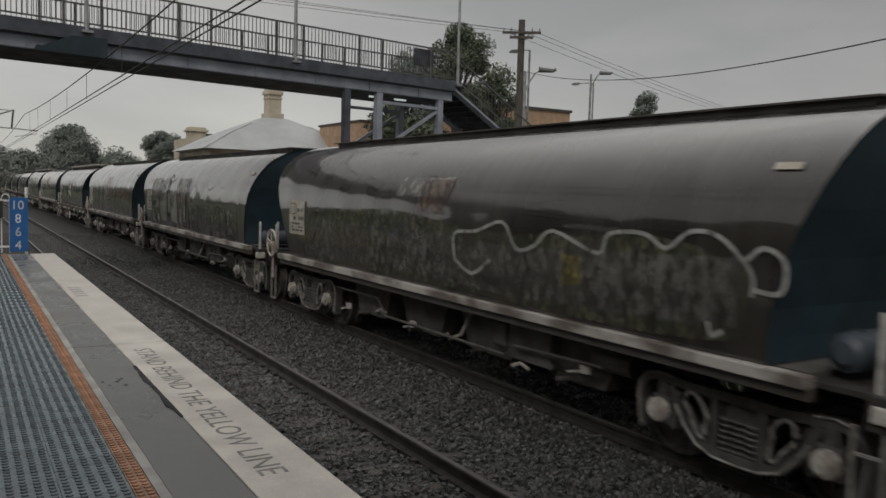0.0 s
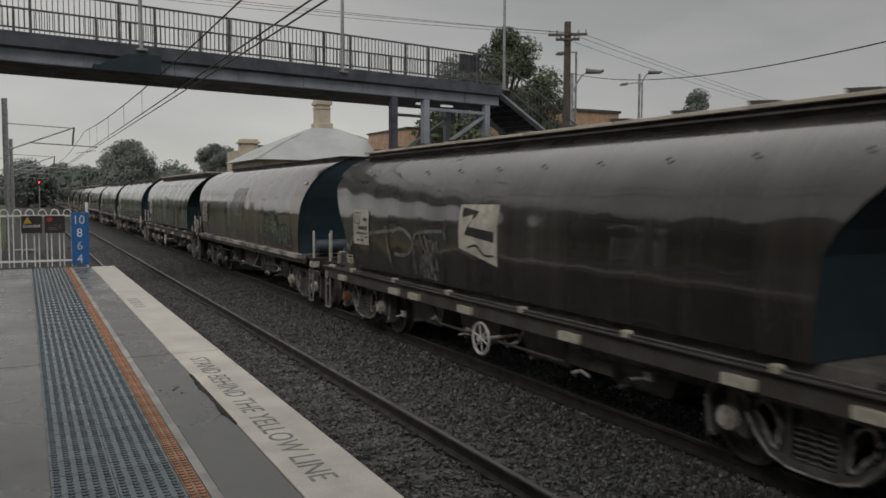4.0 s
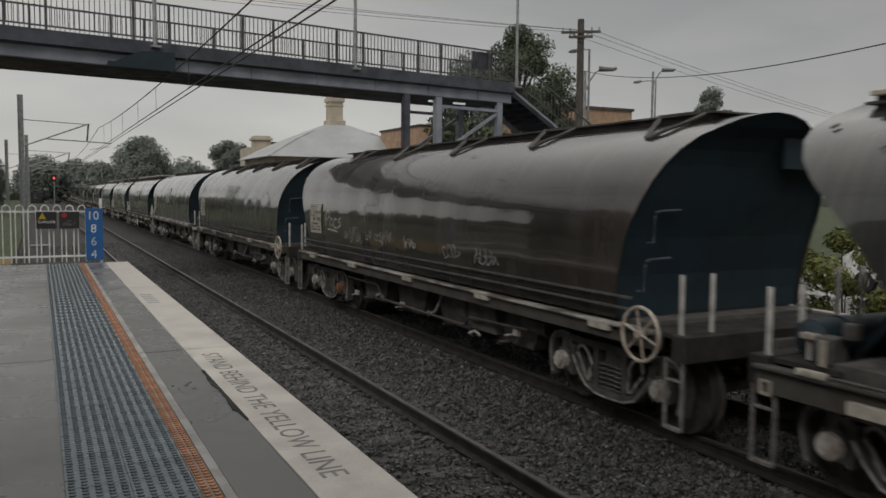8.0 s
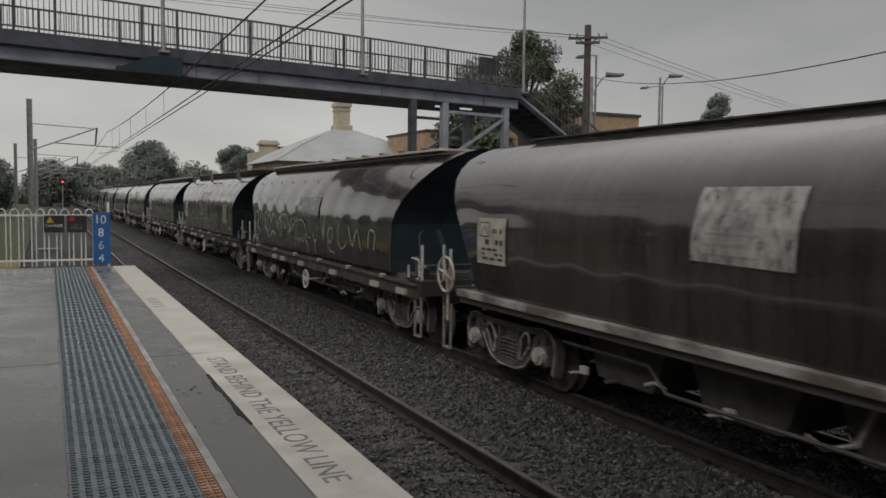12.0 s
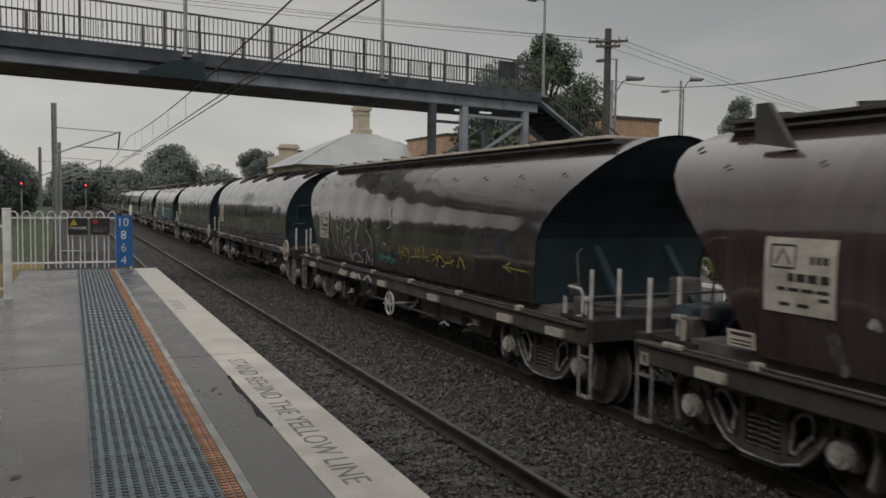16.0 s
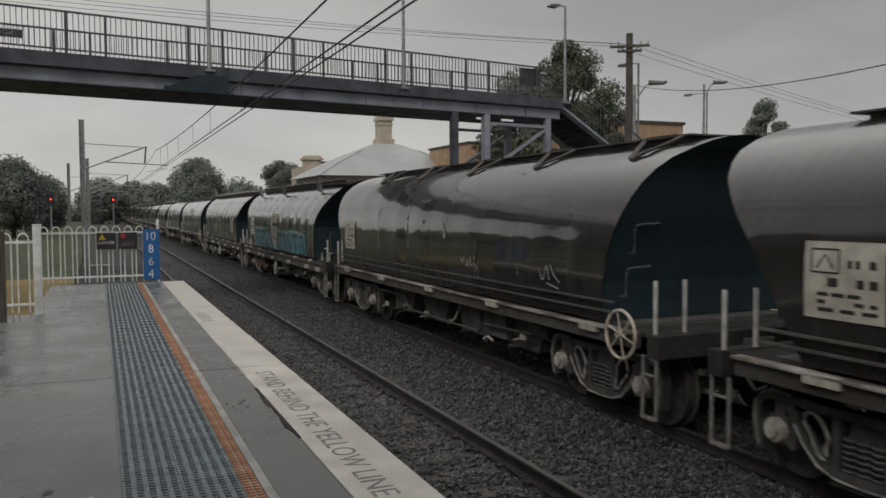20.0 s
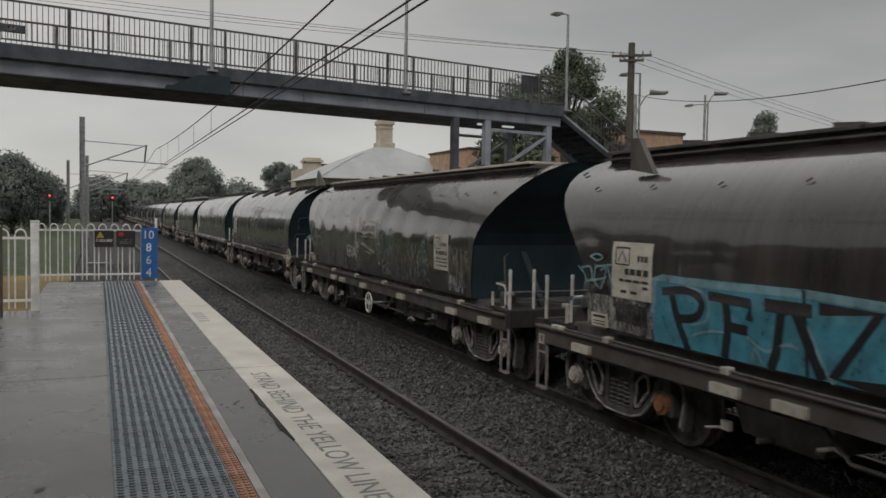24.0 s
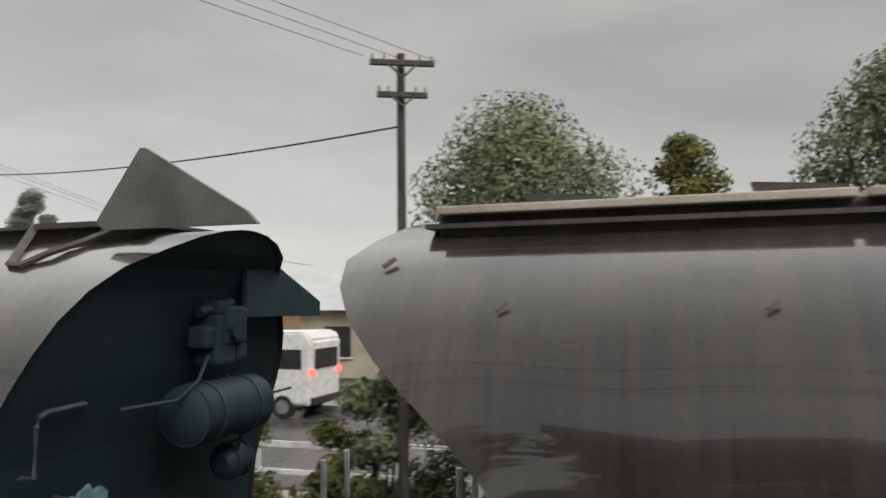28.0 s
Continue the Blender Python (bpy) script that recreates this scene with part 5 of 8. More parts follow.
strokes(T[1], GRAF["black"], 0.17, "thick black sprayed block strokes", [(4.72, 2.66), (4.58, 1.96), (4.62, 1.31)], [(4.65, 1.92), (3.94, 1.97)], [(4.14, 1.67), (3.34, 1.73)], [(4.03, 1.71), (3.83, 1.33)], [(3.57, 2.63), (3.41, 1.85), (3.31, 1.32)], [(2.4, 2.83), (2.28, 2.18), (2.2, 1.45)], [(2.3, 1.62), (1.76, 1.62)],
        [(1.12, 2.7), (0.92, 2.06), (0.73, 1.37)], [(0.28, 1.93), (0.25, 1.46), (-0.4, 1.41)], [(-0.08, 2.72), (-0.28, 2.03), (-0.43, 1.35)], [(-0.63, 1.8), (-1.15, 1.83), (-1.22, 1.31)], [(-0.7, 1.51), (-1.15, 1.49)],
        [(-1.42, 1.96), (-1.48, 1.28)], [(-1.48, 1.92), (-2.13, 1.85)], [(-1.67, 1.84), (-1.91, 1.63)], [(-2.54, 1.9), (-2.69, 1.28)], [(-3.1, 1.92), (-3.6, 1.9), (-3.66, 1.3)], [(-4.1, 1.9), (-4.2, 1.34), (-4.7, 1.32)], lift=0.013)
strokes(T[1], GRAF["black"], 0.08, "small black crossed scribble", [(1.85, 2.02), (1.57, 1.84)], [(1.76, 2.13), (1.49, 1.92)], [(1.64, 2.24), (1.39, 2.03)], [(1.74, 1.8), (1.36, 2.25)], curve=False, lift=0.015)
# wagon 2: orange crest over dark bubble letters
field(T[2], MOTTLE["rust"], "orange-brown flame-like sprayed crest", [(0.1, 2.05, 1.9), (-0.74, 2.15, 1.9), (-1.3, 2.0, 1.85), (-1.9, 2.17, 1.9), (-3.2, 2.08, 1.9), (-3.6, 2.17, 1.9), (-4.6, 2.17, 1.85), (-5.1, 1.95, 1.8), (-5.8, 1.66, 1.5)], n=40)
strokes(T[2], GRAF["orange"], 0.035, "orange upper rim of a piece", [(0.07, 2.01), (-0.74, 2.15), (-1.33, 2.01), (-1.88, 2.16), (-2.53, 2.1), (-3.24, 2.08), (-3.57, 2.16), (-4.09, 2.07), (-4.57, 2.17), (-4.85, 2.01), (-5.11, 1.94), (-5.61, 1.89), (-5.81, 1.66)])
field(T[2], MOTTLE["grey"], "mottled grey sprayed fill", [(0.4, 1.9, 1.3), (-5.5, 1.85, 1.3)])
strokes(T[2], GRAF["grey"], 0.05, "grey outlines of rounded letters", [(-1.13, 1.51), (-1.4, 1.8), (-1.88, 1.89), (-2.01, 1.47)], [(-2.01, 1.47), (-2.39, 1.85), (-3.0, 1.93), (-3.23, 1.46)], [(-3.29, 1.37), (-3.56, 1.86), (-4.18, 1.94), (-4.47, 1.78), (-4.53, 1.39)], [(-4.62, 1.4), (-4.84, 1.84), (-5.37, 1.87), (-5.49, 1.4)], [(0.2, 1.4), (0.0, 1.8), (-0.5, 1.88), (-0.9, 1.5)], lift=0.012)
field(T[2], MOTTLE["white"], "faded pale panel", [(0.94, 2.82, 2.02), (-0.3, 2.82, 2.02)], n=6)
scrawl(T[2], 0.6, 4.4, 1.62, 0.45, MOTTLE["grey"], 22, 0.07, 0.5)
# wagon 3: white board with a dark angular mark
field(T[3], PLATE, "dirty white board", [(0.62, 2.47, 1.84), (-0.45, 2.48, 1.64)], n=6)
strokes(T[3], INK, 0.13, "dark angular mark on the board", [(0.48, 2.36), (0.12, 2.36), (0.4, 2.1), (-0.32, 2.04)], curve=False, lift=0.012)
strokes(T[3], INK, 0.03, "dark curled mark on the board", [(0.35, 1.86), (0.1, 1.9), (-0.1, 1.78), (-0.35, 1.78)], lift=0.012)
strokes(T[3], GRAF["grey"], 0.06, "grey loops of faded letters", [(5.1, 1.55), (4.7, 1.9), (4.3, 1.95)], [(4.6, 1.85), (3.2, 1.98), (2.9, 2.0)], [(3.3, 2.05), (3.2, 1.6)], [(3.0, 1.98), (2.6, 2.04), (2.2, 1.85), (2.4, 1.62), (2.9, 1.6)], [(2.15, 1.9), (2.0, 2.0), (1.1, 2.06)], [(1.95, 2.0), (1.5, 1.4)], [(1.75, 1.95), (1.4, 1.3)], [(3.2, 1.7), (3.1, 1.45)], [(1.1, 2.06), (1.05, 1.95)])
field(T[3], MOTTLE["grey"], "mottled grey scuffed area", [(2.2, 1.9, 1.3), (1.3, 1.9, 1.28)], n=6)
# wagon 4: faded square with a pale emblem, dull green letters low down
field(T[4], PATCH_GREY, "faded grey square", [(1.0, 2.8, 1.97), (-0.36, 2.8, 1.97)], n=8)
strokes(T[4], GRAF["pale"], 0.1, "pale crescent mark on the square", [(0.34, 2.66), (0.55, 2.53), (0.4, 2.38), (0.0, 2.36)], [(0.0, 2.33), (0.15, 2.12), (-0.05, 2.09)], lift=0.012)
field(T[4], MOTTLE["sea"], "dull green sprayed letters", [(-2.7, 2.0, 1.5), (-3.2, 1.95, 1.45), (-3.6, 2.15, 1.45), (-4.0, 1.85, 1.4), (-5.2, 1.8, 1.35)])
strokes(T[4], GRAF["black"], 0.04, "dark outline of worn letters", [(-2.72, 2.06), (-2.97, 2.11), (-3.22, 1.97), (-3.35, 2.13), (-3.57, 2.17), (-3.76, 1.99)], [(-3.79, 2.0), (-3.93, 2.06), (-4.0, 1.87), (-3.77, 1.8)], [(-4.0, 1.76), (-4.32, 1.86), (-4.62, 1.86)], [(-2.76, 2.01), (-2.68, 1.45)], lift=0.012)
strokes(T[4], GRAF["pale"], 0.12, "pale paint splashes", [(-2.4, 1.8), (-2.46, 1.7), (-2.5, 1.64)], [(-4.7, 1.7), (-4.76, 1.6), (-4.72, 1.46)], [(-1.4, 1.75), (-1.44, 1.7)], [(3.6, 1.9), (3.5, 1.75), (3.46, 1.65)], [(2.1, 1.8), (2.0, 1.7)], lift=0.01)
# wagon 5
side_letters(T[5], "GATOR.", 2.85, 1.62, 0.36, GRAF["silver"], 0.15, 0.85, stroke=0.045)
field(T[5], PATCH_GREY, "grey repainted square", [(0.72, 2.5, 1.38), (-0.4, 2.5, 1.36)], n=6)
field(T[5], PATCH_DARK, "dark grey repainted square", [(-1.3, 2.0, 1.32), (-2.3, 2.0, 1.32)], n=6)
field(T[5], PATCH_BROWN, "soft brown repainted shape", [(-2.5, 2.05, 1.33), (-2.7, 2.12, 1.32), (-3.1, 2.08, 1.3), (-3.3, 1.9, 1.3)], n=10)
field(T[5], MOTTLE["grey"], "pale smear beside the square", [(1.05, 2.1, 1.4), (0.85, 2.15, 1.38)], n=4)
field(T[5], MOTTLE["grey"], "pale smear beside the square", [(-0.25, 1.9, 1.4), (-0.42, 1.95, 1.38)], n=4)
# wagon 6: small tags in a row
strokes(T[6], GRAF["white"], 0.034, "white sprayed tag", [(4.29, 1.88), (4.26, 2.15), (4.1, 2.2), (4.04, 2.09), (4.23, 2.0)], [(3.92, 2.04), (4.02, 1.95), (3.92, 1.87), (3.81, 1.96), (3.9, 2.04)], [(3.58, 2.02), (3.74, 2.03), (3.76, 1.86), (3.55, 1.85)], [(3.34, 2.06), (3.48, 2.0), (3.33, 1.94), (3.5, 1.85)], [(4.16, 1.8), (3.85, 1.79), (3.55, 1.77)])
strokes(T[6], GRAF["pale"], 0.035, "pale outline of a removed board", [(1.96, 2.05), (2.01, 2.36), (1.56, 2.36), (1.6, 2.62), (1.2, 2.64)], [(1.48, 2.62), (1.45, 2.38)], [(0.86, 2.64), (0.73, 2.15)], curve=False)
for i, (a, b, c, z0) in enumerate(((3.0, 3.15, 0.12, 1.73), (2.42, 2.78, 0.3, 1.76), (2.2, 2.4, 0.2, 1.71), (1.65, 1.9, 0.16, 1.78), (1.24, 1.46, 0.14, 1.75), (0.95, 1.2, 0.26, 1.77), (0.74, 0.9, 0.18, 1.8), (-0.3, 0.1, 0.2, 1.75), (-1.9, -1.4, 0.22, 1.7), (-2.9, -2.4, 0.22, 1.7))):
    scrawl(T[6], a, b, z0, c, GRAF["silver"], 62 + i, 0.03, 0.17)
# wagon 8
field(T[8], PATCH_GREY, "grey ground of the square board", [(1.12, 2.74, 2.03), (-0.1, 2.74, 2.01)], 0.003, 6)
field(T[8], MOTTLE["head"], "pale square board", [(1.12, 2.74, 2.03), (-0.1, 2.74, 2.01)], n=6)
strokes(T[8], MOTTLE["white"], 0.03, "faint lettering on the board", [(0.95, 2.3), (0.3, 2.3)], [(0.95, 2.2), (0.4, 2.2)], [(0.95, 2.1), (0.3, 2.1)], curve=False, lift=0.012)
strokes(T[8], GRAF["pale"], 0.03, "silver scribbled tag", [(-4.12, 1.72), (-4.25, 1.98), (-4.3, 1.7), (-4.42, 1.96), (-4.5, 1.72), (-4.64, 2.0), (-4.66, 1.74), (-4.82, 1.98), (-5.0, 1.8)], [(-4.15, 1.86), (-4.4, 1.84), (-4.7, 1.9), (-4.95, 1.88)], [(-4.3, 1.62), (-4.55, 1.52), (-4.8, 1.6), (-4.5, 1.66)], [(-4.2, 1.78), (-4.5, 1.62), (-4.85, 1.72)])
# wagon 7
strokes(T[7], GRAF["pale"], 0.035, "pale scribble high on the side", [(5.72, 2.5), (5.7, 2.85), (5.6, 2.65), (5.5, 2.82)], [(5.55, 2.72), (5.4, 2.5), (5.32, 2.76), (5.25, 2.6), (5.1, 2.5)], [(5.6, 2.55), (5.3, 2.58)])
# wagon 9: long white outlined throw-up
strokes(T[9], GRAF["white"], 0.05, "white sprayed outlines of rounded letters", [(5.28, 1.82), (5.24, 2.09), (4.93, 2.15), (4.74, 1.98), (4.94, 1.75), (4.66, 1.6)], [(4.64, 1.94), (4.42, 2.17), (4.28, 1.88)],
        [(3.97, 1.65), (4.01, 2.1), (3.79, 2.14), (3.6, 2.04), (3.44, 2.13), (3.28, 1.9), (3.13, 2.14), (2.98, 2.04)], [(4.02, 1.73), (3.77, 1.63), (3.7, 1.47)], [(3.45, 1.49), (3.21, 1.64), (2.92, 1.55)], lift=0.012)
strokes(T[9], GRAF["white"], 0.05, "white sprayed pointed letters", [(2.84, 2.12), (2.63, 1.76), (2.42, 2.07), (2.23, 1.79)], [(2.42, 1.99), (2.1, 2.12), (1.8, 2.1), (1.79, 1.76)], [(2.17, 2.08), (2.16, 1.73)], [(1.98, 2.09), (1.94, 1.75)], [(1.68, 2.14), (1.45, 1.69)], [(1.26, 2.13), (1.39, 1.73)], lift=0.012)
strokes(T[9], GRAF["silver"], 0.045, "silver sprayed loops", [(1.56, 1.68), (1.34, 1.73), (1.02, 1.92), (0.68, 2.04)], [(1.18, 2.07), (0.72, 2.01), (0.35, 2.03), (0.09, 1.94), (-0.12, 1.64), (-0.35, 1.63)], [(0.68, 1.98), (0.87, 1.71), (0.94, 1.55), (0.68, 1.55), (0.54, 1.47)],
        [(0.55, 1.62), (0.59, 1.47), (0.35, 1.59), (0.27, 1.48), (0.13, 1.67), (-0.07, 1.52)], [(0.09, 1.56), (-0.15, 1.42), (-0.19, 1.3)], lift=0.012)
strokes(T[9], GRAF["silver"], 0.05, "silver sprayed hooks and rings", [(-0.61, 1.75), (-0.65, 1.6), (-0.79, 1.57), (-0.89, 1.68), (-0.96, 1.9)], [(-0.72, 1.55), (-0.71, 1.28)], [(-1.28, 1.93), (-1.37, 1.74), (-1.4, 1.67)], [(-1.56, 2.19), (-1.45, 1.95), (-1.37, 1.64)],
        [(-1.8, 1.61), (-1.71, 1.74), (-1.82, 1.89), (-2.0, 1.91), (-2.05, 1.78), (-1.93, 1.63), (-1.8, 1.59)], [(-1.69, 1.59), (-1.8, 1.42), (-2.1, 1.39)], [(-2.5, 2.1), (-2.4, 1.7), (-2.6, 1.5), (-2.9, 1.6)], [(-3.1, 2.0), (-3.3, 1.6), (-3.6, 1.95), (-3.8, 1.55)], [(-4.2, 1.6), (-4.3, 1.95), (-4.6, 1.9), (-4.5, 1.6)], lift=0.012)
strokes(T[9], GRAF["yellow"], 0.045, "small yellow tag", [(2.49, 1.72), (2.29, 1.75), (2.36, 1.64), (2.19, 1.65), (2.3, 1.57), (2.5, 1.57)], lift=0.016)
field(T[9], MOTTLE["grey"], "mottled fill between the letters", [(5.2, 2.1, 1.5), (3.0, 2.1, 1.4), (0.5, 2.0, 1.35)])
field(T[9], PATCH_DARK, "dark repainted square", [(0.75, 2.58, 2.08), (-1.0, 2.6, 2.08)], 0.003, 8)
field(T[9], MOTTLE["white"], "pale scuffed strip", [(0.78, 2.56, 2.4), (-0.2, 2.4, 2.3)], n=8)
# wagon 10: pale square with scratches, white marks low on the side
field(T[10], MOTTLE["smear"], "peeling cream square", [(1.07, 2.72, 1.8), (-0.66, 2.74, 1.82)])
field(T[10], PATCH_GREY, "greyish ground of the peeling square", [(1.05, 2.7, 1.81), (-0.64, 2.72, 1.83)], 0.003, 8)
field(T[10], MOTTLE["black"], "dark flaked hole in the square", [(0.6, 2.34, 2.26), (0.2, 2.36, 2.18), (-0.5, 2.36, 2.1)], 0.01, 8)
field(T[10], MOTTLE["grey"], "dark flaked lower part of the square", [(0.3, 1.98, 1.82), (-0.6, 2.0, 1.83)], 0.01, 8)
strokes(T[10], MOTTLE["smear"], 0.022, "pale scratches across the square", [(0.86, 2.3), (0.45, 2.23), (-0.18, 2.11), (-0.6, 2.03)], [(0.85, 2.27), (0.51, 2.17), (-0.19, 2.05), (-0.6, 1.96)], curve=False, lift=0.016)
strokes(T[10], INK, 0.02, "dark scratches across the square", [(0.85, 2.285), (0.48, 2.2), (-0.18, 2.08), (-0.6, 2.0)], [(0.8, 2.24), (0.4, 2.12), (-0.1, 2.02)], curve=False, lift=0.014)
strokes(T[10], PATCH_DARK, 0.06, "dark run down the square", [(0.79, 2.71), (0.71, 2.32), (0.68, 1.8)], lift=0.012)
field(T[10], PLATE, "dirty white panel", [(-3.78, 2.27, 1.62), (-4.45, 2.28, 1.62)], n=6)
strokes(T[10], MOTTLE["black"], 0.06, "dark marks on the white panel", [(-3.9, 2.2), (-4.3, 2.2)], [(-3.88, 2.05), (-3.95, 1.9), (-4.15, 1.92)], [(-4.0, 1.75), (-4.3, 1.78)], curve=False, lift=0.012)
g = B()
for y, z, a, b in ((3.71, 1.69, 0.04, 0.05), (3.45, 1.71, 0.05, 0.06), (3.31, 1.93, 0.06, 0.05), (3.17, 1.77, 0.09, 0.04), (3.4, 1.55, 0.12, 0.05), (2.94, 1.58, 0.04, 0.07), (2.62, 1.6, 0.09, 0.04), (2.36, 1.62, 0.06, 0.06), (1.86, 1.65, 0.05, 0.08), (2.68, 1.85, 0.05, 0.03), (2.51, 1.89, 0.06, 0.03), (2.14, 1.75, 0.03, 0.03)):
    side_ribbon(g, smooth([(y + a, z - b * 0.3), (y + a * 0.3, z + b * 0.6), (y - a * 0.4, z + b * 0.3), (y - a, z - b * 0.5)]), 0.05, 0.012)
tagged(part("graffiti", g, GRAF["silver"], T[10], "white dabs of a sprayed tag"), kind="stuff")
strokes(T[10], MOTTLE["rust"], 0.1, "brown sprayed streaks", [(3.04, 1.82), (3.02, 1.47)], [(2.83, 1.84), (2.74, 1.45)], [(2.59, 1.75), (2.43, 1.45)], [(2.4, 1.66), (2.27, 1.33)], [(2.32, 1.85), (1.86, 1.48)])
strokes(T[10], MOTTLE["grey"], 0.12, "faded upright smear", [(4.09, 1.52), (4.0, 1.27)])
strokes(T[10], GRAF["silver"], 0.035, "silver sprayed letters", [(-0.26, 1.68), (-0.42, 1.66), (-0.29, 1.55)], [(-0.45, 1.73), (-0.59, 1.69), (-0.47, 1.57)], [(-0.75, 1.83), (-0.59, 1.67), (-0.66, 1.42), (-0.82, 1.37), (-0.9, 1.63), (-0.78, 1.8)], [(-0.92, 1.81), (-1.0, 1.33)], [(-1.12, 1.76), (-0.98, 1.6), (-1.24, 1.29)], [(-1.3, 1.67), (-1.33, 1.64)], [(-1.28, 1.52), (-1.31, 1.48)],
        [(-1.56, 1.85), (-1.44, 1.74), (-1.49, 1.63), (-1.65, 1.68), (-1.67, 1.81), (-1.56, 1.85)], [(-1.73, 1.47), (-1.8, 1.44), (-1.74, 1.38)])
strokes(T[10], GRAF["pale"], 0.04, "grey sprayed outlines of letters", [(-1.83, 1.73), (-1.93, 1.49), (-2.22, 1.27)], [(-2.04, 1.75), (-2.29, 1.5), (-2.36, 1.3)], [(-2.28, 1.87), (-2.37, 1.67), (-2.68, 1.29)], [(-2.53, 1.86), (-2.72, 1.83), (-2.65, 1.64)], [(-2.72, 2.03), (-2.87, 2.01), (-2.94, 1.85), (-3.02, 1.69), (-3.16, 1.6), (-3.22, 1.39)], [(-3.25, 2.02), (-3.44, 1.98)], [(-3.45, 1.77), (-3.63, 1.83), (-3.72, 1.75)], [(-3.32, 1.4), (-3.3, 1.27)], [(-3.7, 1.6), (-3.81, 1.54)], [(-3.0, 1.5), (-3.12, 1.44), (-3.2, 1.55)])
field(T[10], MOTTLE["rust"], "brown sprayed fill of the letters", [(-2.24, 1.8, 1.27), (-2.62, 1.84, 1.27)], n=4)
field(T[10], MOTTLE["rust"], "brown sprayed fill of the letters", [(-2.7, 2.0, 1.3), (-3.15, 1.97, 1.35)], n=4)
part("paint_patch", side_panel(B(), -5.15, -4.8, 1.4, 1.53, 0.006, 0.006, 2), PLATE, T[10], "small white plate")
# wagon 11: white scrawl, teal scribble, yellow tags, marks along the sill
strokes(T[11], GRAF["silver"], 0.03, "tall white sprayed scrawl", [(4.1, 2.08), (3.85, 2.15), (3.77, 1.8), (3.44, 1.4)], [(3.55, 2.23), (3.4, 1.99), (3.34, 1.58), (3.03, 1.32)], [(3.49, 1.98), (3.15, 1.96), (3.07, 2.17)], [(2.99, 2.21), (2.82, 2.02), (2.91, 1.77)], [(2.75, 2.18), (2.52, 2.23), (2.36, 2.04), (2.59, 1.91), (2.82, 1.98)],
        [(3.08, 1.68), (2.93, 1.45), (2.71, 1.35)], [(2.84, 1.62), (2.52, 1.8), (2.38, 1.66), (2.54, 1.45), (2.3, 1.28)])
strokes(T[11], GRAF["silver"], 0.034, "looping white sprayed scrawl", [(2.22, 2.05), (2.01, 2.22), (1.94, 1.99), (2.09, 1.68), (1.88, 1.63)], [(2.15, 2.2), (1.8, 2.07), (2.08, 1.87), (2.03, 1.54)], [(2.45, 1.61), (2.33, 1.36), (2.1, 1.46), (1.83, 1.41), (1.65, 1.3), (2.0, 1.27)], [(1.69, 1.53), (1.43, 1.56), (1.39, 1.35), (1.47, 1.28)], [(1.43, 1.6), (1.2, 1.34)],
        [(1.31, 2.3), (1.38, 2.02), (1.12, 1.83), (1.01, 1.57), (1.09, 1.28)], [(4.35, 1.63), (4.19, 1.4), (4.1, 1.28)])
strokes(T[11], GRAF["silver"], 0.03, "faint silver strokes", [(0.83, 1.85), (0.66, 1.9), (0.61, 1.81), (0.72, 1.7)], [(0.4, 1.76), (0.2, 1.74)], [(0.15, 2.46), (-0.04, 2.13), (0.15, 2.06)], [(0.9, 2.1), (0.75, 2.05)])
strokes(T[11], GRAF["teal"], 0.04, "teal scribble", [(0.62, 1.57), (0.47, 1.4), (0.36, 1.57), (0.27, 1.39), (0.11, 1.53), (-0.03, 1.4), (-0.22, 1.48), (-0.28, 1.4)], [(0.63, 1.44), (0.16, 1.5), (-0.26, 1.46)], [(0.57, 1.51), (0.31, 1.51), (-0.12, 1.38)])
strokes(T[11], GRAF["yellow"], 0.03, "yellow sprayed tag", [(-0.4, 1.62), (-0.65, 1.65)], [(-0.49, 1.75), (-0.52, 1.52)], [(-0.57, 1.53), (-0.75, 1.78)], [(-0.78, 1.72), (-0.9, 1.71), (-0.97, 1.58), (-0.89, 1.48)], [(-0.81, 1.58), (-0.69, 1.63)], [(-1.05, 1.59), (-1.19, 1.59)], [(-1.27, 1.75), (-1.28, 1.56)], [(-1.41, 1.76), (-1.44, 1.48)], [(-1.23, 1.61), (-1.54, 1.62), (-1.8, 1.63)], [(-1.61, 1.84), (-1.64, 1.58)])
strokes(T[11], GRAF["yellow"], 0.03, "yellow sprayed tag", [(-1.77, 1.56), (-1.86, 1.57)], [(-1.96, 1.7), (-2.16, 1.68), (-1.99, 1.56)], [(-2.22, 1.78), (-2.19, 1.56)], [(-2.16, 1.51), (-2.27, 1.67)], [(-2.27, 1.69), (-2.44, 1.64), (-2.51, 1.54), (-2.38, 1.51)], [(-2.54, 1.59), (-2.67, 1.59)], [(-2.74, 1.73), (-2.76, 1.56)], [(-2.69, 1.59), (-2.87, 1.66)], [(-3.0, 1.55), (-3.1, 1.72), (-3.25, 1.55)])
strokes(T[11], GRAF["yellow"], 0.03, "yellow sprayed arrow", [(-4.5, 1.68), (-5.2, 1.66)], [(-4.7, 1.75), (-4.5, 1.68), (-4.7, 1.62)], curve=False)
g = B()
for p in ([(3.36, 1.0), (3.08, 1.12), (2.93, 1.01)], [(2.93, 1.06), (2.79, 1.0), (2.6, 1.1)], [(2.39, 1.02), (2.22, 1.12), (2.04, 1.0), (1.88, 1.1), (1.77, 1.0)], [(1.57, 1.0), (1.29, 1.12), (1.07, 1.02)]):
    for (a, b), (c, d) in zip(p, p[1:]):
        bar(g, (-1.468, a, b - 0.09), (-1.468, c, d - 0.09), 0.016, 0.045)
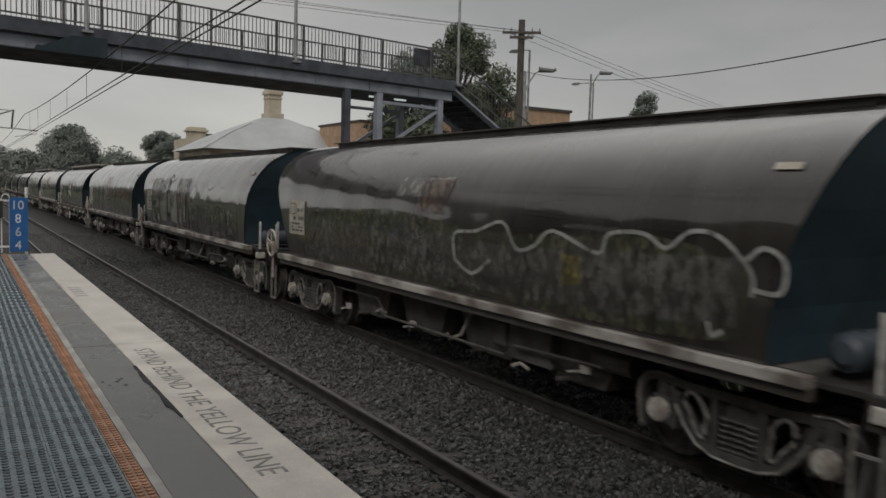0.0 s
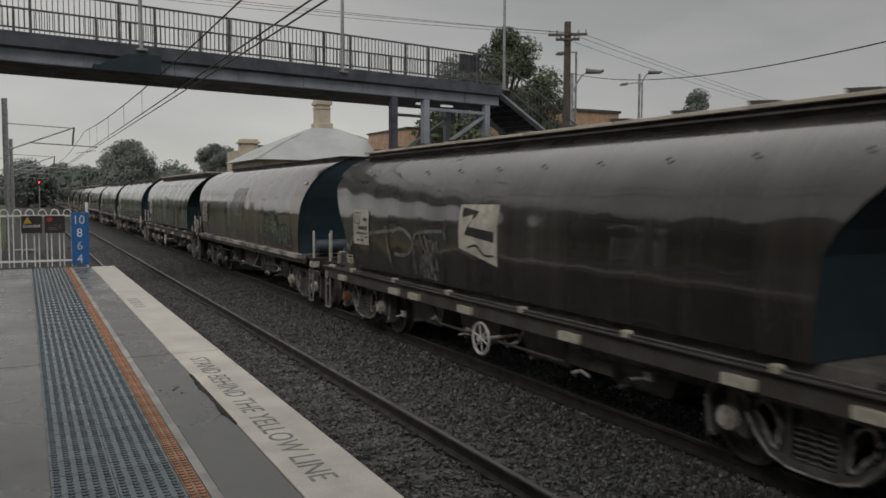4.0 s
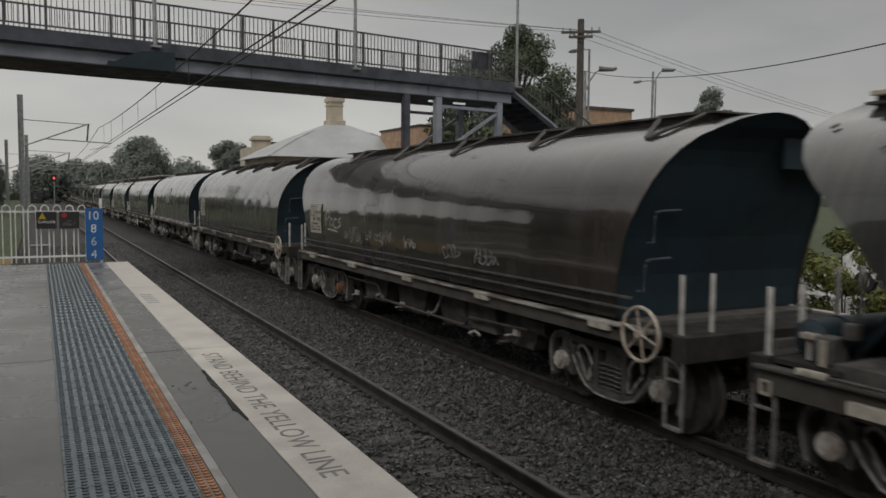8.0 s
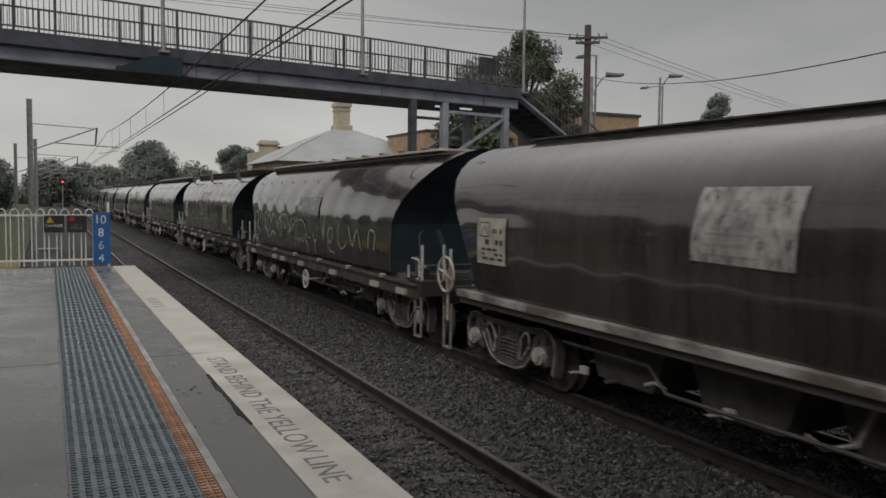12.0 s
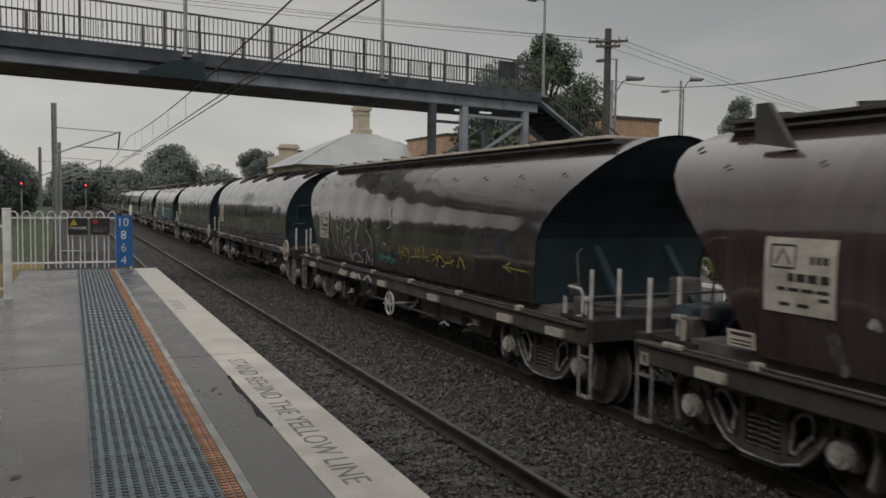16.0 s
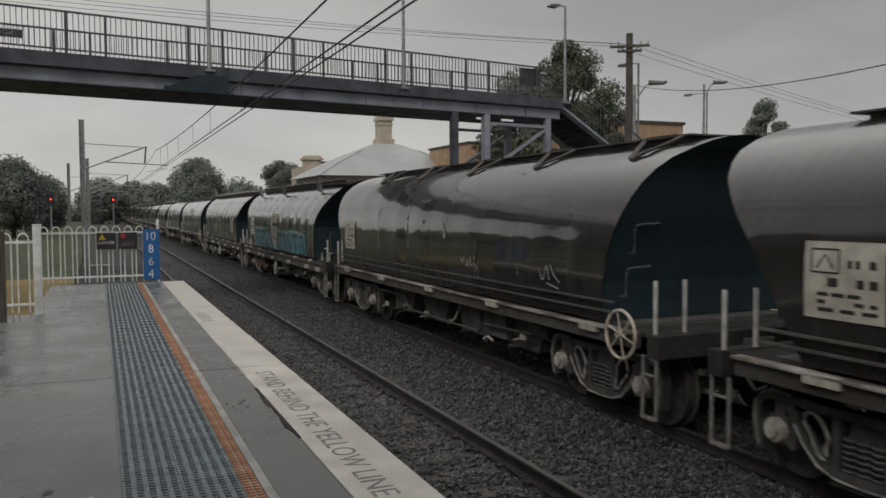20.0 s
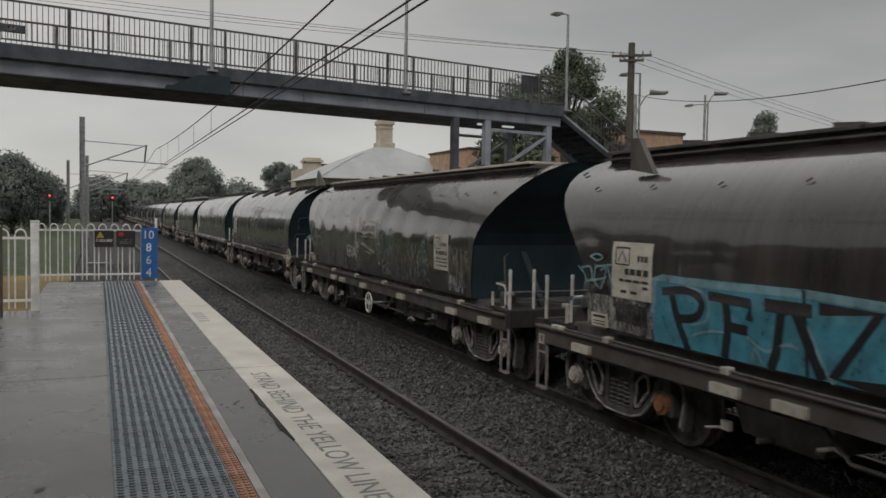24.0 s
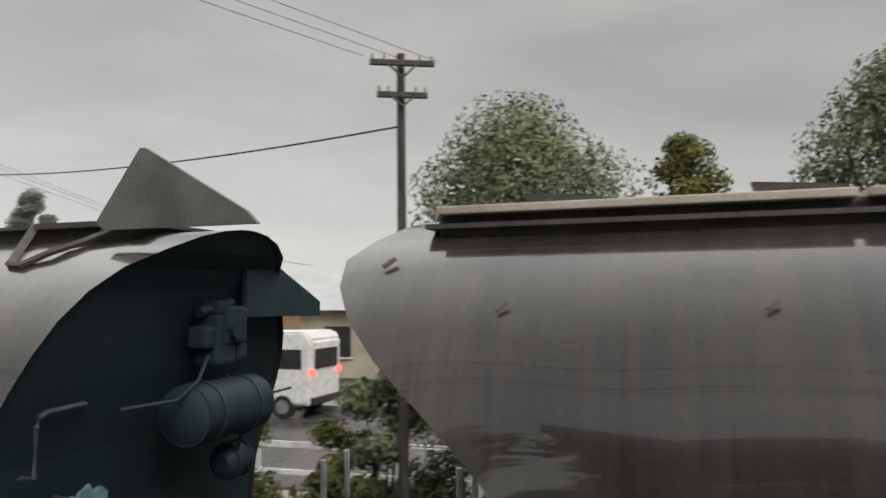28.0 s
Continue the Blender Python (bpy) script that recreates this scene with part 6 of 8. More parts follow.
tagged(part("graffiti", g, GRAF["white"], T[11], "white zigzag sprayed along the sill"), kind="stuff")
# wagon 12
strokes(T[12], MOTTLE["white"], 0.13, "pale upright of a removed panel", [(1.27, 2.77), (1.12, 2.3), (1.02, 1.9)], [(-0.45, 2.77), (-0.59, 2.4), (-0.59, 2.02)])
strokes(T[12], GRAF["pale"], 0.04, "pale outline of a removed panel", [(1.2, 2.77), (0.4, 2.79), (-0.43, 2.79)])
field(T[12], MOTTLE["grey"], "scuffed ground of the removed panel", [(1.1, 2.74, 2.0), (-0.5, 2.75, 2.05)])
strokes(T[12], GRAF["white"], 0.045, "white sprayed tag", [(0.66, 1.86), (0.62, 1.5)], [(0.76, 1.8), (0.56, 1.92), (0.42, 1.84), (0.6, 1.7), (0.44, 1.52)], [(0.36, 1.86), (0.3, 1.54)], [(0.26, 1.86), (0.14, 1.5), (-0.02, 1.86)], [(0.0, 1.88), (-0.06, 1.6), (-0.3, 1.62)], [(0.0, 1.86), (-0.28, 1.9)], [(-0.02, 1.74), (-0.24, 1.76)], [(-0.36, 1.9), (-0.42, 1.58)], [(-0.38, 1.9), (-0.62, 1.86), (-0.45, 1.74), (-0.7, 1.55)], [(-0.78, 1.97), (-0.98, 1.56)])
strokes(T[12], GRAF["silver"], 0.035, "silver sprayed tag", [(-1.2, 1.67), (-1.36, 1.69)], [(-1.28, 1.75), (-1.3, 1.6)], [(-1.56, 1.78), (-1.4, 1.66), (-1.6, 1.56)], [(-1.65, 1.56), (-1.66, 1.76), (-1.8, 1.72), (-1.7, 1.66), (-1.84, 1.54)], [(-1.98, 1.76), (-1.9, 1.66), (-2.02, 1.58), (-2.12, 1.62)], [(-1.92, 1.66), (-2.06, 1.68)], [(-2.1, 1.81), (-2.25, 1.8), (-2.13, 1.5)], [(-2.3, 1.66), (-2.36, 1.48), (-2.42, 1.62), (-2.5, 1.48)], [(-2.56, 1.84), (-2.75, 1.66), (-2.89, 1.5)], [(-2.0, 1.46), (-2.3, 1.42)])
field(T[12], MOTTLE["grey"], "tall faded spike", [(-1.75, 1.55, 1.5), (-1.98, 2.3, 1.55), (-2.05, 1.7, 1.5)], n=6)
field(T[12], MOTTLE["sea"], "dull green smear", [(-3.4, 1.8, 1.35), (-3.75, 2.2, 1.35)], n=6)
# wagon 13
field(T[13], MOTTLE["grey"], "tall faded spike", [(-1.95, 1.6, 1.4), (-2.05, 2.4, 1.4), (-2.2, 1.6, 1.4)], n=6)
strokes(T[13], GRAF["silver"], 0.03, "small silver tag", [(-1.47, 1.78), (-1.54, 1.73), (-1.61, 1.82)], [(-1.71, 1.77), (-1.78, 1.7), (-1.68, 1.69)], [(-1.85, 1.84), (-1.87, 1.69), (-1.97, 1.73)])
strokes(T[13], MOTTLE["white"], 0.08, "pale worn upright streaks", [(3.05, 2.6), (2.9, 2.2), (2.77, 1.73)], [(1.28, 2.68), (1.16, 2.2), (1.07, 1.92)], [(-0.72, 2.45), (-0.75, 2.14)])
strokes(T[13], MOTTLE["grey"], 0.09, "pale runs down the side", [(3.0, 2.48), (2.84, 1.73)], [(1.2, 2.46), (1.02, 1.91)], [(0.29, 2.4), (0.16, 1.88)], [(-0.64, 2.44), (-0.8, 2.14)], [(-1.74, 2.7), (-2.14, 1.59)], [(-3.21, 2.69), (-3.45, 1.68)], [(-4.77, 2.54), (-4.84, 1.78)])
strokes(T[13], GRAF["pale"], 0.045, "short white dash", [(0.7, 2.77), (0.3, 2.78)])
strokes(T[13], GRAF["silver"], 0.025, "small silver tag low on the side", [(-4.1, 1.78), (-4.2, 1.64), (-4.3, 1.84), (-4.36, 1.66)], [(-4.4, 1.86), (-4.5, 1.72), (-4.62, 1.64)], [(-4.3, 1.6), (-4.6, 1.55)])
# wagon 14: the blue piece with a pale shield between its halves
field(T[14], GRAF["blue"], "bright blue sprayed field", [(4.05, 1.96, 1.26), (3.9, 2.0, 1.26), (2.0, 2.02, 1.26), (1.16, 1.99, 1.26), (0.75, 1.68, 1.26), (0.16, 1.3, 1.26)], n=30)
field(T[14], GRAF["blue"], "bright blue sprayed field", [(0.06, 1.3, 1.26), (-0.34, 1.84, 1.26), (-0.4, 1.96, 1.26), (-2.5, 1.98, 1.26), (-4.4, 1.9, 1.26)], n=30)
strokes(T[14], GRAF["paleblue"], 0.085, "pale blue sprayed rim", [(4.05, 1.6), (4.03, 1.94), (3.89, 1.97), (3.07, 1.96), (1.94, 1.98), (1.16, 1.95), (0.75, 1.63), (0.2, 1.3)], [(0.02, 1.3), (-0.36, 1.84), (-0.42, 1.92), (-0.97, 1.92), (-1.6, 1.9), (-2.8, 1.95), (-4.4, 1.86)], curve=False, lift=0.009)
strokes(T[14], GRAF["paleblue"], 0.03, "pale blue inner outlines", [(3.5, 1.92), (3.2, 1.84), (3.2, 1.6), (3.45, 1.52)], [(3.4, 1.42), (3.18, 1.49), (2.97, 1.51)], [(2.65, 1.51), (2.5, 1.43), (2.38, 1.42), (2.18, 1.51), (2.05, 1.49)], [(2.6, 1.3), (2.56, 1.42), (2.48, 1.3)], [(1.95, 1.7), (1.8, 1.4), (1.7, 1.26)], [(0.9, 1.4), (0.5, 1.42), (0.25, 1.34)], [(-1.0, 1.3), (-1.3, 1.3), (-1.35, 1.55)], lift=0.012)
strokes(T[14], GRAF["black"], 0.1, "dark block letters on the blue field", [(3.86, 1.83), (3.47, 1.87), (3.28, 1.78), (3.32, 1.64), (3.47, 1.58), (3.66, 1.57)], [(3.74, 1.84), (3.64, 1.55), (3.5, 1.28)], curve=True, lift=0.011)
strokes(T[14], GRAF["black"], 0.11, "dark block letters on the blue field", [(3.14, 1.85), (2.62, 1.83), (2.63, 1.7)], [(2.94, 1.82), (2.9, 1.6), (2.95, 1.3)], [(2.92, 1.58), (2.68, 1.57)], [(2.4, 1.84), (1.95, 1.84)], [(2.24, 1.83), (2.3, 1.44), (2.36, 1.29)], [(2.1, 1.85), (1.97, 1.59), (1.82, 1.3)], [(1.8, 1.87), (1.26, 1.89), (1.69, 1.31), (1.23, 1.3)],
        [(-0.48, 1.62), (-0.48, 1.8), (-1.12, 1.77)], [(-0.8, 1.78), (-0.82, 1.47), (-0.84, 1.28)], [(-1.28, 1.77), (-1.6, 1.77)], [(-1.42, 1.75), (-1.42, 1.28)], [(-1.9, 1.3), (-1.95, 1.8), (-2.3, 1.32), (-2.35, 1.82)], [(-2.75, 1.8), (-3.3, 1.8)], [(-3.0, 1.8), (-3.02, 1.3)], [(-3.7, 1.3), (-3.7, 1.8), (-4.1, 1.8), (-4.1, 1.3)], curve=False, lift=0.013)
strokes(T[14], GRAF["black"], 0.035, "dark panel joints across the field", [(0.79, 1.63), (0.7, 1.28)], [(-0.4, 1.87), (-0.46, 1.28)], [(2.0, 2.0), (1.96, 1.28)], curve=False, lift=0.014)
g = B()
for z0, z1, a, b in ((1.95, 2.5, 0.77, -0.34), (1.8, 1.95, 0.73, -0.34), (1.65, 1.8, 0.68, -0.3), (1.5, 1.65, 0.52, -0.18), (1.38, 1.5, 0.36, -0.06), (1.28, 1.38, 0.22, 0.04)):
    side_panel(g, b, a, z0, z1, 0.008, 0.004, 3)
part("end_grab", tube(B(), [(-1.34, 5.9, 1.22), (-1.34, 5.9, 1.5), (-1.31, 5.89, 1.55), (-1.18, 5.88, 1.56)], 0.02, 7), HANDRAIL, T[14], "white bent grab rail")
part("paint_patch", g, PLATE, T[14], "peeling pale shield-shaped panel")
strokes(T[14], INK, 0.12, "dark worn emblem on the shield", [(0.35, 2.36), (0.16, 2.37), (0.45, 2.12), (-0.27, 2.13)], curve=False, lift=0.016)
strokes(T[14], MOTTLE["black"], 0.06, "dark flaked streaks on the shield", [(0.6, 2.05), (-0.27, 2.07)], [(0.55, 1.96), (-0.2, 1.94)], [(0.49, 1.88), (-0.2, 1.85)], [(0.4, 1.7), (-0.1, 1.62)], curve=False, lift=0.016)
field(T[14], MOTTLE["white"], "pale scuffed ground under the tag", [(5.35, 1.68, 1.3), (4.05, 1.68, 1.27)])
field(T[14], MOTTLE["grey"], "grey scuffed ground under the tag", [(5.35, 1.66, 1.35), (4.05, 1.66, 1.27)], 0.003)
field(T[14], MOTTLE["black"], "black painted-out block", [(4.75, 1.62, 1.4), (4.15, 1.62, 1.38)], 0.009, 5)
strokes(T[14], GRAF["paleblue"], 0.028, "pale sprayed tag with a ring above it", [(5.26, 2.13), (5.12, 2.17), (5.0, 2.13), (5.12, 2.09), (5.26, 2.13)], [(5.52, 1.99), (5.37, 1.88), (5.4, 1.71)], [(5.45, 1.98), (5.26, 2.0), (5.22, 1.86), (5.33, 1.82)], [(5.15, 2.03), (5.17, 1.83), (5.09, 1.77)], [(5.04, 1.97), (4.93, 2.01), (4.96, 1.88), (5.04, 1.75)], [(5.15, 2.01), (4.83, 2.05)], [(4.9, 2.02), (4.78, 1.77)], [(5.25, 1.83), (4.93, 1.89)], lift=0.014)
# wagon 15
field(T[15], MOTTLE["smear"], "peeling pale head of the board", [(1.12, 2.43, 2.2), (0.9, 2.43, 2.17), (0.68, 2.43, 2.05)], n=6)
field(T[15], PATCH_GREY, "grey ground of the board", [(1.12, 2.43, 2.2), (-0.66, 2.45, 2.05)], 0.003, 8)
lp = patch(T[15], -0.44, 0.62, 2.06, 2.4, MOTTLE["smear"], "dirty white lettered panel")
g = B()
for i in range(10):
    if i != 6:
        side_panel(g, 0.49 - i * 0.092, 0.56 - i * 0.092, 2.2, 2.33, 0.012, 0.002, 2)
for i in range(16):
    side_panel(g, 0.86 - i * 0.08, 0.92 - i * 0.08 + 0.03 * math.sin(i * 5), 2.09 + 0.02 * math.sin(i * 3), 2.15 + 0.03 * math.sin(i * 7), 0.012, 0.002, 2)
tagged(part("panel_marking", g, MOTTLE["black"], lp), kind="stuff")
field(T[15], MOTTLE["smear"], "pale peeling smear", [(1.1, 2.1, 1.56), (1.04, 2.16, 1.5), (0.97, 2.17, 1.55), (0.9, 2.02, 1.64), (0.76, 1.9, 1.72)], n=10)
field(T[15], MOTTLE["grey"], "grey ground under the smear", [(1.08, 2.15, 1.56), (0.95, 2.1, 1.56), (0.68, 1.98, 1.66)], 0.003, 6)
field(T[15], MOTTLE["sea"], "dull dark smear below the board", [(0.9, 1.66, 1.45), (0.66, 1.75, 1.45)], n=4)
field(T[15], MOTTLE["white"], "pale curved strip", [(-0.48, 2.42, 2.0), (-0.58, 2.42, 1.5), (-0.7, 2.3, 1.48)], n=8)
strokes(T[15], MOTTLE["black"], 0.03, "dark scratches across the smear", [(0.97, 1.99), (0.7, 1.93)], [(1.0, 1.88), (0.92, 1.86)], [(1.02, 1.78), (0.72, 1.74)], [(0.95, 1.7), (0.75, 1.68)], curve=False, lift=0.014)
strokes(T[15], GRAF["silver"], 0.016, "pale scratched lines", [(0.97, 2.02), (0.3, 1.9), (-0.36, 1.76)], [(0.96, 1.97), (0.3, 1.86), (-0.3, 1.72)], [(0.7, 1.92), (0.2, 1.84)], [(0.5, 1.9), (-0.1, 1.78)], [(0.0, 1.88), (-0.37, 1.8)], [(0.1, 1.85), (-0.35, 1.75)], [(0.3, 1.76), (-0.1, 1.7)], curve=False)
strokes(T[15], GRAF["pale"], 0.035, "pale worn line along the old board", [(1.48, 2.21), (1.11, 2.21)], [(1.73, 2.21), (1.65, 2.21)], [(2.4, 2.2), (2.0, 2.22)], [(2.86, 2.17), (2.65, 2.2)], curve=False)
field(T[15], MOTTLE["grey"], "faint grey square", [(2.6, 2.22, 2.04), (2.32, 2.22, 2.02)], n=4)
for a, b, z0, z1, m in ((-0.9, -1.9, 1.32, 2.0, "grey"), (-1.6, -2.3, 1.7, 2.25, "green"), (-2.1, -2.9, 1.3, 2.1, "grey"), (-4.3, -5.3, 1.4, 2.1, "grey"), (-4.4, -5.0, 1.3, 1.6, "white")):
    field(T[15], MOTTLE[m], "mottled worn patch low on the side", [(max(a, b), z1, z0), (min(a, b), z1 - 0.1, z0)], 0.002, 8)
data_panel(T[15], -4.1, 1.63, 2.26, 0.64)
strokes(T[15], GRAF["pale"], 0.045, "grey sprayed tag", [(4.82, 1.94), (5.05, 1.91), (5.18, 1.85), (4.99, 1.83), (4.94, 1.76), (5.05, 1.71)], [(4.77, 1.82), (4.86, 1.71), (4.78, 1.65), (4.66, 1.76), (4.74, 1.82)], [(4.93, 1.99), (4.6, 1.97), (4.22, 1.96)], [(4.57, 2.02), (4.6, 1.89)], [(4.47, 1.79), (4.46, 1.74)])
strokes(T[15], GRAF["pale"], 0.032, "grey looping sprayed tag", [(4.2, 1.74), (4.07, 1.97), (4.08, 1.63)], [(3.98, 1.86), (3.96, 1.7)], [(3.7, 1.36), (3.86, 1.39), (3.93, 1.58), (3.86, 1.75), (3.79, 1.78), (3.7, 1.41)], [(3.85, 1.56), (3.6, 1.62), (3.34, 1.64)], [(3.58, 1.95), (3.49, 1.56), (3.53, 1.35), (3.63, 1.4)],
        [(3.46, 1.9), (3.37, 1.92), (3.23, 1.68), (3.23, 1.46), (3.3, 1.3), (3.37, 1.45), (3.48, 1.79), (3.46, 1.9)], [(3.31, 2.14), (3.32, 1.97)], [(3.17, 1.41), (3.05, 1.5), (2.94, 1.59)])
strokes(T[15], GRAF["pale"], 0.035, "grey sprayed zigzag", [(2.75, 1.43), (2.65, 1.38), (2.44, 1.35), (2.58, 1.54), (2.63, 1.7)], [(2.27, 1.54), (2.34, 1.63), (2.43, 1.71), (2.42, 1.49), (2.35, 1.29), (2.22, 1.47), (2.16, 1.65), (2.08, 1.59)], [(2.16, 1.65), (2.15, 1.53), (2.18, 1.32)])
strokes(T[15], GRAF["white"], 0.03, "white sprayed date", [(1.63, 1.83), (1.71, 1.83), (1.76, 1.78), (1.69, 1.72), (1.61, 1.66), (1.65, 1.6), (1.72, 1.6), (1.74, 1.65), (1.67, 1.72), (1.62, 1.79), (1.64, 1.83)], [(1.49, 1.87), (1.52, 1.71), (1.56, 1.56)], [(1.21, 1.86), (1.26, 1.7), (1.3, 1.53)],
        [(1.32, 1.79), (1.44, 1.8), (1.46, 1.7), (1.39, 1.71), (1.34, 1.67), (1.35, 1.6), (1.45, 1.58)], [(1.18, 1.79), (1.18, 1.61)], [(1.11, 1.79), (1.14, 1.76), (1.1, 1.72), (1.09, 1.66), (1.14, 1.63)], lift=0.018)
field(T[15], MOTTLE["grey"], "grey smeared upright", [(2.08, 1.5, 1.26), (1.98, 1.72, 1.26), (1.83, 2.06, 1.26), (1.79, 1.8, 1.26)], n=6)
field(T[15], MOTTLE["grey"], "grey smeared upright", [(3.14, 1.45, 1.36), (2.97, 1.98, 1.36), (2.91, 1.7, 1.36)], n=6)
field(T[15], MOTTLE["grey"], "grey smear under the tag", [(4.22, 1.65, 1.45), (4.08, 1.6, 1.38), (4.0, 1.5, 1.42)], n=4)
field(T[15], MOTTLE["sea"], "dull green sprayed block", [(-0.72, 2.16, 1.72), (-1.05, 2.2, 1.72), (-1.35, 2.3, 1.9)], n=8)
strokes(T[15], MOTTLE["sea"], 0.08, "faded green loop", [(-1.0, 2.0), (-1.2, 2.28), (-1.5, 2.2), (-1.45, 1.95), (-1.15, 1.95)])
strokes(T[15], MOTTLE["sea"], 0.07, "faded teal sprayed peak", [(-3.0, 1.4), (-3.15, 1.75), (-3.25, 2.3), (-3.36, 1.9), (-3.5, 1.4)])
field(T[15], MOTTLE["sea"], "faded teal smear", [(-2.9, 1.8, 1.4), (-3.3, 2.2, 1.45), (-3.5, 1.7, 1.4)], n=8)
strokes(T[15], GRAF["pale"], 0.028, "scratchy silver lettering", [(-0.85, 1.6), (-0.9, 1.36), (-1.02, 1.36)], [(-0.86, 1.6), (-1.02, 1.6)], [(-0.88, 1.48), (-1.0, 1.48)], [(-1.1, 1.58), (-1.14, 1.36)], [(-1.22, 1.58), (-1.22, 1.36), (-1.36, 1.42), (-1.34, 1.56), (-1.22, 1.58)], [(-1.45, 1.6), (-1.5, 1.36)], [(-1.62, 1.62), (-1.66, 1.34)], [(-1.5, 1.48), (-1.64, 1.5)], [(-1.75, 1.36), (-1.78, 1.56), (-1.9, 1.5), (-1.8, 1.44), (-1.95, 1.34)], [(-2.05, 1.56), (-2.1, 1.34), (-2.25, 1.36), (-2.2, 1.56)])
for k, first in ((3, True), (6, False), (14, False)):
    for b in T[k].children:
        for c in b.children:
            if c.name.startswith("axle_cap") and b.location.y > 0 and (c.location.y > 0) == first:
                c.material_slots[0].link = "OBJECT"
                c.material_slots[0].material = CAP_RUST
                tagged(c, "rusty orange axle cap")
for k, y in ((10, -4.3), (10, 0.9), (10, 5.2), (14, 4.9), (14, 0.6), (14, -4.4)):
    roof_flap(T[k], y)
for k in (10, 14):
    for c in T[k].children_recursive:
        if c.name.split(".")[0] == "hatch_edge":
            c.material_slots[0].link = "OBJECT"
            c.material_slots[0].material = ROOFGEAR
put("air_reservoir", "tank", lambda: tank(0.2, -0.32, 0.56, -6.1, 1.98), END_DARK, T[16], "dark air reservoir with straps", (0.06, 0, 0.3), smooth=True)
put("small_reservoir", "tanks", lambda: tank(0.12, 0.3, 0.62, -5.98, 1.56), END_DARK, T[16], "", (0.06, 0, 0.3), smooth=True)
put("brake_valve", "valve", lambda: valve(-1), END_DARK, T[16], "dark brake valve cluster", (0.06, 0, 0.3))
put("brake_pipe", "epipe", lambda: tube(tube(tube(B(), [(-0.05, -6.12, 2.35), (-0.2, -6.15, 2.2), (-0.42, -6.15, 2.1), (-0.75, -6.0, 2.08)], 0.014, 6), [(0.2, -6.1, 2.2), (0.35, -6.12, 1.75), (0.4, -6.05, 1.6)], 0.014, 6), [(0.56, -6.1, 2.0), (1.2, -6.05, 2.0)], 0.01, 6), END_DARK, T[16], "", (0.06, 0, 0.3))
roof_flap(T[16], -6.1, True)
g = B()
for x, z, q in ((-0.82, 1.8, 0.07), (-0.72, 1.86, 0.08), (-0.62, 1.82, 0.07), (-0.68, 1.72, 0.06), (-0.78, 1.7, 0.06)):
    prism(g, [(x + q * (1 + 0.4 * math.sin(3 * a + x * 40)) * math.cos(a), z + q * (1 + 0.4 * math.cos(2 * a + z * 30)) * math.sin(a)) for a in np.linspace(0, 5.7, 12)], "y", -5.79, -5.765)
tagged(part("graffiti", g, GRAF["paleblue"], T[16], "pale blue splash on the end sheet"), kind="stuff")


# ---- footbridge over the tracks, slightly skewed ----
SKEW = radians(9.6)
bridge = thing("footbridge", "grey steel girder footbridge over the tracks with dark balustrade", "footbridge", at=(0, 23.0, 0))
bridge.rotation_euler = (0, 0, SKEW)
L0, L1, BW = -16.0, 13.9, 2.3
for s, y in (("near", 0.0), ("far", BW)):
    g = part("girder", box(B(), L0, L1, y - 0.012, y + 0.012, 4.87, 5.2), STEEL_PAINT, bridge, "grey painted plate girder")
    part("flange", box(B(), L0, L1, y - 0.07, y + 0.07, 4.845, 4.875, 0.005), DECK, g, "dark lower flange")
    part("flange", box(B(), L0, L1, y - 0.1, y + 0.1, 5.185, 5.215), DECK, g)
    for i in range(14):
        part("stiffener", box(B(), L0 + 1 + i * 2.1, L0 + 1.012 + i * 2.1, y - 0.05, y + 0.05, 4.876, 5.185), STEEL_PAINT, g)
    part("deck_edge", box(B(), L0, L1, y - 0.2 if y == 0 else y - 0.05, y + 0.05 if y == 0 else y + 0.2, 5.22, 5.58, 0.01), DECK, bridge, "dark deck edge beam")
    bal = part("balustrade", box(box(B(), L0, L1, y - 0.025, y + 0.025, 6.62, 6.67, 0.008), L0, L1, y - 0.02, y + 0.02, 5.68, 5.72), BALUST, bridge, "dark steel balustrade rails")
    for i in range(int((L1 + 6.5) / 0.128)):
        x = -6.5 + i * 0.128
        ob = new("baluster", once("bbar", lambda: box(B(), -0.009, 0.009, -0.009, 0.009, 5.7, 6.64), BALUST))
        ob.parent, ob.location = bal, (x, y, 0)
    for i in range(-3, 5):
        for x in (0.61 + 3.06 * i, 1.55 + 3.06 * i):
            if x < 13.7:
                ob = new("baluster_post", once("bpost", lambda: box(B(), -0.03, 0.03, -0.03, 0.03, 5.56, 6.64), BALUST))
                ob.parent, ob.location = bal, (x, y, 0)
part("deck", box(B(), L0, L1, 0.05, BW - 0.05, 5.2, 5.5), DECK, bridge, "dark deck slab")
part("splice_cover", prism(B(), [(-0.15, 4.83), (1.63, 4.83), (1.63, 5.34), (0.74, 5.3), (0.05, 4.96), (-0.1, 4.96)], "y", -0.24, -0.205), END_DARK, bridge, "dark protective screen at the wires")
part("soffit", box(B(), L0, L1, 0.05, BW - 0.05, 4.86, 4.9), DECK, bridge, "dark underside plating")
for x in (9.3, 10.6, 13.3):
    for y in ((0.0, BW) if x > 11 else (0.0,)):
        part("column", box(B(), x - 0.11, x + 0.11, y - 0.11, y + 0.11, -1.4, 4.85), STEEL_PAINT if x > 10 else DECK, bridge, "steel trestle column")
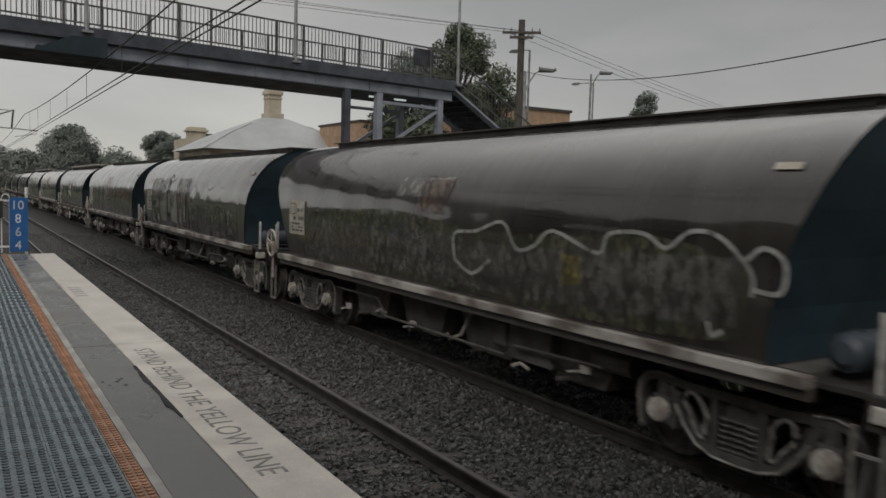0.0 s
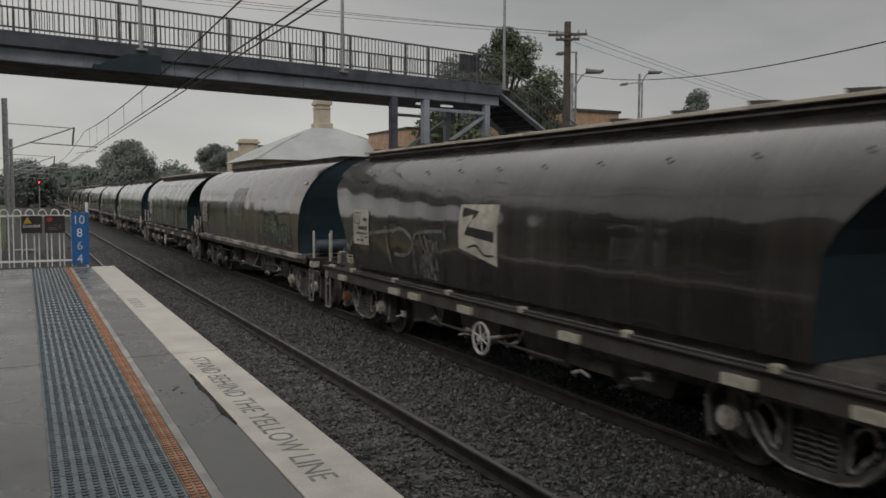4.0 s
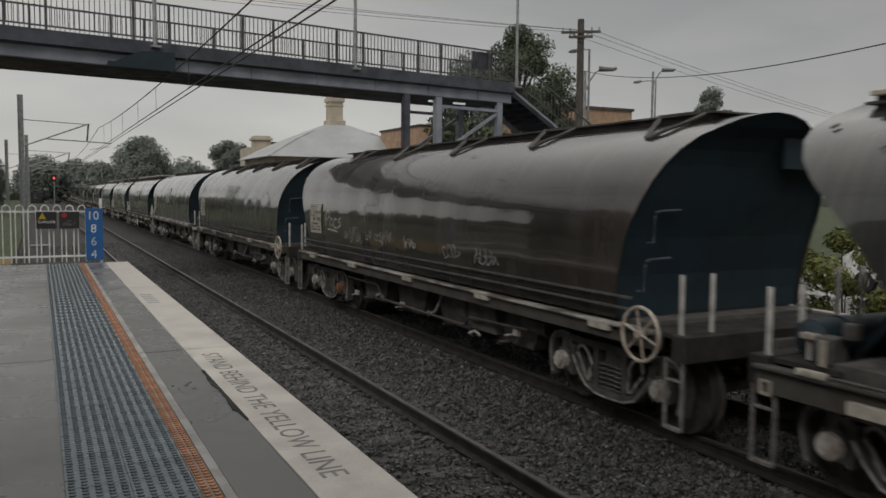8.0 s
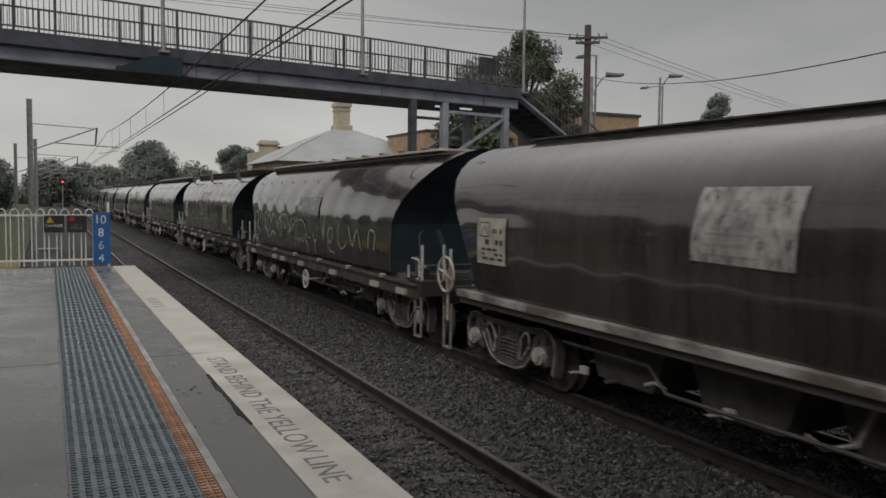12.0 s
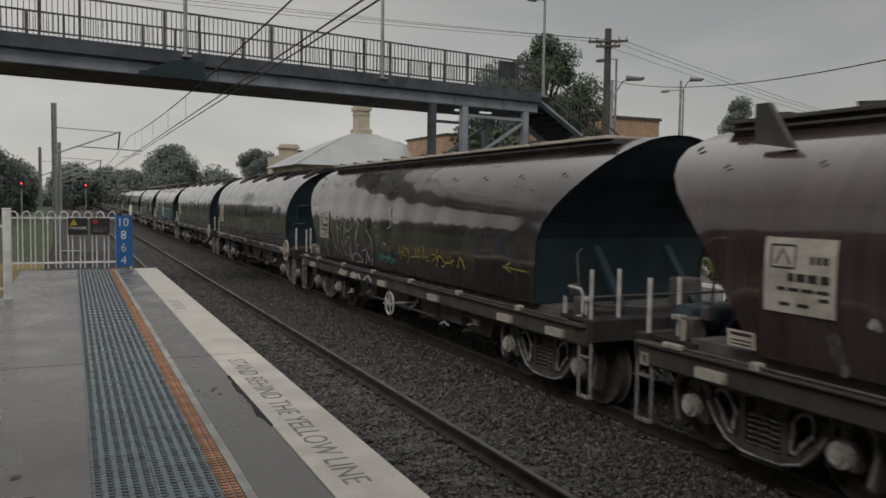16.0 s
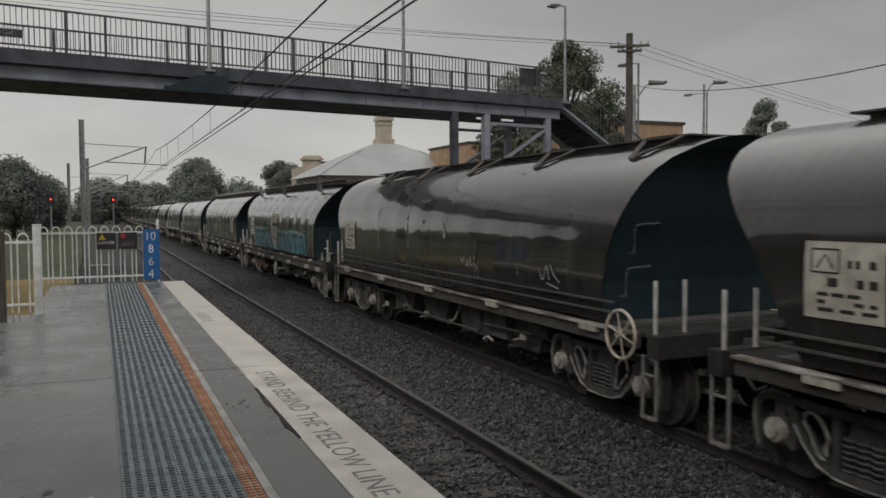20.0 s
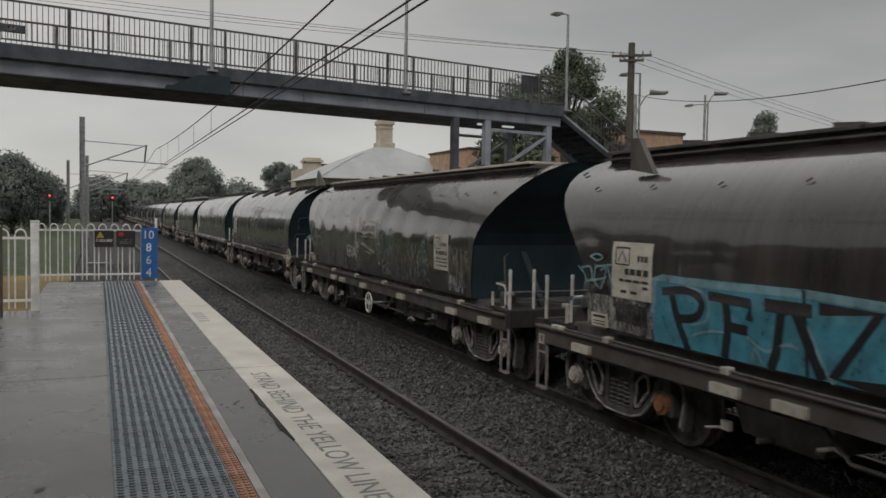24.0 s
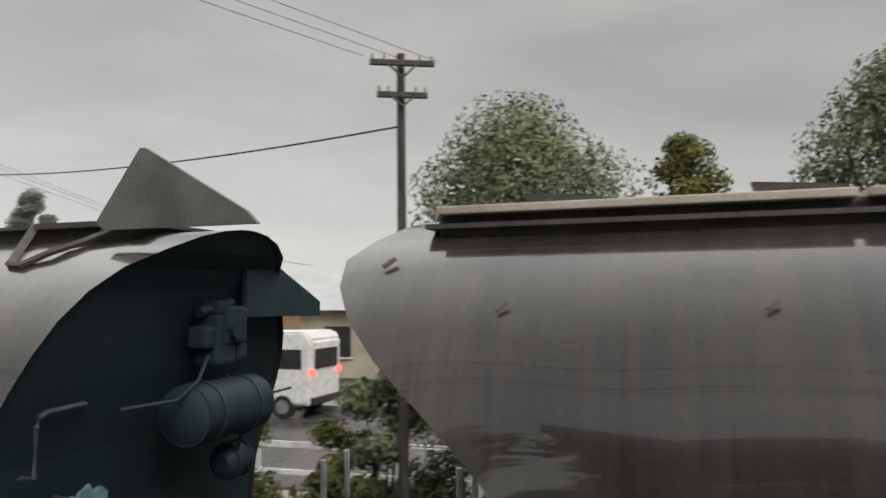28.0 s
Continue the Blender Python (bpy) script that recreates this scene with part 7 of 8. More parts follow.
for y in (0.0, BW):
    part("brace", bar(B(), (11.0, y, 3.1), (13.3, y, 4.5), 0.1, 0.1), STEEL_PAINT, bridge)
    part("brace", box(B(), 10.7, 13.2, y - 0.05, y + 0.05, 4.5, 4.6), STEEL_PAINT, bridge)
# stair at the far side, going down away from the tracks
ST, FALL = 37, 0.54
for y in (0.05, BW - 0.05):
    part("stringer", bar(B(), (13.75, y, 5.42), (25.4, y, 5.42 - 11.65 * FALL), 0.08, 0.3), STEEL_PAINT, bridge, "pale sloping stair stringer")
    hr = part("stair_rail", bar(bar(B(), (13.8, y, 6.68), (25.4, y, 6.68 - 11.6 * FALL), 0.05, 0.05), (13.8, y, 5.85), (25.4, y, 5.85 - 11.6 * FALL), 0.035, 0.035), BALUST, bridge)
    for i in range(62):
        x = 14.0 + i * 0.18
        z = 5.42 - (x - 13.75) * FALL
        part("stair_baluster", box(B(), x - 0.009, x + 0.009, y - 0.009, y + 0.009, z, z + 1.2), BALUST, hr)
for i in range(ST):
    x = 13.9 + i * 0.315
    z = 5.38 - i * 0.17
    part("stair_tread", box(box(B(), x, x + 0.32, 0.1, BW - 0.1, z - 0.05, z), x, x + 0.03, 0.1, BW - 0.1, z - 0.05, z + 0.12), DECK, bridge)
part("notice_board", box(B(), 12.15, 13.05, 0.05, 0.09, 5.98, 6.58, 0.01), DECK, bridge, "dark notice board on the landing")
part("direction_sign", box(B(), -4.6, -3.43, -0.08, -0.04, 5.86, 6.06, 0.008), DECK, bridge, "small dark direction sign")


for u in (-4.45, -4.1, -3.75):
    part("sign_symbol", box(B(), u - 0.1, u + 0.1, -0.084, -0.08, 5.9, 6.02), PATCH, bridge)
for u in (10.9, 12.0):
    part("deck_light", box(B(), u, u + 0.5, 0.9, 1.0, 4.8, 4.86, 0.01), TUBE_LIGHT, bridge, "fluorescent light under the deck")


def lamp_post(name, label, x, y, z0, z1, arm, rz=0.0, group="footbridge lamps", parts=GALV):
    p = thing(name, label, "lamp", group, at=(x, y, 0))
    p.rotation_euler = (0, 0, rz)
    part("pole", tube(B(), [(0, 0, z0), (0, 0, z0 + 0.6), (0, 0, z1)], 0.065, 10, r2=0.045), parts, p, "galvanised pole", True)
    part("base_plate", box(B(), -0.14, 0.14, -0.14, 0.14, z0 - 0.03, z0 + 0.03, 0.01), parts, p)
    part("arm", tube(B(), [(0, 0, z1 - 0.02), (-arm * 0.5, 0, z1), (-arm, 0, z1 - 0.03)], 0.03, 8), parts, p)
    h = part("lamp_head", prism(B(), [(-arm - 0.45, z1 - 0.1), (-arm - 0.1, z1 - 0.12), (-arm + 0.05, z1 - 0.06), (-arm + 0.02, z1 + 0.02), (-arm - 0.35, z1 - 0.02)], "y", -0.1, 0.1), LAMP_HEAD, p, "flat grey lamp head")
    part("lens", box(B(), -arm - 0.4, -arm - 0.1, -0.07, 0.07, z1 - 0.135, z1 - 0.115, 0.008), GLASS_LENS, h)
    return p


def on_bridge(u, v):
    return (u * math.cos(SKEW) - v * math.sin(SKEW), 23.0 + u * math.sin(SKEW) + v * math.cos(SKEW))


for u in (-5.4, 1.12, 7.29, 14.02):
    x, y = on_bridge(u, -0.16)
    lamp_post("footbridge_lamp", "slim galvanised lamp post fixed to the footbridge", x, y, 5.45, 8.9, 0.35, SKEW)

# ---- overhead wiring: masts with cantilevers, wires ----
def mast(x, y, h, side=1):
    m = thing("overhead_line_mast", "grey steel mast carrying the overhead wires", "mast", "overhead line masts", at=(x, y, -1.4))
    part("post", box(box(box(B(), -0.14, 0.14, -0.012, 0.012, 0, h), -0.15, -0.13, -0.12, 0.12, 0, h), 0.13, 0.15, -0.12, 0.12, 0, h), GALV, m, "rolled steel post")
    s = side
    part("tie_rod", tube(B(), [(0.1 * s, 0, h - 1.4), (3.55 * s, 0, h - 1.55)], 0.03, 6), GALV, m)
    part("cantilever", tube(B(), [(0.1 * s, 0, h - 2.9), (3.55 * s, 0, h - 1.5)], 0.045, 8), GALV, m)
    part("register_arm", tube(B(), [(1.2 * s, 0, h - 2.45), (4.8 * s, 0, h - 2.6)], 0.035, 8), GALV, m)
    part("steady_arm", tube(B(), [(4.7 * s, 0, h - 2.6), (4.7 * s, 0, h - 2.8), (3.6 * s, 0, h - 3.0)], 0.02, 6), GALV, m)
    part("insulator", tube(B(), [(3.55 * s, 0, h - 1.5), (3.5 * s, 0, h - 1.9), (3.45 * s, 0, h - 2.5)], 0.05, 8), UNDER, m)
    return m


mast(-2.6, 52, 8.4)
mast(-2.7, 83, 8.0)
mast(-3.0, 108, 8.0)
mast(-3.2, 140, 8.0)
mast(-4.6, 92, 8.0)
mast(-7.9, 122, 8.0, -1)


def wire(name, pts, r, label, group="overhead wires"):
    g = B()
    tube(g, pts, r, 6)
    return tagged(part(name, g, WIRE), label, "wire", group)


def span(a, b, sag, n=14):
    a, b = Vector(a), Vector(b)
    return [a.lerp(b, i / n) - Vector((0, 0, sag * 4 * (i / n) * (1 - i / n))) for i in range(n + 1)]


for x in (1.45, 1.62):
    wire("contact_wire", [(x, -20, 3.95), (x, 52, 4.05), (x * 0.9, 140, 4.1)], 0.013, "taut contact wire above the near track")
cat_pts = span((1.5, -10, 5.4), (1.5, 52, 5.3), 0.62) 
wire("messenger_wire", cat_pts + span((1.5, 52, 5.3), (1.3, 108, 5.3), 0.6)[1:], 0.016, "sagging messenger wire above the near track")
for y in (8.5, 14.5, 20, 26, 31, 37, 43, 48):
    u = (y + 10) / 62
    z = 5.4 - 0.1 * u - 0.62 * 4 * u * (1 - u)
    d = wire("dropper", [(1.5, y, z), (1.5, y, 4.0)], 0.006, "thin dropper wire between overhead wires", "dropper wires")

# ---- platform end fence and signs ----
def hoop_fence(name, x0, x1, y, label):
    f = thing(name, label, "fence", "platform end fences", at=(0, y, 0))
    for z in (0.13, 1.11):
        part("rail", box(B(), x0, x1, -0.02, 0.02, z, z + 0.04), FENCE, f, "white horizontal rail")
    n = max(1, round((x1 - x0) / 0.245))
    step = (x1 - x0) / n
    for i in range(n):
        xa, xb = x0 + (i + 0.12) * step, x0 + (i + 0.76) * step
        pts = [(xa, 0, 0.02), (xa, 0, 1.15)] + [((xa + xb) / 2 - (xb - xa) / 2 * math.cos(a), 0, 1.17 + 0.1 * math.sin(a)) for a in np.linspace(0, math.pi, 7)] + [(xb, 0, 1.15), (xb, 0, 0.02)]
        part("hoop", tube(B(), pts, 0.014, 6), FENCE, f)
    return f


hoop_fence("platform_end_fence", -2.98, -0.78, 19.45, "white hoop-topped fence across the platform end")
hoop_fence("side_fence", -3.7, -2.72, 14.15, "white hoop-topped fence beside the platform")
post = thing("gate_post", "stout white gate post at the platform edge", "post", at=(-2.65, 14.05, 0))
part("shaft", box(B(), -0.06, 0.06, -0.06, 0.06, -0.4, 1.38, 0.01), FENCE, post)
part("cap", box(B(), -0.066, 0.066, -0.066, 0.066, 1.38, 1.41, 0.012), FENCE, post)
tp = thing("timber_post", "dark brown timber post beside the platform fence", "post", at=(-3.12, 13.4, 0))
part("shaft", box(B(), -0.08, 0.08, -0.08, 0.08, -0.4, 1.3, 0.012), TIMBER, tp)
part("cap", box(B(), -0.085, 0.085, -0.085, 0.085, 1.3, 1.32, 0.004), TIMBER, tp)
sb = thing("speed_board", "small black trackside board with a white figure", "sign", at=(-1.9, 45, -1.42))
part("post", tube(B(), [(0, 0.03, 0), (0, 0.03, 2.9)], 0.03, 8), GALV, sb)
pl = part("plate", box(B(), -0.25, 0.25, -0.02, 0.0, 2.35, 2.9, 0.006), SIGN_BLACK, sb)
letters("figure", "8", 0.36, PATCH, pl, Matrix.Translation((-0.1, -0.023, 2.5)) @ pose(0, 0, 0, 90, 0, 0), 0.002)
cab = thing("trackside_cabinet", "small grey trackside equipment cabinet", "cabinet", at=(-1.75, 31, -1.2))
part("body", box(B(), -0.3, 0.3, -0.2, 0.2, 0.12, 0.85, 0.015), GALV, cab)
part("lid", box(B(), -0.33, 0.33, -0.23, 0.23, 0.85, 0.9, 0.01), GALV, cab)
part("stand", box(B(), -0.2, 0.2, -0.1, 0.1, -0.05, 0.12), SLEEPER, cab)
mk = thing("stopping_marker", "blue stopping marker with white numbers on a white post", "sign", at=(-0.66, 19.4, 0))
part("post", tube(B(), [(0.13, 0, -0.02), (0.13, 0, 1.42)], 0.03, 10), FENCE, mk, "white round post", True)
pl = part("plate", box(B(), -0.19, 0.165, -0.05, -0.035, 0.05, 1.2, 0.004), SIGN_BLUE, mk, "blue number plate")
for i, tx in enumerate(("10", "8", "6", "4")):
    letters("number", tx, 0.27, SIGN_WHITE, pl, Matrix.Translation((-0.165 if i == 0 else -0.09, -0.052, 0.95 - i * 0.285)) @ pose(0, 0, 0, 90, 0, 0), 0.002, 0.95)
for x, lab in ((-1.62, "warn"), (-1.17, "stop")):
    sg = thing("warning_sign", "black warning sign fixed to the end fence", "sign", "fence signs", at=(x, 19.41, 0))
    p = part("plate", box(B(), -0.2, 0.2, -0.03, -0.02, 0.76, 1.13, 0.004), SIGN_BLACK, sg)
    if lab == "warn":
        part("symbol", prism(B(), [(-0.16, 0.97), (0.0, 0.97), (-0.08, 1.11)], "y", -0.036, -0.031), SIGN_YELLOW, p)
        letters("lettering", "DANGER", 0.085, SIGN_WHITE, p, Matrix.Translation((-0.17, -0.033, 0.88)) @ pose(0, 0, 0, 90, 0, 0), 0.002)
    else:
        part("symbol", prism(B(), [(-0.1 + 0.06 * math.cos(a), 1.05 + 0.05 * math.sin(a)) for a in np.linspace(0, 5.9, 14)], "y", -0.036, -0.031), SIGN_RED, p)
        for z in (0.92, 0.87, 0.83):
            part("text_bar", box(B(), -0.16, 0.12, -0.034, -0.031, z, z + 0.018), PATCH, p)

# ---- station canopy above and behind the viewer, with a security camera at its end ----
can = thing("platform_canopy", "grey steel platform canopy over the waiting area", "canopy", at=(0, 0, 0))
part("roof", prism(B(), [(-9.5, 3.3), (-1.2, 3.55), (-1.2, 3.75), (-9.5, 3.5)], "y", -26, 3.6), DECK, can, "dark sheet roof")
part("fascia", box(B(), -1.24, -1.16, -26, 3.6, 3.45, 3.85, 0.01), STEEL_PAINT, can)
for y in (-22, -16, -10, -4):
    part("column", tube(B(), [(-5.2, y, -0.02), (-5.2, y, 3.45)], 0.09, 12), STEEL_PAINT, can, "", True)
# unseen wall, added to close the place for the wagons' reflections
part("back_wall", box(B(), -10.2, -9.9, -26, 2.5, -0.02, 3.3), BRICK, can, "plain brick wall added out of view behind the viewer")
cctv = thing("security_camera", "dark grey-violet security camera in a hooded housing", "security camera", at=(-1.69, 3.5, 2.55))
cctv.rotation_euler = (radians(-17), 0, radians(-146))
part("housing", prism(B(), [(-0.09, -0.05), (0.09, -0.05), (0.1, 0.02), (0.07, 0.09), (-0.07, 0.09), (-0.1, 0.02)], "y", -0.95, 0.0), CCTV, cctv, "dark violet-grey housing")
part("front_bezel", tube(B(), [(0, -0.01, 0.0), (0, 0.05, -0.005)], 0.075, 16), CCTV, cctv, "rounded front bezel", True)
part("sun_hood", box(B(), -0.11, 0.11, -0.8, 0.08, 0.085, 0.1, 0.006), CCTV, cctv)
part("hinge", box(B(), -0.03, 0.03, -0.1, 0.0, -0.085, -0.045, 0.008), CCTV, cctv)
part("bracket", bar(B(), (0, -0.75, 0.08), (0, -0.9, 0.8), 0.06, 0.06), LAMP_HEAD, cctv)

# ---- distance: paddock, road, houses, poles, trees ----
bm = B()
box(bm, -90, -2.7, 19.6, 260, -1.43, -1.12)
tagged(part("paddock", bm, GRASS), "dull green grass beyond the platform", "grass", kind="structure")
tagged(part("dry_grass", box(B(), -8.5, -2.75, 19.7, 36, -1.2, -1.105), DRY), "dry yellow grass beside the platform end", "grass", kind="structure")
tagged(part("verge", box(B(), 8.4, 11.4, -30, 300, -1.43, -1.3), GRASS), "green grass verge beside the railway", "grass", kind="structure")
tagged(part("footpath", box(B(), 11.4, 13.2, -60, 300, -1.43, -1.28), PATH), "wet pale concrete footpath", "footpath", kind="structure")
tagged(part("kerb", box(B(), 13.2, 13.4, -60, 300, -1.43, -1.26, 0.02), SLEEPER), "concrete kerb along the road", "kerb", kind="structure")
road = tagged(part("road", box(B(), 13.4, 23.0, -60, 300, -1.43, -1.37), ROAD), "wet asphalt road parallel to the railway", "road", kind="structure")
for i in range(12):
    part("lane_mark", box(B(), 18.1, 18.25, -8 + i * 5, -5.5 + i * 5, -1.37, -1.364), WHITE, road, "worn white lane mark")
tagged(part("footpath", box(B(), 23.0, 25.0, -60, 300, -1.43, -1.25), PATH), "wet pale concrete footpath beyond the road", "footpath", kind="structure")


def polar(az, d):
    a = radians(az)
    return -1.74 + d * math.sin(a), d * math.cos(a)


def up(el, d):
    return 1.6 + d * math.tan(radians(el))


# old house with a pale hipped roof and a tall chimney
hx, hy = polar(18.97, 62)
house = thing("old_house", "cream rendered house with pale hipped iron roof", "house", at=(hx, hy, -1.4))
zr = up(4.62, 62) + 1.4
ze = zr - 2.5
part("wall", box(B(), -5.7, 5.7, -4.2, 5, 0, ze), RENDER_CREAM, house)
bm = B()
rings_ = [(6.3, 4.8, ze - 0.1), (4.1, 3.1, ze + 1.1), (2.2, 1.7, ze + 1.95), (0.9, 0.8, zr)]
prev = None
for a, b, z in rings_:
    cur = [bm.verts.new((sx * a, sy * b, z)) for sx, sy in ((-1, -1), (1, -1), (1, 1), (-1, 1))]
    if prev:
        for k in range(4):
            bm.faces.new((prev[k], prev[(k + 1) % 4], cur[(k + 1) % 4], cur[k]))
    else:
        bm.faces.new(cur[::-1])
    prev = cur
bm.faces.new(prev)
rf = part("roof", bm, IRON, house, "pale corrugated hipped roof")
for sx in (-1, 1):
    part("hip_cap", bar(bar(B(), (sx * 6.3, -4.8, ze - 0.08), (sx * 4.1, -3.1, ze + 1.12), 0.1, 0.06), (sx * 4.1, -3.1, ze + 1.12), (sx * 2.2, -1.7, ze + 1.97), 0.1, 0.06), IRON, rf)
zc = up(7.0, 62) + 1.4
ch = part("chimney", box(box(box(box(B(), -0.5, 0.5, -0.5, 0.5, zr - 0.8, zc), -0.66, 0.66, -0.66, 0.66, zr - 0.8, zr + 0.4, 0.05), -0.56, 0.56, -0.56, 0.56, zc - 1.15, zc - 1.05), -0.62, 0.62, -0.62, 0.62, zc - 0.85, zc - 0.55, 0.05), RENDER_CREAM, house, "tall cream moulded chimney")
part("chimney_pot", tube(B(), [(0, 0, zc), (0, 0, zc + 0.5)], 0.25, 10, r2=0.2), BRICK, ch)
for i in range(4):
    wnd = part("window", box(B(), -5.5 + i * 3.2, -4.4 + i * 3.2, -4.25, -4.18, 0.9, 2.5), SIGN_BLACK, house, "dark sash window")
    part("window_frame", box(B(), -5.62 + i * 3.2, -4.28 + i * 3.2, -4.29, -4.25, 2.5, 2.62), RENDER_CREAM, wnd)
# cream parapet building behind it
bx, by = polar(13.9, 75)
bld = thing("parapet_building", "cream building with a corner pier and flat parapet", "building", at=(bx, by, -1.4))
z3 = up(3.3, 75) + 1.4
part("wall", box(B(), -1.2, 6, -3, 3, 0, z3 - 0.4), RENDER_CREAM, bld)
part("pier", box(box(B(), -1.3, 0.1, -3.2, -1.8, 0, z3 + 0.5, 0.05), -1.45, 0.25, -3.35, -1.65, z3 + 0.1, z3 + 0.3, 0.03), RENDER_CREAM, bld, "moulded corner pier")
part("parapet", box(B(), 0.1, 5.5, -3.1, -2.9, z3 - 0.4, z3), SLEEPER, bld, "grey parapet")
# brick buildings
bx, by = polar(26.0, 58)
bld = thing("brick_building", "orange brown brick building with flat roof", "building", "brick buildings", at=(bx, by, -1.4))
zt = up(4.4, 58) + 1.4
part("wall", box(B(), -2.5, 4.5, -3, 4, 0, zt), BRICK, bld)
part("roof", box(B(), -2.6, 4.6, -3.1, 4.1, zt, zt + 0.12), SLEEPER, bld, "thin flat roof edge")
bx, by = polar(35.5, 50)
bld = thing("brick_building", "low brown brick building beside the road", "building", "brick buildings", at=(bx, by, -1.4))
zt = up(5.55, 50) + 1.4
part("wall", box(B(), -3.2, 2.3, -3, 4, 0, zt), BRICK, bld)
part("roof", box(B(), -3.3, 2.4, -3.1, 4.1, zt, zt + 0.15), SLEEPER, bld, "thin flat roof edge")


# low houses beyond the road, seen between the wagons
for i, (x, y, w, h, wall, roof) in enumerate(((36, 14, 9, 2.9, RENDER_CREAM, IRON), (38, 1, 10, 3.0, BRICK, SLEEPER), (40, -13, 9, 2.9, RENDER_CREAM, BRICK), (46, 26, 10, 3.0, BRICK, IRON))):
    hs = thing("low_house", "low house with hipped roof beyond the road", "house", "houses beyond the road", at=(x, y, -1.4))
    part("wall", box(B(), -4, 4, -w / 2, w / 2, 0, h), wall, hs)
    g = B()
    lo = [g.verts.new((sx * 4.6, sy * (w / 2 + 0.6), h)) for sx, sy in ((-1, -1), (1, -1), (1, 1), (-1, 1))]
    hi = [g.verts.new((0, -w / 4, h + 1.9)), g.verts.new((0, w / 4, h + 1.9))]
    for f in ((lo[0], lo[1], hi[0]), (lo[1], lo[2], hi[1], hi[0]), (lo[2], lo[3], hi[1]), (lo[3], lo[0], hi[0], hi[1]), (lo[3], lo[2], lo[1], lo[0])):
        g.faces.new(f)
    part("roof", g, roof, hs)
    for k in range(3):
        wd = part("window", box(B(), -4.06, -3.99, -w / 2 + 1 + k * w / 3.2, -w / 2 + 2.2 + k * w / 3.2, 0.9, 2.2), SIGN_BLACK, hs, "dark window")
        part("sill", box(B(), -4.12, -4.0, -w / 2 + 0.9 + k * w / 3.2, -w / 2 + 2.3 + k * w / 3.2, 0.82, 0.9), FENCE, wd)


# white van parked along the far kerb
van = thing("parked_van", "white high-roofed van parked along the far kerb", "van", at=(21.9, 14.6, -1.37))
vb = prism(B(), [(-2.35, 0.38), (2.5, 0.38), (2.55, 0.95), (2.1, 1.25), (1.5, 2.15), (1.2, 2.4), (-2.2, 2.45), (-2.4, 2.2)], "x", -0.95, 0.95)
bmesh.ops.bevel(vb, geom=vb.edges[:], offset=0.07, segments=2, affect="EDGES")
vbody = part("body", vb, FENCE, van, "white painted steel body")
for sx in (-1, 1):
    for y0, y1 in ((-2.1, -0.9), (-0.75, 0.35), (0.5, 1.4)):
        part("side_window", box(B(), min(sx * 0.945, sx * 0.965), max(sx * 0.945, sx * 0.965), y0, y1, 1.4, 1.95, 0.01), SIGN_BLACK, vbody, "dark tinted side window")
    part("tail_light", box(B(), min(sx * 0.74, sx * 0.9), max(sx * 0.74, sx * 0.9), -2.43, -2.33, 1.2, 1.38, 0.02), RED_LIGHT, van, "glowing red tail light")
    part("sill_trim", box(B(), min(sx * 0.94, sx * 0.975), max(sx * 0.94, sx * 0.975), -1.1, 1.2, 0.42, 0.55, 0.01), SIGN_BLACK, van)
    for yw in (-1.5, 1.6):
        wh = part("wheel", tube(B(), [(sx * 0.74, yw, 0.33), (sx * 0.96, yw, 0.33)], 0.33, 20), SIGN_BLACK, van, "black rubber tyre")
        part("rim", tube(B(), [(sx * 0.955, yw, 0.33), (sx * 0.975, yw, 0.33)], 0.2, 16), GALV, wh, "grey steel rim")
part("rear_window", box(B(), -0.7, 0.7, -2.42, -2.38, 1.4, 1.95, 0.01), SIGN_BLACK, vbody, "dark rear window")
part("bumper", box(B(), -0.9, 0.9, -2.5, -2.35, 0.4, 0.6, 0.03), SIGN_BLACK, van)


# ---- utility poles, street lamps, wires ----
def utility_pole(x, y, top, arms, rz, label, r=0.19, knob=1.0, deep=0.06):
    p = thing("utility_pole", label, "utility pole", "utility poles", at=(x, y, -1.4))
    p.rotation_euler = (0, 0, rz)
    h = top + 1.4
    part("pole", tube(B(), [(0, 0, 0), (0, 0, h * 0.5), (0, 0, h)], r, 12, r2=r * 0.74), TIMBER, p, "weathered round timber pole", True)
    for z, w in arms:
        a = part("crossarm", box(B(), -w, w, -0.14 - deep, -0.14 + deep, h - z - deep, h - z + deep, 0.01), TIMBER, p, "timber crossarm")
        for x2 in (-w * 0.92, -w * 0.55, w * 0.55, w * 0.92):
            part("insulator", tube(B(), [(x2, -0.14, h - z + deep), (x2, -0.14, h - z + deep + 0.06 * knob), (x2, -0.14, h - z + deep + 0.14 * knob)], 0.05 * knob, 8, r2=0.03 * knob), GALV, a)
        part("arm_brace", bar(bar(B(), (0, -0.2, h - z - 0.5 * w), (-w * 0.5, -0.16, h - z), 0.02, 0.02), (0, -0.2, h - z - 0.5 * w), (w * 0.5, -0.16, h - z), 0.02, 0.02), TIMBER, a)
    return p


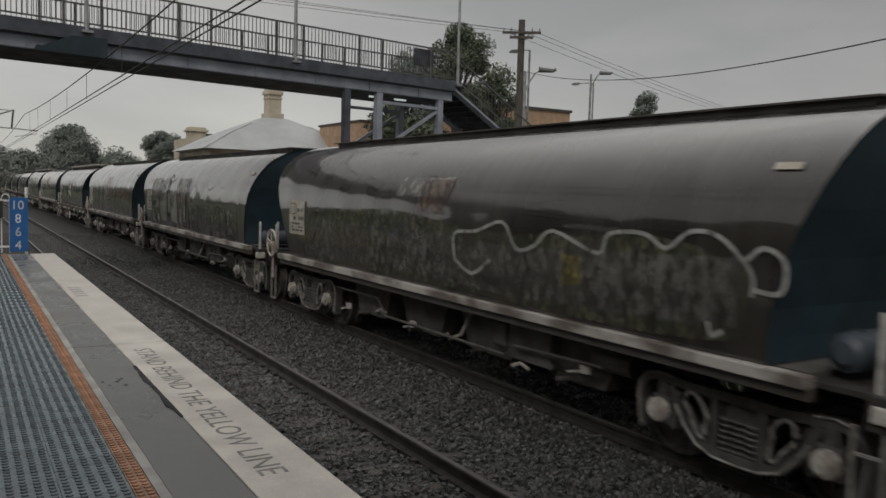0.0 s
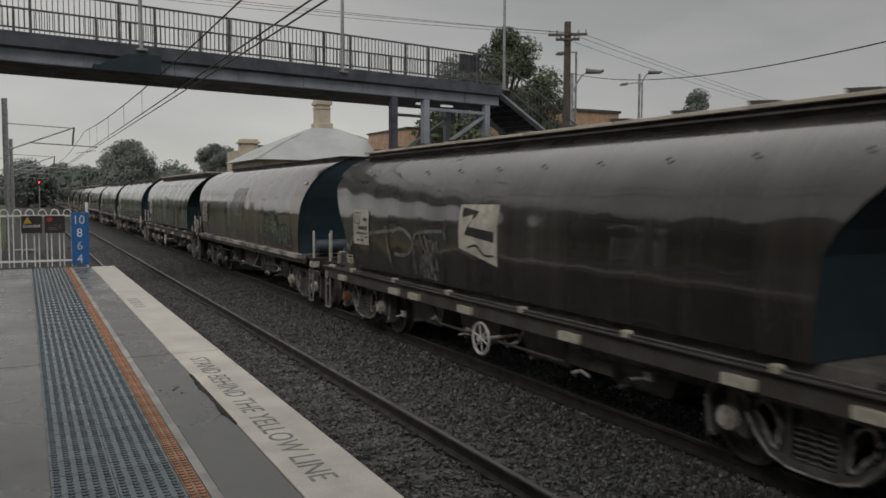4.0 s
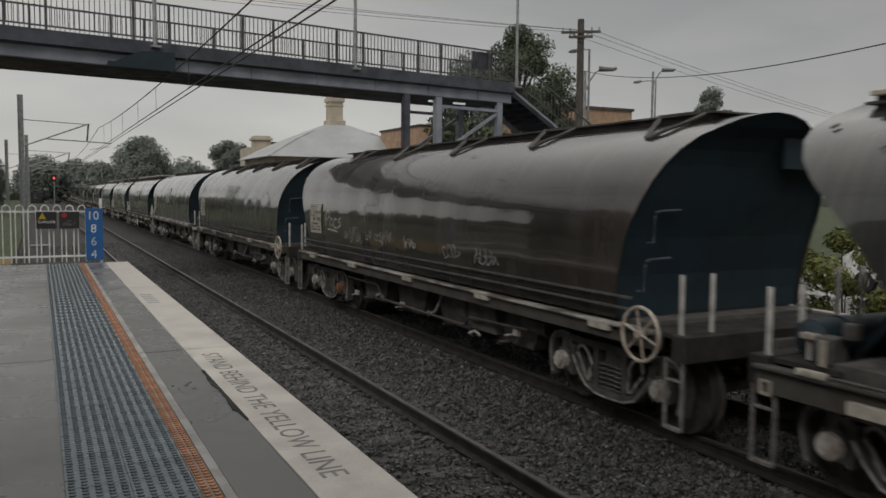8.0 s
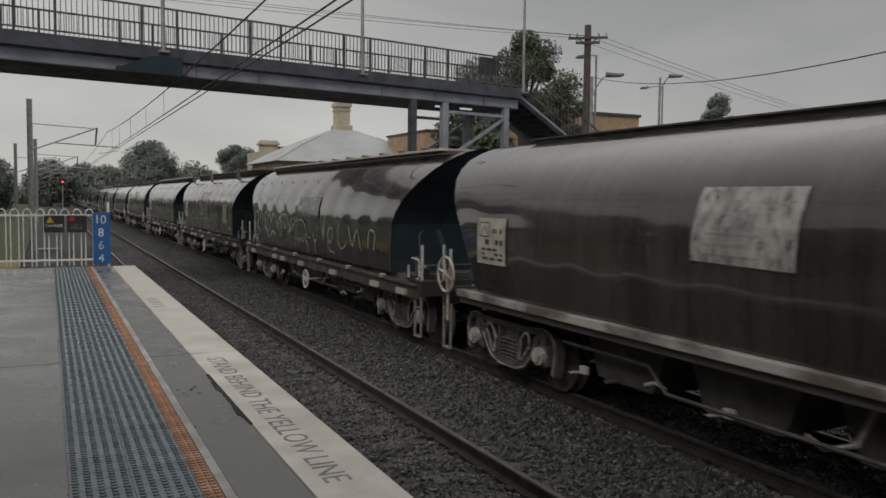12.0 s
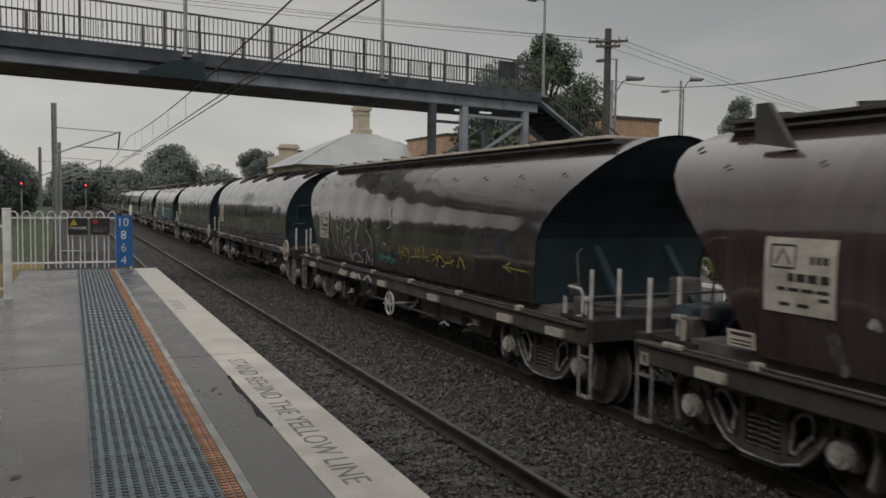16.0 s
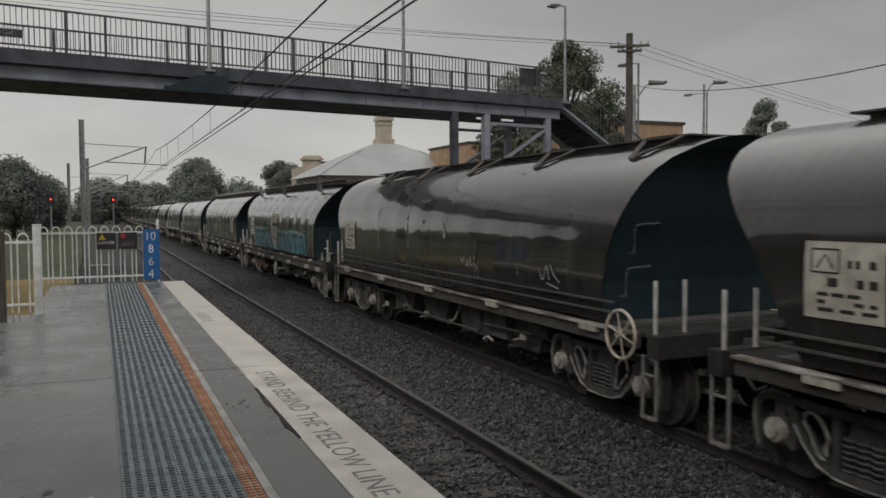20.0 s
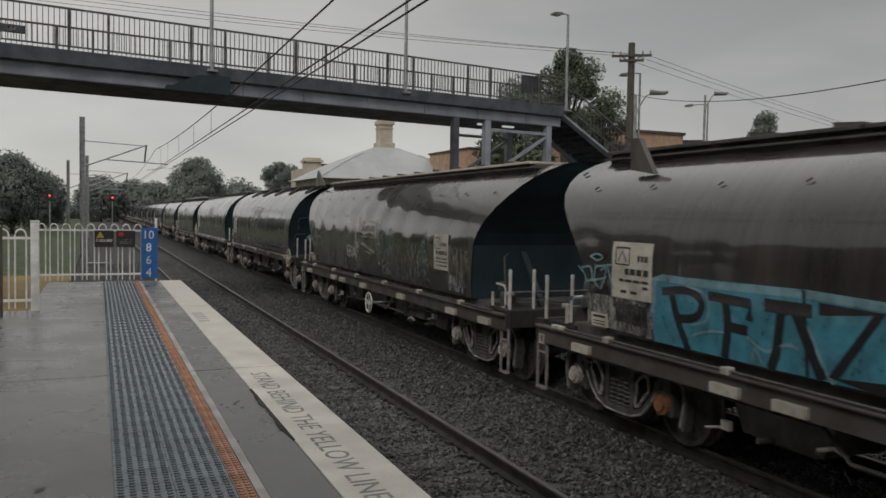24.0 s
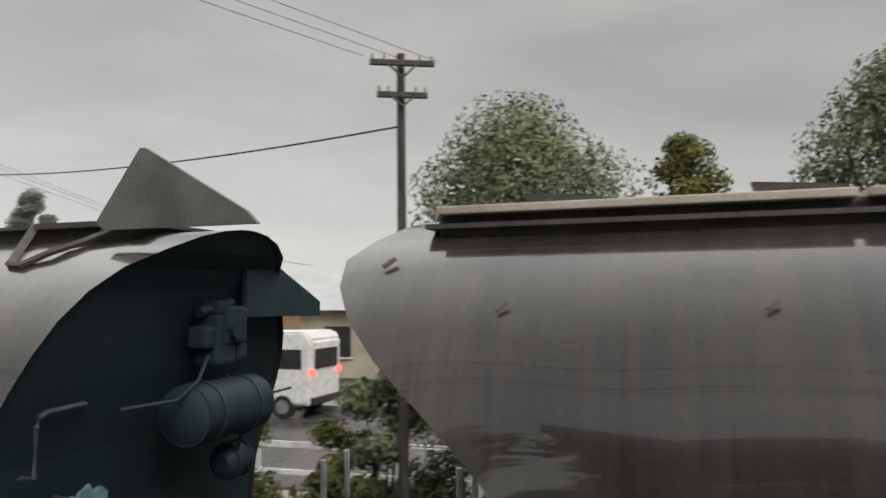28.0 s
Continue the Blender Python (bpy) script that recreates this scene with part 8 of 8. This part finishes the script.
P1 = polar(36.15, 35)
P2 = (9.0, 4.78)
z1, z2 = up(11.87, 35), 4.76
utility_pole(*P1, z1, ((0.55, 0.82), (0.75, 0.5)), radians(-35), "timber utility pole with stacked crossarms beside a street lamp", deep=0.05)
utility_pole(*P2, z2, ((0.14, 0.36), (0.5, 0.28)), radians(-62), "timber utility pole with two crossarms", 0.062, 0.45, 0.032)
for dx, za in ((-0.7, 0.5), (0.0, 0.45), (0.7, 0.5)):
    wire("power_line", span((P1[0] + dx * 0.8, P1[1] - dx * 0.5, z1 - za), (78 + dx, 42, 5.5), 0.9), 0.008, "thin power line leading away", "power lines")
    wire("power_line", span((P1[0] + dx * 0.8, P1[1] - dx * 0.5, z1 - za), (-10.0 + dx, 31.5 - dx, 9.1), 0.25), 0.008, "thin power line leading away", "power lines")
    wire("power_line", span((P2[0] + dx * 0.35, P2[1] - dx * 0.5, z2 - 0.05), (-22, 26 - dx, 10.2), 0.2), 0.0035, "thin power line crossing the tracks", "power lines")
wire("cable", span((P1[0], P1[1], z1 - 2.1), (P2[0], P2[1], z2 - 0.82), 0.62, 24), 0.012, "thick sagging cable between the utility poles", "power lines")


def street_lamp(x, y, z0, z1, reach, rz, label, second=False):
    p = thing("street_lamp", label, "street lamp", "street lamps", at=(x, y, 0))
    p.rotation_euler = (0, 0, rz)
    part("pole", tube(B(), [(0, 0, z0), (0, 0, z1)], 0.09, 10, r2=0.06), GALV, p, "", True)
    for s in ((1, -1) if second else (1,)):
        a = part("arm", tube(B(), [(0, 0, z1 - 0.9), (s * reach * 0.25, 0, z1 - 0.45), (s * reach * 0.65, 0, z1 - 0.05), (s * reach, 0, z1 + 0.08)], 0.035, 8), GALV, p)
        part("lamp_head", tube(B(), [(s * (reach - 0.1), 0, z1 + 0.08), (s * (reach + 0.15), 0, z1 + 0.06), (s * (reach + 0.5), 0, z1 + 0.04), (s * (reach + 0.62), 0, z1 + 0.1)], 0.12, 10, r2=0.06), LAMP_HEAD, a, "grey lamp head", True)
    return p


lx, ly = polar(36.5, 34)
street_lamp(lx, ly, -1.4, up(8.45, 34), 0.65, radians(-38), "grey curved-arm street lamp beside the pole")
lx, ly = polar(36.76, 36)
lamp_post("street_lamp", "square-armed galvanised street lamp", lx, ly, -1.4, up(9.9, 36), 0.45, radians(-38), "street lamps")
lx, ly = polar(41.07, 46)
street_lamp(lx, ly, -1.4, up(8.3, 46), 0.55, radians(-42), "slim grey street lamp with a raised arm")
lx, ly = polar(41.26, 47)
lamp_post("street_lamp", "square-armed galvanised street lamp further off", lx, ly, -1.4, up(7.72, 47), 0.8, radians(-42), "street lamps")


# ---- trees ----
def tree(x, y, base, height, width, mat, seed, leaves, leaf, trunk_share=0.35, label="", lobes=9, name="tree", flat=1.0, lump=(0.11, 0.2)):
    r = np.random.default_rng(seed)
    t = thing(name, label, "tree", at=(x, y, base))
    g = B()
    lean = r.uniform(-0.04, 0.04, 2) * height
    forks = [Vector((0, 0, 0)), Vector((lean[0] * 0.4, lean[1] * 0.4, height * trunk_share * 0.6)), Vector((lean[0], lean[1], height * trunk_share * 1.2))]
    tube(g, forks, 0.035 * height, 8, r2=0.018 * height)
    cs = []
    for i in range(lobes):
        a = i * 2.4 + r.uniform(-0.4, 0.4)
        u = (i + 0.5) / lobes
        rad = width * 0.5 * math.sqrt(max(0.05, 1 - (2 * u - 0.85) ** 2)) * r.uniform(0.35, 0.75)
        c = Vector((rad * math.cos(a), rad * math.sin(a), height * (trunk_share + (1 - trunk_share) * (0.12 + 0.76 * u))))
        s = width * r.uniform(*lump)
        cs.append((c, s))
        mid = forks[2].lerp(c, 0.5) - Vector((0, 0, 0.04 * height))
        tube(g, [forks[1].lerp(forks[2], r.uniform(0.4, 1.0)), mid, c], 0.011 * height, 5, r2=0.003 * height)
    part("trunk", g, TRUNK, t, "bark-covered trunk and limbs", True)
    C = np.array([c for c, s in cs])
    S = np.array([s for c, s in cs])
    pick = r.integers(0, len(cs), leaves)
    d = r.normal(size=(leaves, 3))
    d /= np.linalg.norm(d, axis=1, keepdims=True)
    pos = C[pick] + d * (S[pick] * (0.2 + 0.95 * r.uniform(0, 1, leaves) ** 0.6))[:, None] * np.array([1, 1, 0.75 * flat])
    n = d * 1.3 + r.normal(scale=0.55, size=(leaves, 3))
    n /= np.linalg.norm(n, axis=1, keepdims=True)
    a = np.cross(n, r.normal(size=(leaves, 3)))
    a /= np.linalg.norm(a, axis=1, keepdims=True)
    b = np.cross(n, a)
    s = leaf * r.uniform(0.6, 1.4, (leaves, 1))
    q = np.stack([pos - a * s, pos - b * s * 0.45 + n * s * 0.15, pos + a * s, pos + b * s * 0.45 + n * s * 0.15], 1).reshape(-1, 3)
    f = np.arange(leaves * 4).reshape(-1, 4)
    tagged(raw("crown", q.tolist(), f.tolist(), mat, t), "ragged leafy crown")
    return t


def tree_at(az, d, top, width, mat, seed, leaves, leaf, **kw):
    x, y = polar(az, d)
    return tree(x, y, -1.4, up(top, d) + 1.4, width, mat, seed, leaves, leaf, **kw)


tree_at(32.0, 42, 11.8, 4.9, LEAF, 1, 17000, 0.085, label="tall dark gum tree behind the footbridge stair", lobes=13, trunk_share=0.55, lump=(0.13, 0.22))
tree_at(34.5, 41, 7.9, 3.6, LEAF, 17, 6500, 0.085, label="drooping dark tree beside the footbridge stair", lobes=7, trunk_share=0.55, lump=(0.14, 0.24))
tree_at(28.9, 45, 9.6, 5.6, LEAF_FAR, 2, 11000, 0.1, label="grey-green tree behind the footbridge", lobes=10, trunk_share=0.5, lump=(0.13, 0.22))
tree_at(27.2, 44, 6.0, 4.5, LEAF, 12, 5000, 0.16, label="dark low tree beyond the footbridge", lobes=18)
tree_at(29.5, 40, 5.5, 5.0, LEAF, 13, 5000, 0.16, label="dark shrubby tree under the footbridge", trunk_share=0.2, lobes=18)
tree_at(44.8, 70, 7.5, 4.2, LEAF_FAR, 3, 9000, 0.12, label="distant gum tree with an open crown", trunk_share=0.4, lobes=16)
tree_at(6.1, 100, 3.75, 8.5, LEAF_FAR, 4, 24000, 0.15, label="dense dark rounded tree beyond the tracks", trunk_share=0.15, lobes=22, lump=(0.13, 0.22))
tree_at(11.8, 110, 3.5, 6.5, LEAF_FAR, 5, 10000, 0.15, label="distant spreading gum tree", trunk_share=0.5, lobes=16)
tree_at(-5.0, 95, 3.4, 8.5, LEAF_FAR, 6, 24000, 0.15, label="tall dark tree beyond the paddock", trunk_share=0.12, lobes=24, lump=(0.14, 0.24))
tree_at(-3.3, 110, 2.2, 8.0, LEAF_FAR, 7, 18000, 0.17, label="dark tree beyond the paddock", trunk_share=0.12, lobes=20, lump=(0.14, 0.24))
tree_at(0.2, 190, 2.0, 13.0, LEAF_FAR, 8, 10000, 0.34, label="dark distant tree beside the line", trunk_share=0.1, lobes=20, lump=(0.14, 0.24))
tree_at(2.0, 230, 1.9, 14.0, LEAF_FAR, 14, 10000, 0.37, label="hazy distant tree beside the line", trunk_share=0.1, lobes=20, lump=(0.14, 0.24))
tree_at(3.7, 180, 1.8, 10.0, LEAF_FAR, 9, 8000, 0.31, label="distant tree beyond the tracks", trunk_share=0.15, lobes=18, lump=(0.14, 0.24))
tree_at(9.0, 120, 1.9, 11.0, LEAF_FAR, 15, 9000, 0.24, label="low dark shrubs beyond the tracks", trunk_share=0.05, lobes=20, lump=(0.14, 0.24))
# a row of trees on the platform's landward side, mirrored in the wet wagons
rear = tree(-20, -34, -1.42, 15.5, 10.5, LEAF, 40, 7500, 0.36, 0.08, "dark leafy tree standing behind the platform", 22, lump=(0.14, 0.24))
for i in range(1, 9):
    copy_thing(rear, pose(-20 - 6 * ((i * 7) % 5) / 5, -34 + i * 9.5, -1.42, 0, 0, i * 77))
low = tree(-38, 26, -1.42, 9.0, 11.0, LEAF, 41, 6500, 0.36, 0.06, "low dark tree beyond the paddock", 20, lump=(0.14, 0.24))
for i in range(1, 13):
    copy_thing(low, pose(-38 - 9 * ((i * 7) % 5) / 5, 26 + i * 9.0, -1.42, 0, 0, i * 77))
tree(9.8, 3.65, -1.3, 5.85, 3.7, LEAF_LIGHT, 10, 48000, 0.036, 0.2, "grey-green leafy tree on the grass verge", 40, lump=(0.1, 0.18))
tree(9.9, 1.78, -1.3, 5.5, 1.6, LEAF_YELLOW, 11, 12000, 0.036, 0.3, "small yellow-green tree on the grass verge", 22, lump=(0.11, 0.2))
tree(9.9, -0.45, -1.3, 6.1, 3.0, LEAF_LIGHT, 16, 30000, 0.036, 0.3, "grey-green tree further along the verge", 36, lump=(0.1, 0.18))
tree(9.7, 5.2, -1.3, 2.7, 1.9, LEAF_LIGHT, 18, 5000, 0.05, 0.15, "low leafy shrub on the verge", 8)
for i, (x, y, hgt) in enumerate(((9.0, 5.6, 1.5), (9.4, 9.5, 2.4), (9.2, 13.0, 2.2), (9.1, 3.4, 1.1), (9.3, 17.0, 1.6), (9.5, 7.4, 2.2), (9.9, 8.6, 2.6), (9.6, 11.2, 2.7), (9.4, 14.6, 2.3), (9.9, 18.6, 2.4), (10.2, 6.2, 1.9))):
    tree(x, y, -1.3, hgt, max(1.5, 0.75 * hgt), LEAF_YELLOW, 30 + i, int(1500 * hgt), 0.05, 0.08, "low yellow-green shrub beside the far track", 7, "shrub")
fen = thing("verge_fence", "low white rail fence along the verge", "fence", at=(0, 0, 0))
for i in range(14):
    part("post", box(B(), 12.96, 13.04, -3 + i * 2.0, -2.92 + i * 2.0, -1.32, -0.35), FENCE, fen)
part("rail", box(B(), 12.95, 13.0, -3, 23.1, -0.5, -0.4), FENCE, fen)
part("rail", box(B(), 12.95, 13.0, -3, 23.1, -0.95, -0.87), FENCE, fen)
weeds = np.random.default_rng(21)
n = 26000
c = np.stack([weeds.uniform(8.7, 11.3, n), weeds.uniform(-6, 34, n), np.zeros(n)], 1)
tall = 0.35 + 0.25 * np.sin(c[:, 1] * 1.7) * np.sin(c[:, 0] * 2.3 + c[:, 1] * 0.6) + weeds.uniform(0, 0.45, n)
c[:, 2] = -1.32 + tall * weeds.uniform(0, 1, n)
u = weeds.normal(size=(n, 3)) * 0.035
v = weeds.normal(size=(n, 3)) * np.array([0.02, 0.02, 0.09])
q = np.stack([c - u, c - v, c + u, c + v], 1).reshape(-1, 3)
tagged(raw("verge_weeds", q.tolist(), np.arange(n * 4).reshape(-1, 4).tolist(), LEAF_YELLOW), "rank green weeds on the railway verge", "weeds", kind="stuff")
# dark blades added beyond the far rail to keep the coupler gaps dark
n = 9000
c = np.stack([6.75 + 1.7 * weeds.uniform(0, 1, n) ** 0.6, weeds.uniform(-4, 46, n), np.zeros(n)], 1)
tall = (c[:, 0] - 6.5) * (0.22 + 0.12 * np.sin(c[:, 1] * 1.3)) + weeds.uniform(0, 0.12, n)
c[:, 2] = -1.2 + tall * weeds.uniform(0, 1, n)
u = weeds.normal(size=(n, 3)) * 0.035
v = weeds.normal(size=(n, 3)) * np.array([0.02, 0.02, 0.09])
q = np.stack([c - u, c - v, c + u, c + v], 1).reshape(-1, 3)
tagged(raw("trackside_weeds", q.tolist(), np.arange(n * 4).reshape(-1, 4).tolist(), LEAF), "dark blades added to darken the gaps under the wagons", "weeds", kind="stuff")
# far woods close the horizon
r = np.random.default_rng(77)
vs, fs = [], []
for i in range(9000):
    az = r.uniform(-60, 120)
    d = r.uniform(230, 330)
    x, y = polar(az, d)
    h = 5.5 + 2.5 * math.sin(az * 0.9) + 1.5 * math.sin(az * 2.7) + r.uniform(-1, 1)
    z = -1.4 + h * r.uniform(0, 1) ** 0.7
    s = r.uniform(0.6, 1.5)
    u = r.normal(size=(2, 3)) * s
    c = np.array([x, y, z])
    k = len(vs)
    vs += [(c - u[0]).tolist(), (c - u[1]).tolist(), (c + u[0]).tolist(), (c + u[1]).tolist()]
    fs.append((k, k + 1, k + 2, k + 3))
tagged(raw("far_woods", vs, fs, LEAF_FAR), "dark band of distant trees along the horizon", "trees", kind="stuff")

# signals along the line
for az, el, d, lab in ((0.86, 0.75, 140, "far"), (-2.85, 0.79, 90, "left")):
    x, y = polar(az, d)
    z = up(el, d)
    s = thing("railway_signal", "railway signal showing a red light", "signal", "railway signals", at=(x, y, -1.4))
    part("post", tube(B(), [(0, 0.1, 0), (0, 0.1, z + 1.9)], 0.08, 8), GALV, s)
    part("head", box(B(), -0.3, 0.3, -0.1, 0.1, z + 0.9, z + 2.0, 0.03), SIGN_BLACK, s)
    part("light", tube(B(), [(0, -0.1, z + 1.4), (0, -0.16, z + 1.4)], 0.1 * d / 100, 12), RED_LIGHT, s, "glowing red light")


# ---- motion ----
def travelled(t):
    u = t / 28.0
    slow = 0.5 * max(0.0, 1 - t / 2.2) + 0.09 * max(0.0, t - 26.0) ** 2
    return slow + 313.97 * u - 98.08 * u ** 2 + 30.03 * u ** 3 - 21.56 * u ** 4


def motions():
    times = [i * 0.5 for i in range(57)]
    for k, w in TRAIN.items():
        y0 = 3.27 + PITCH * (k + 0.5)
        walk(w, [(t, pose(XF, y0 - travelled(t), RAIL_Z)) for t in times])
        if k > 17:
            continue
        # the wheels roll while their wagon is close by
        dense = [i / 30 for i in range(841)]
        near = [t for t in dense if -9 < y0 - travelled(t) < 24]
        if not near:
            continue
        t0, rows = near[0], [(near[0], 0.0)]
        for t in near:
            a = (travelled(t) - travelled(t0)) / 0.46
            if a - rows[-1][1] > 1.1:
                rows.append((t, a))
        if rows[0][0] > 0:
            rows.insert(0, (0.0, 0.0))
        if rows[-1][0] < 28:
            rows.append((28.0, rows[-1][1]))
        for part_ob in w.children_recursive:
            if part_ob.name.split(".")[0] == "wheel":
                x, y, z = part_ob.location
                far_side = x > 0
                walk(part_ob, [(t, Matrix.Translation((x, y, z)) @ pose(0, 0, 0, 0, 0, 180 if far_side else 0) @ Matrix.Rotation(-a if far_side else a, 4, "X")) for t, a in rows])


motions()
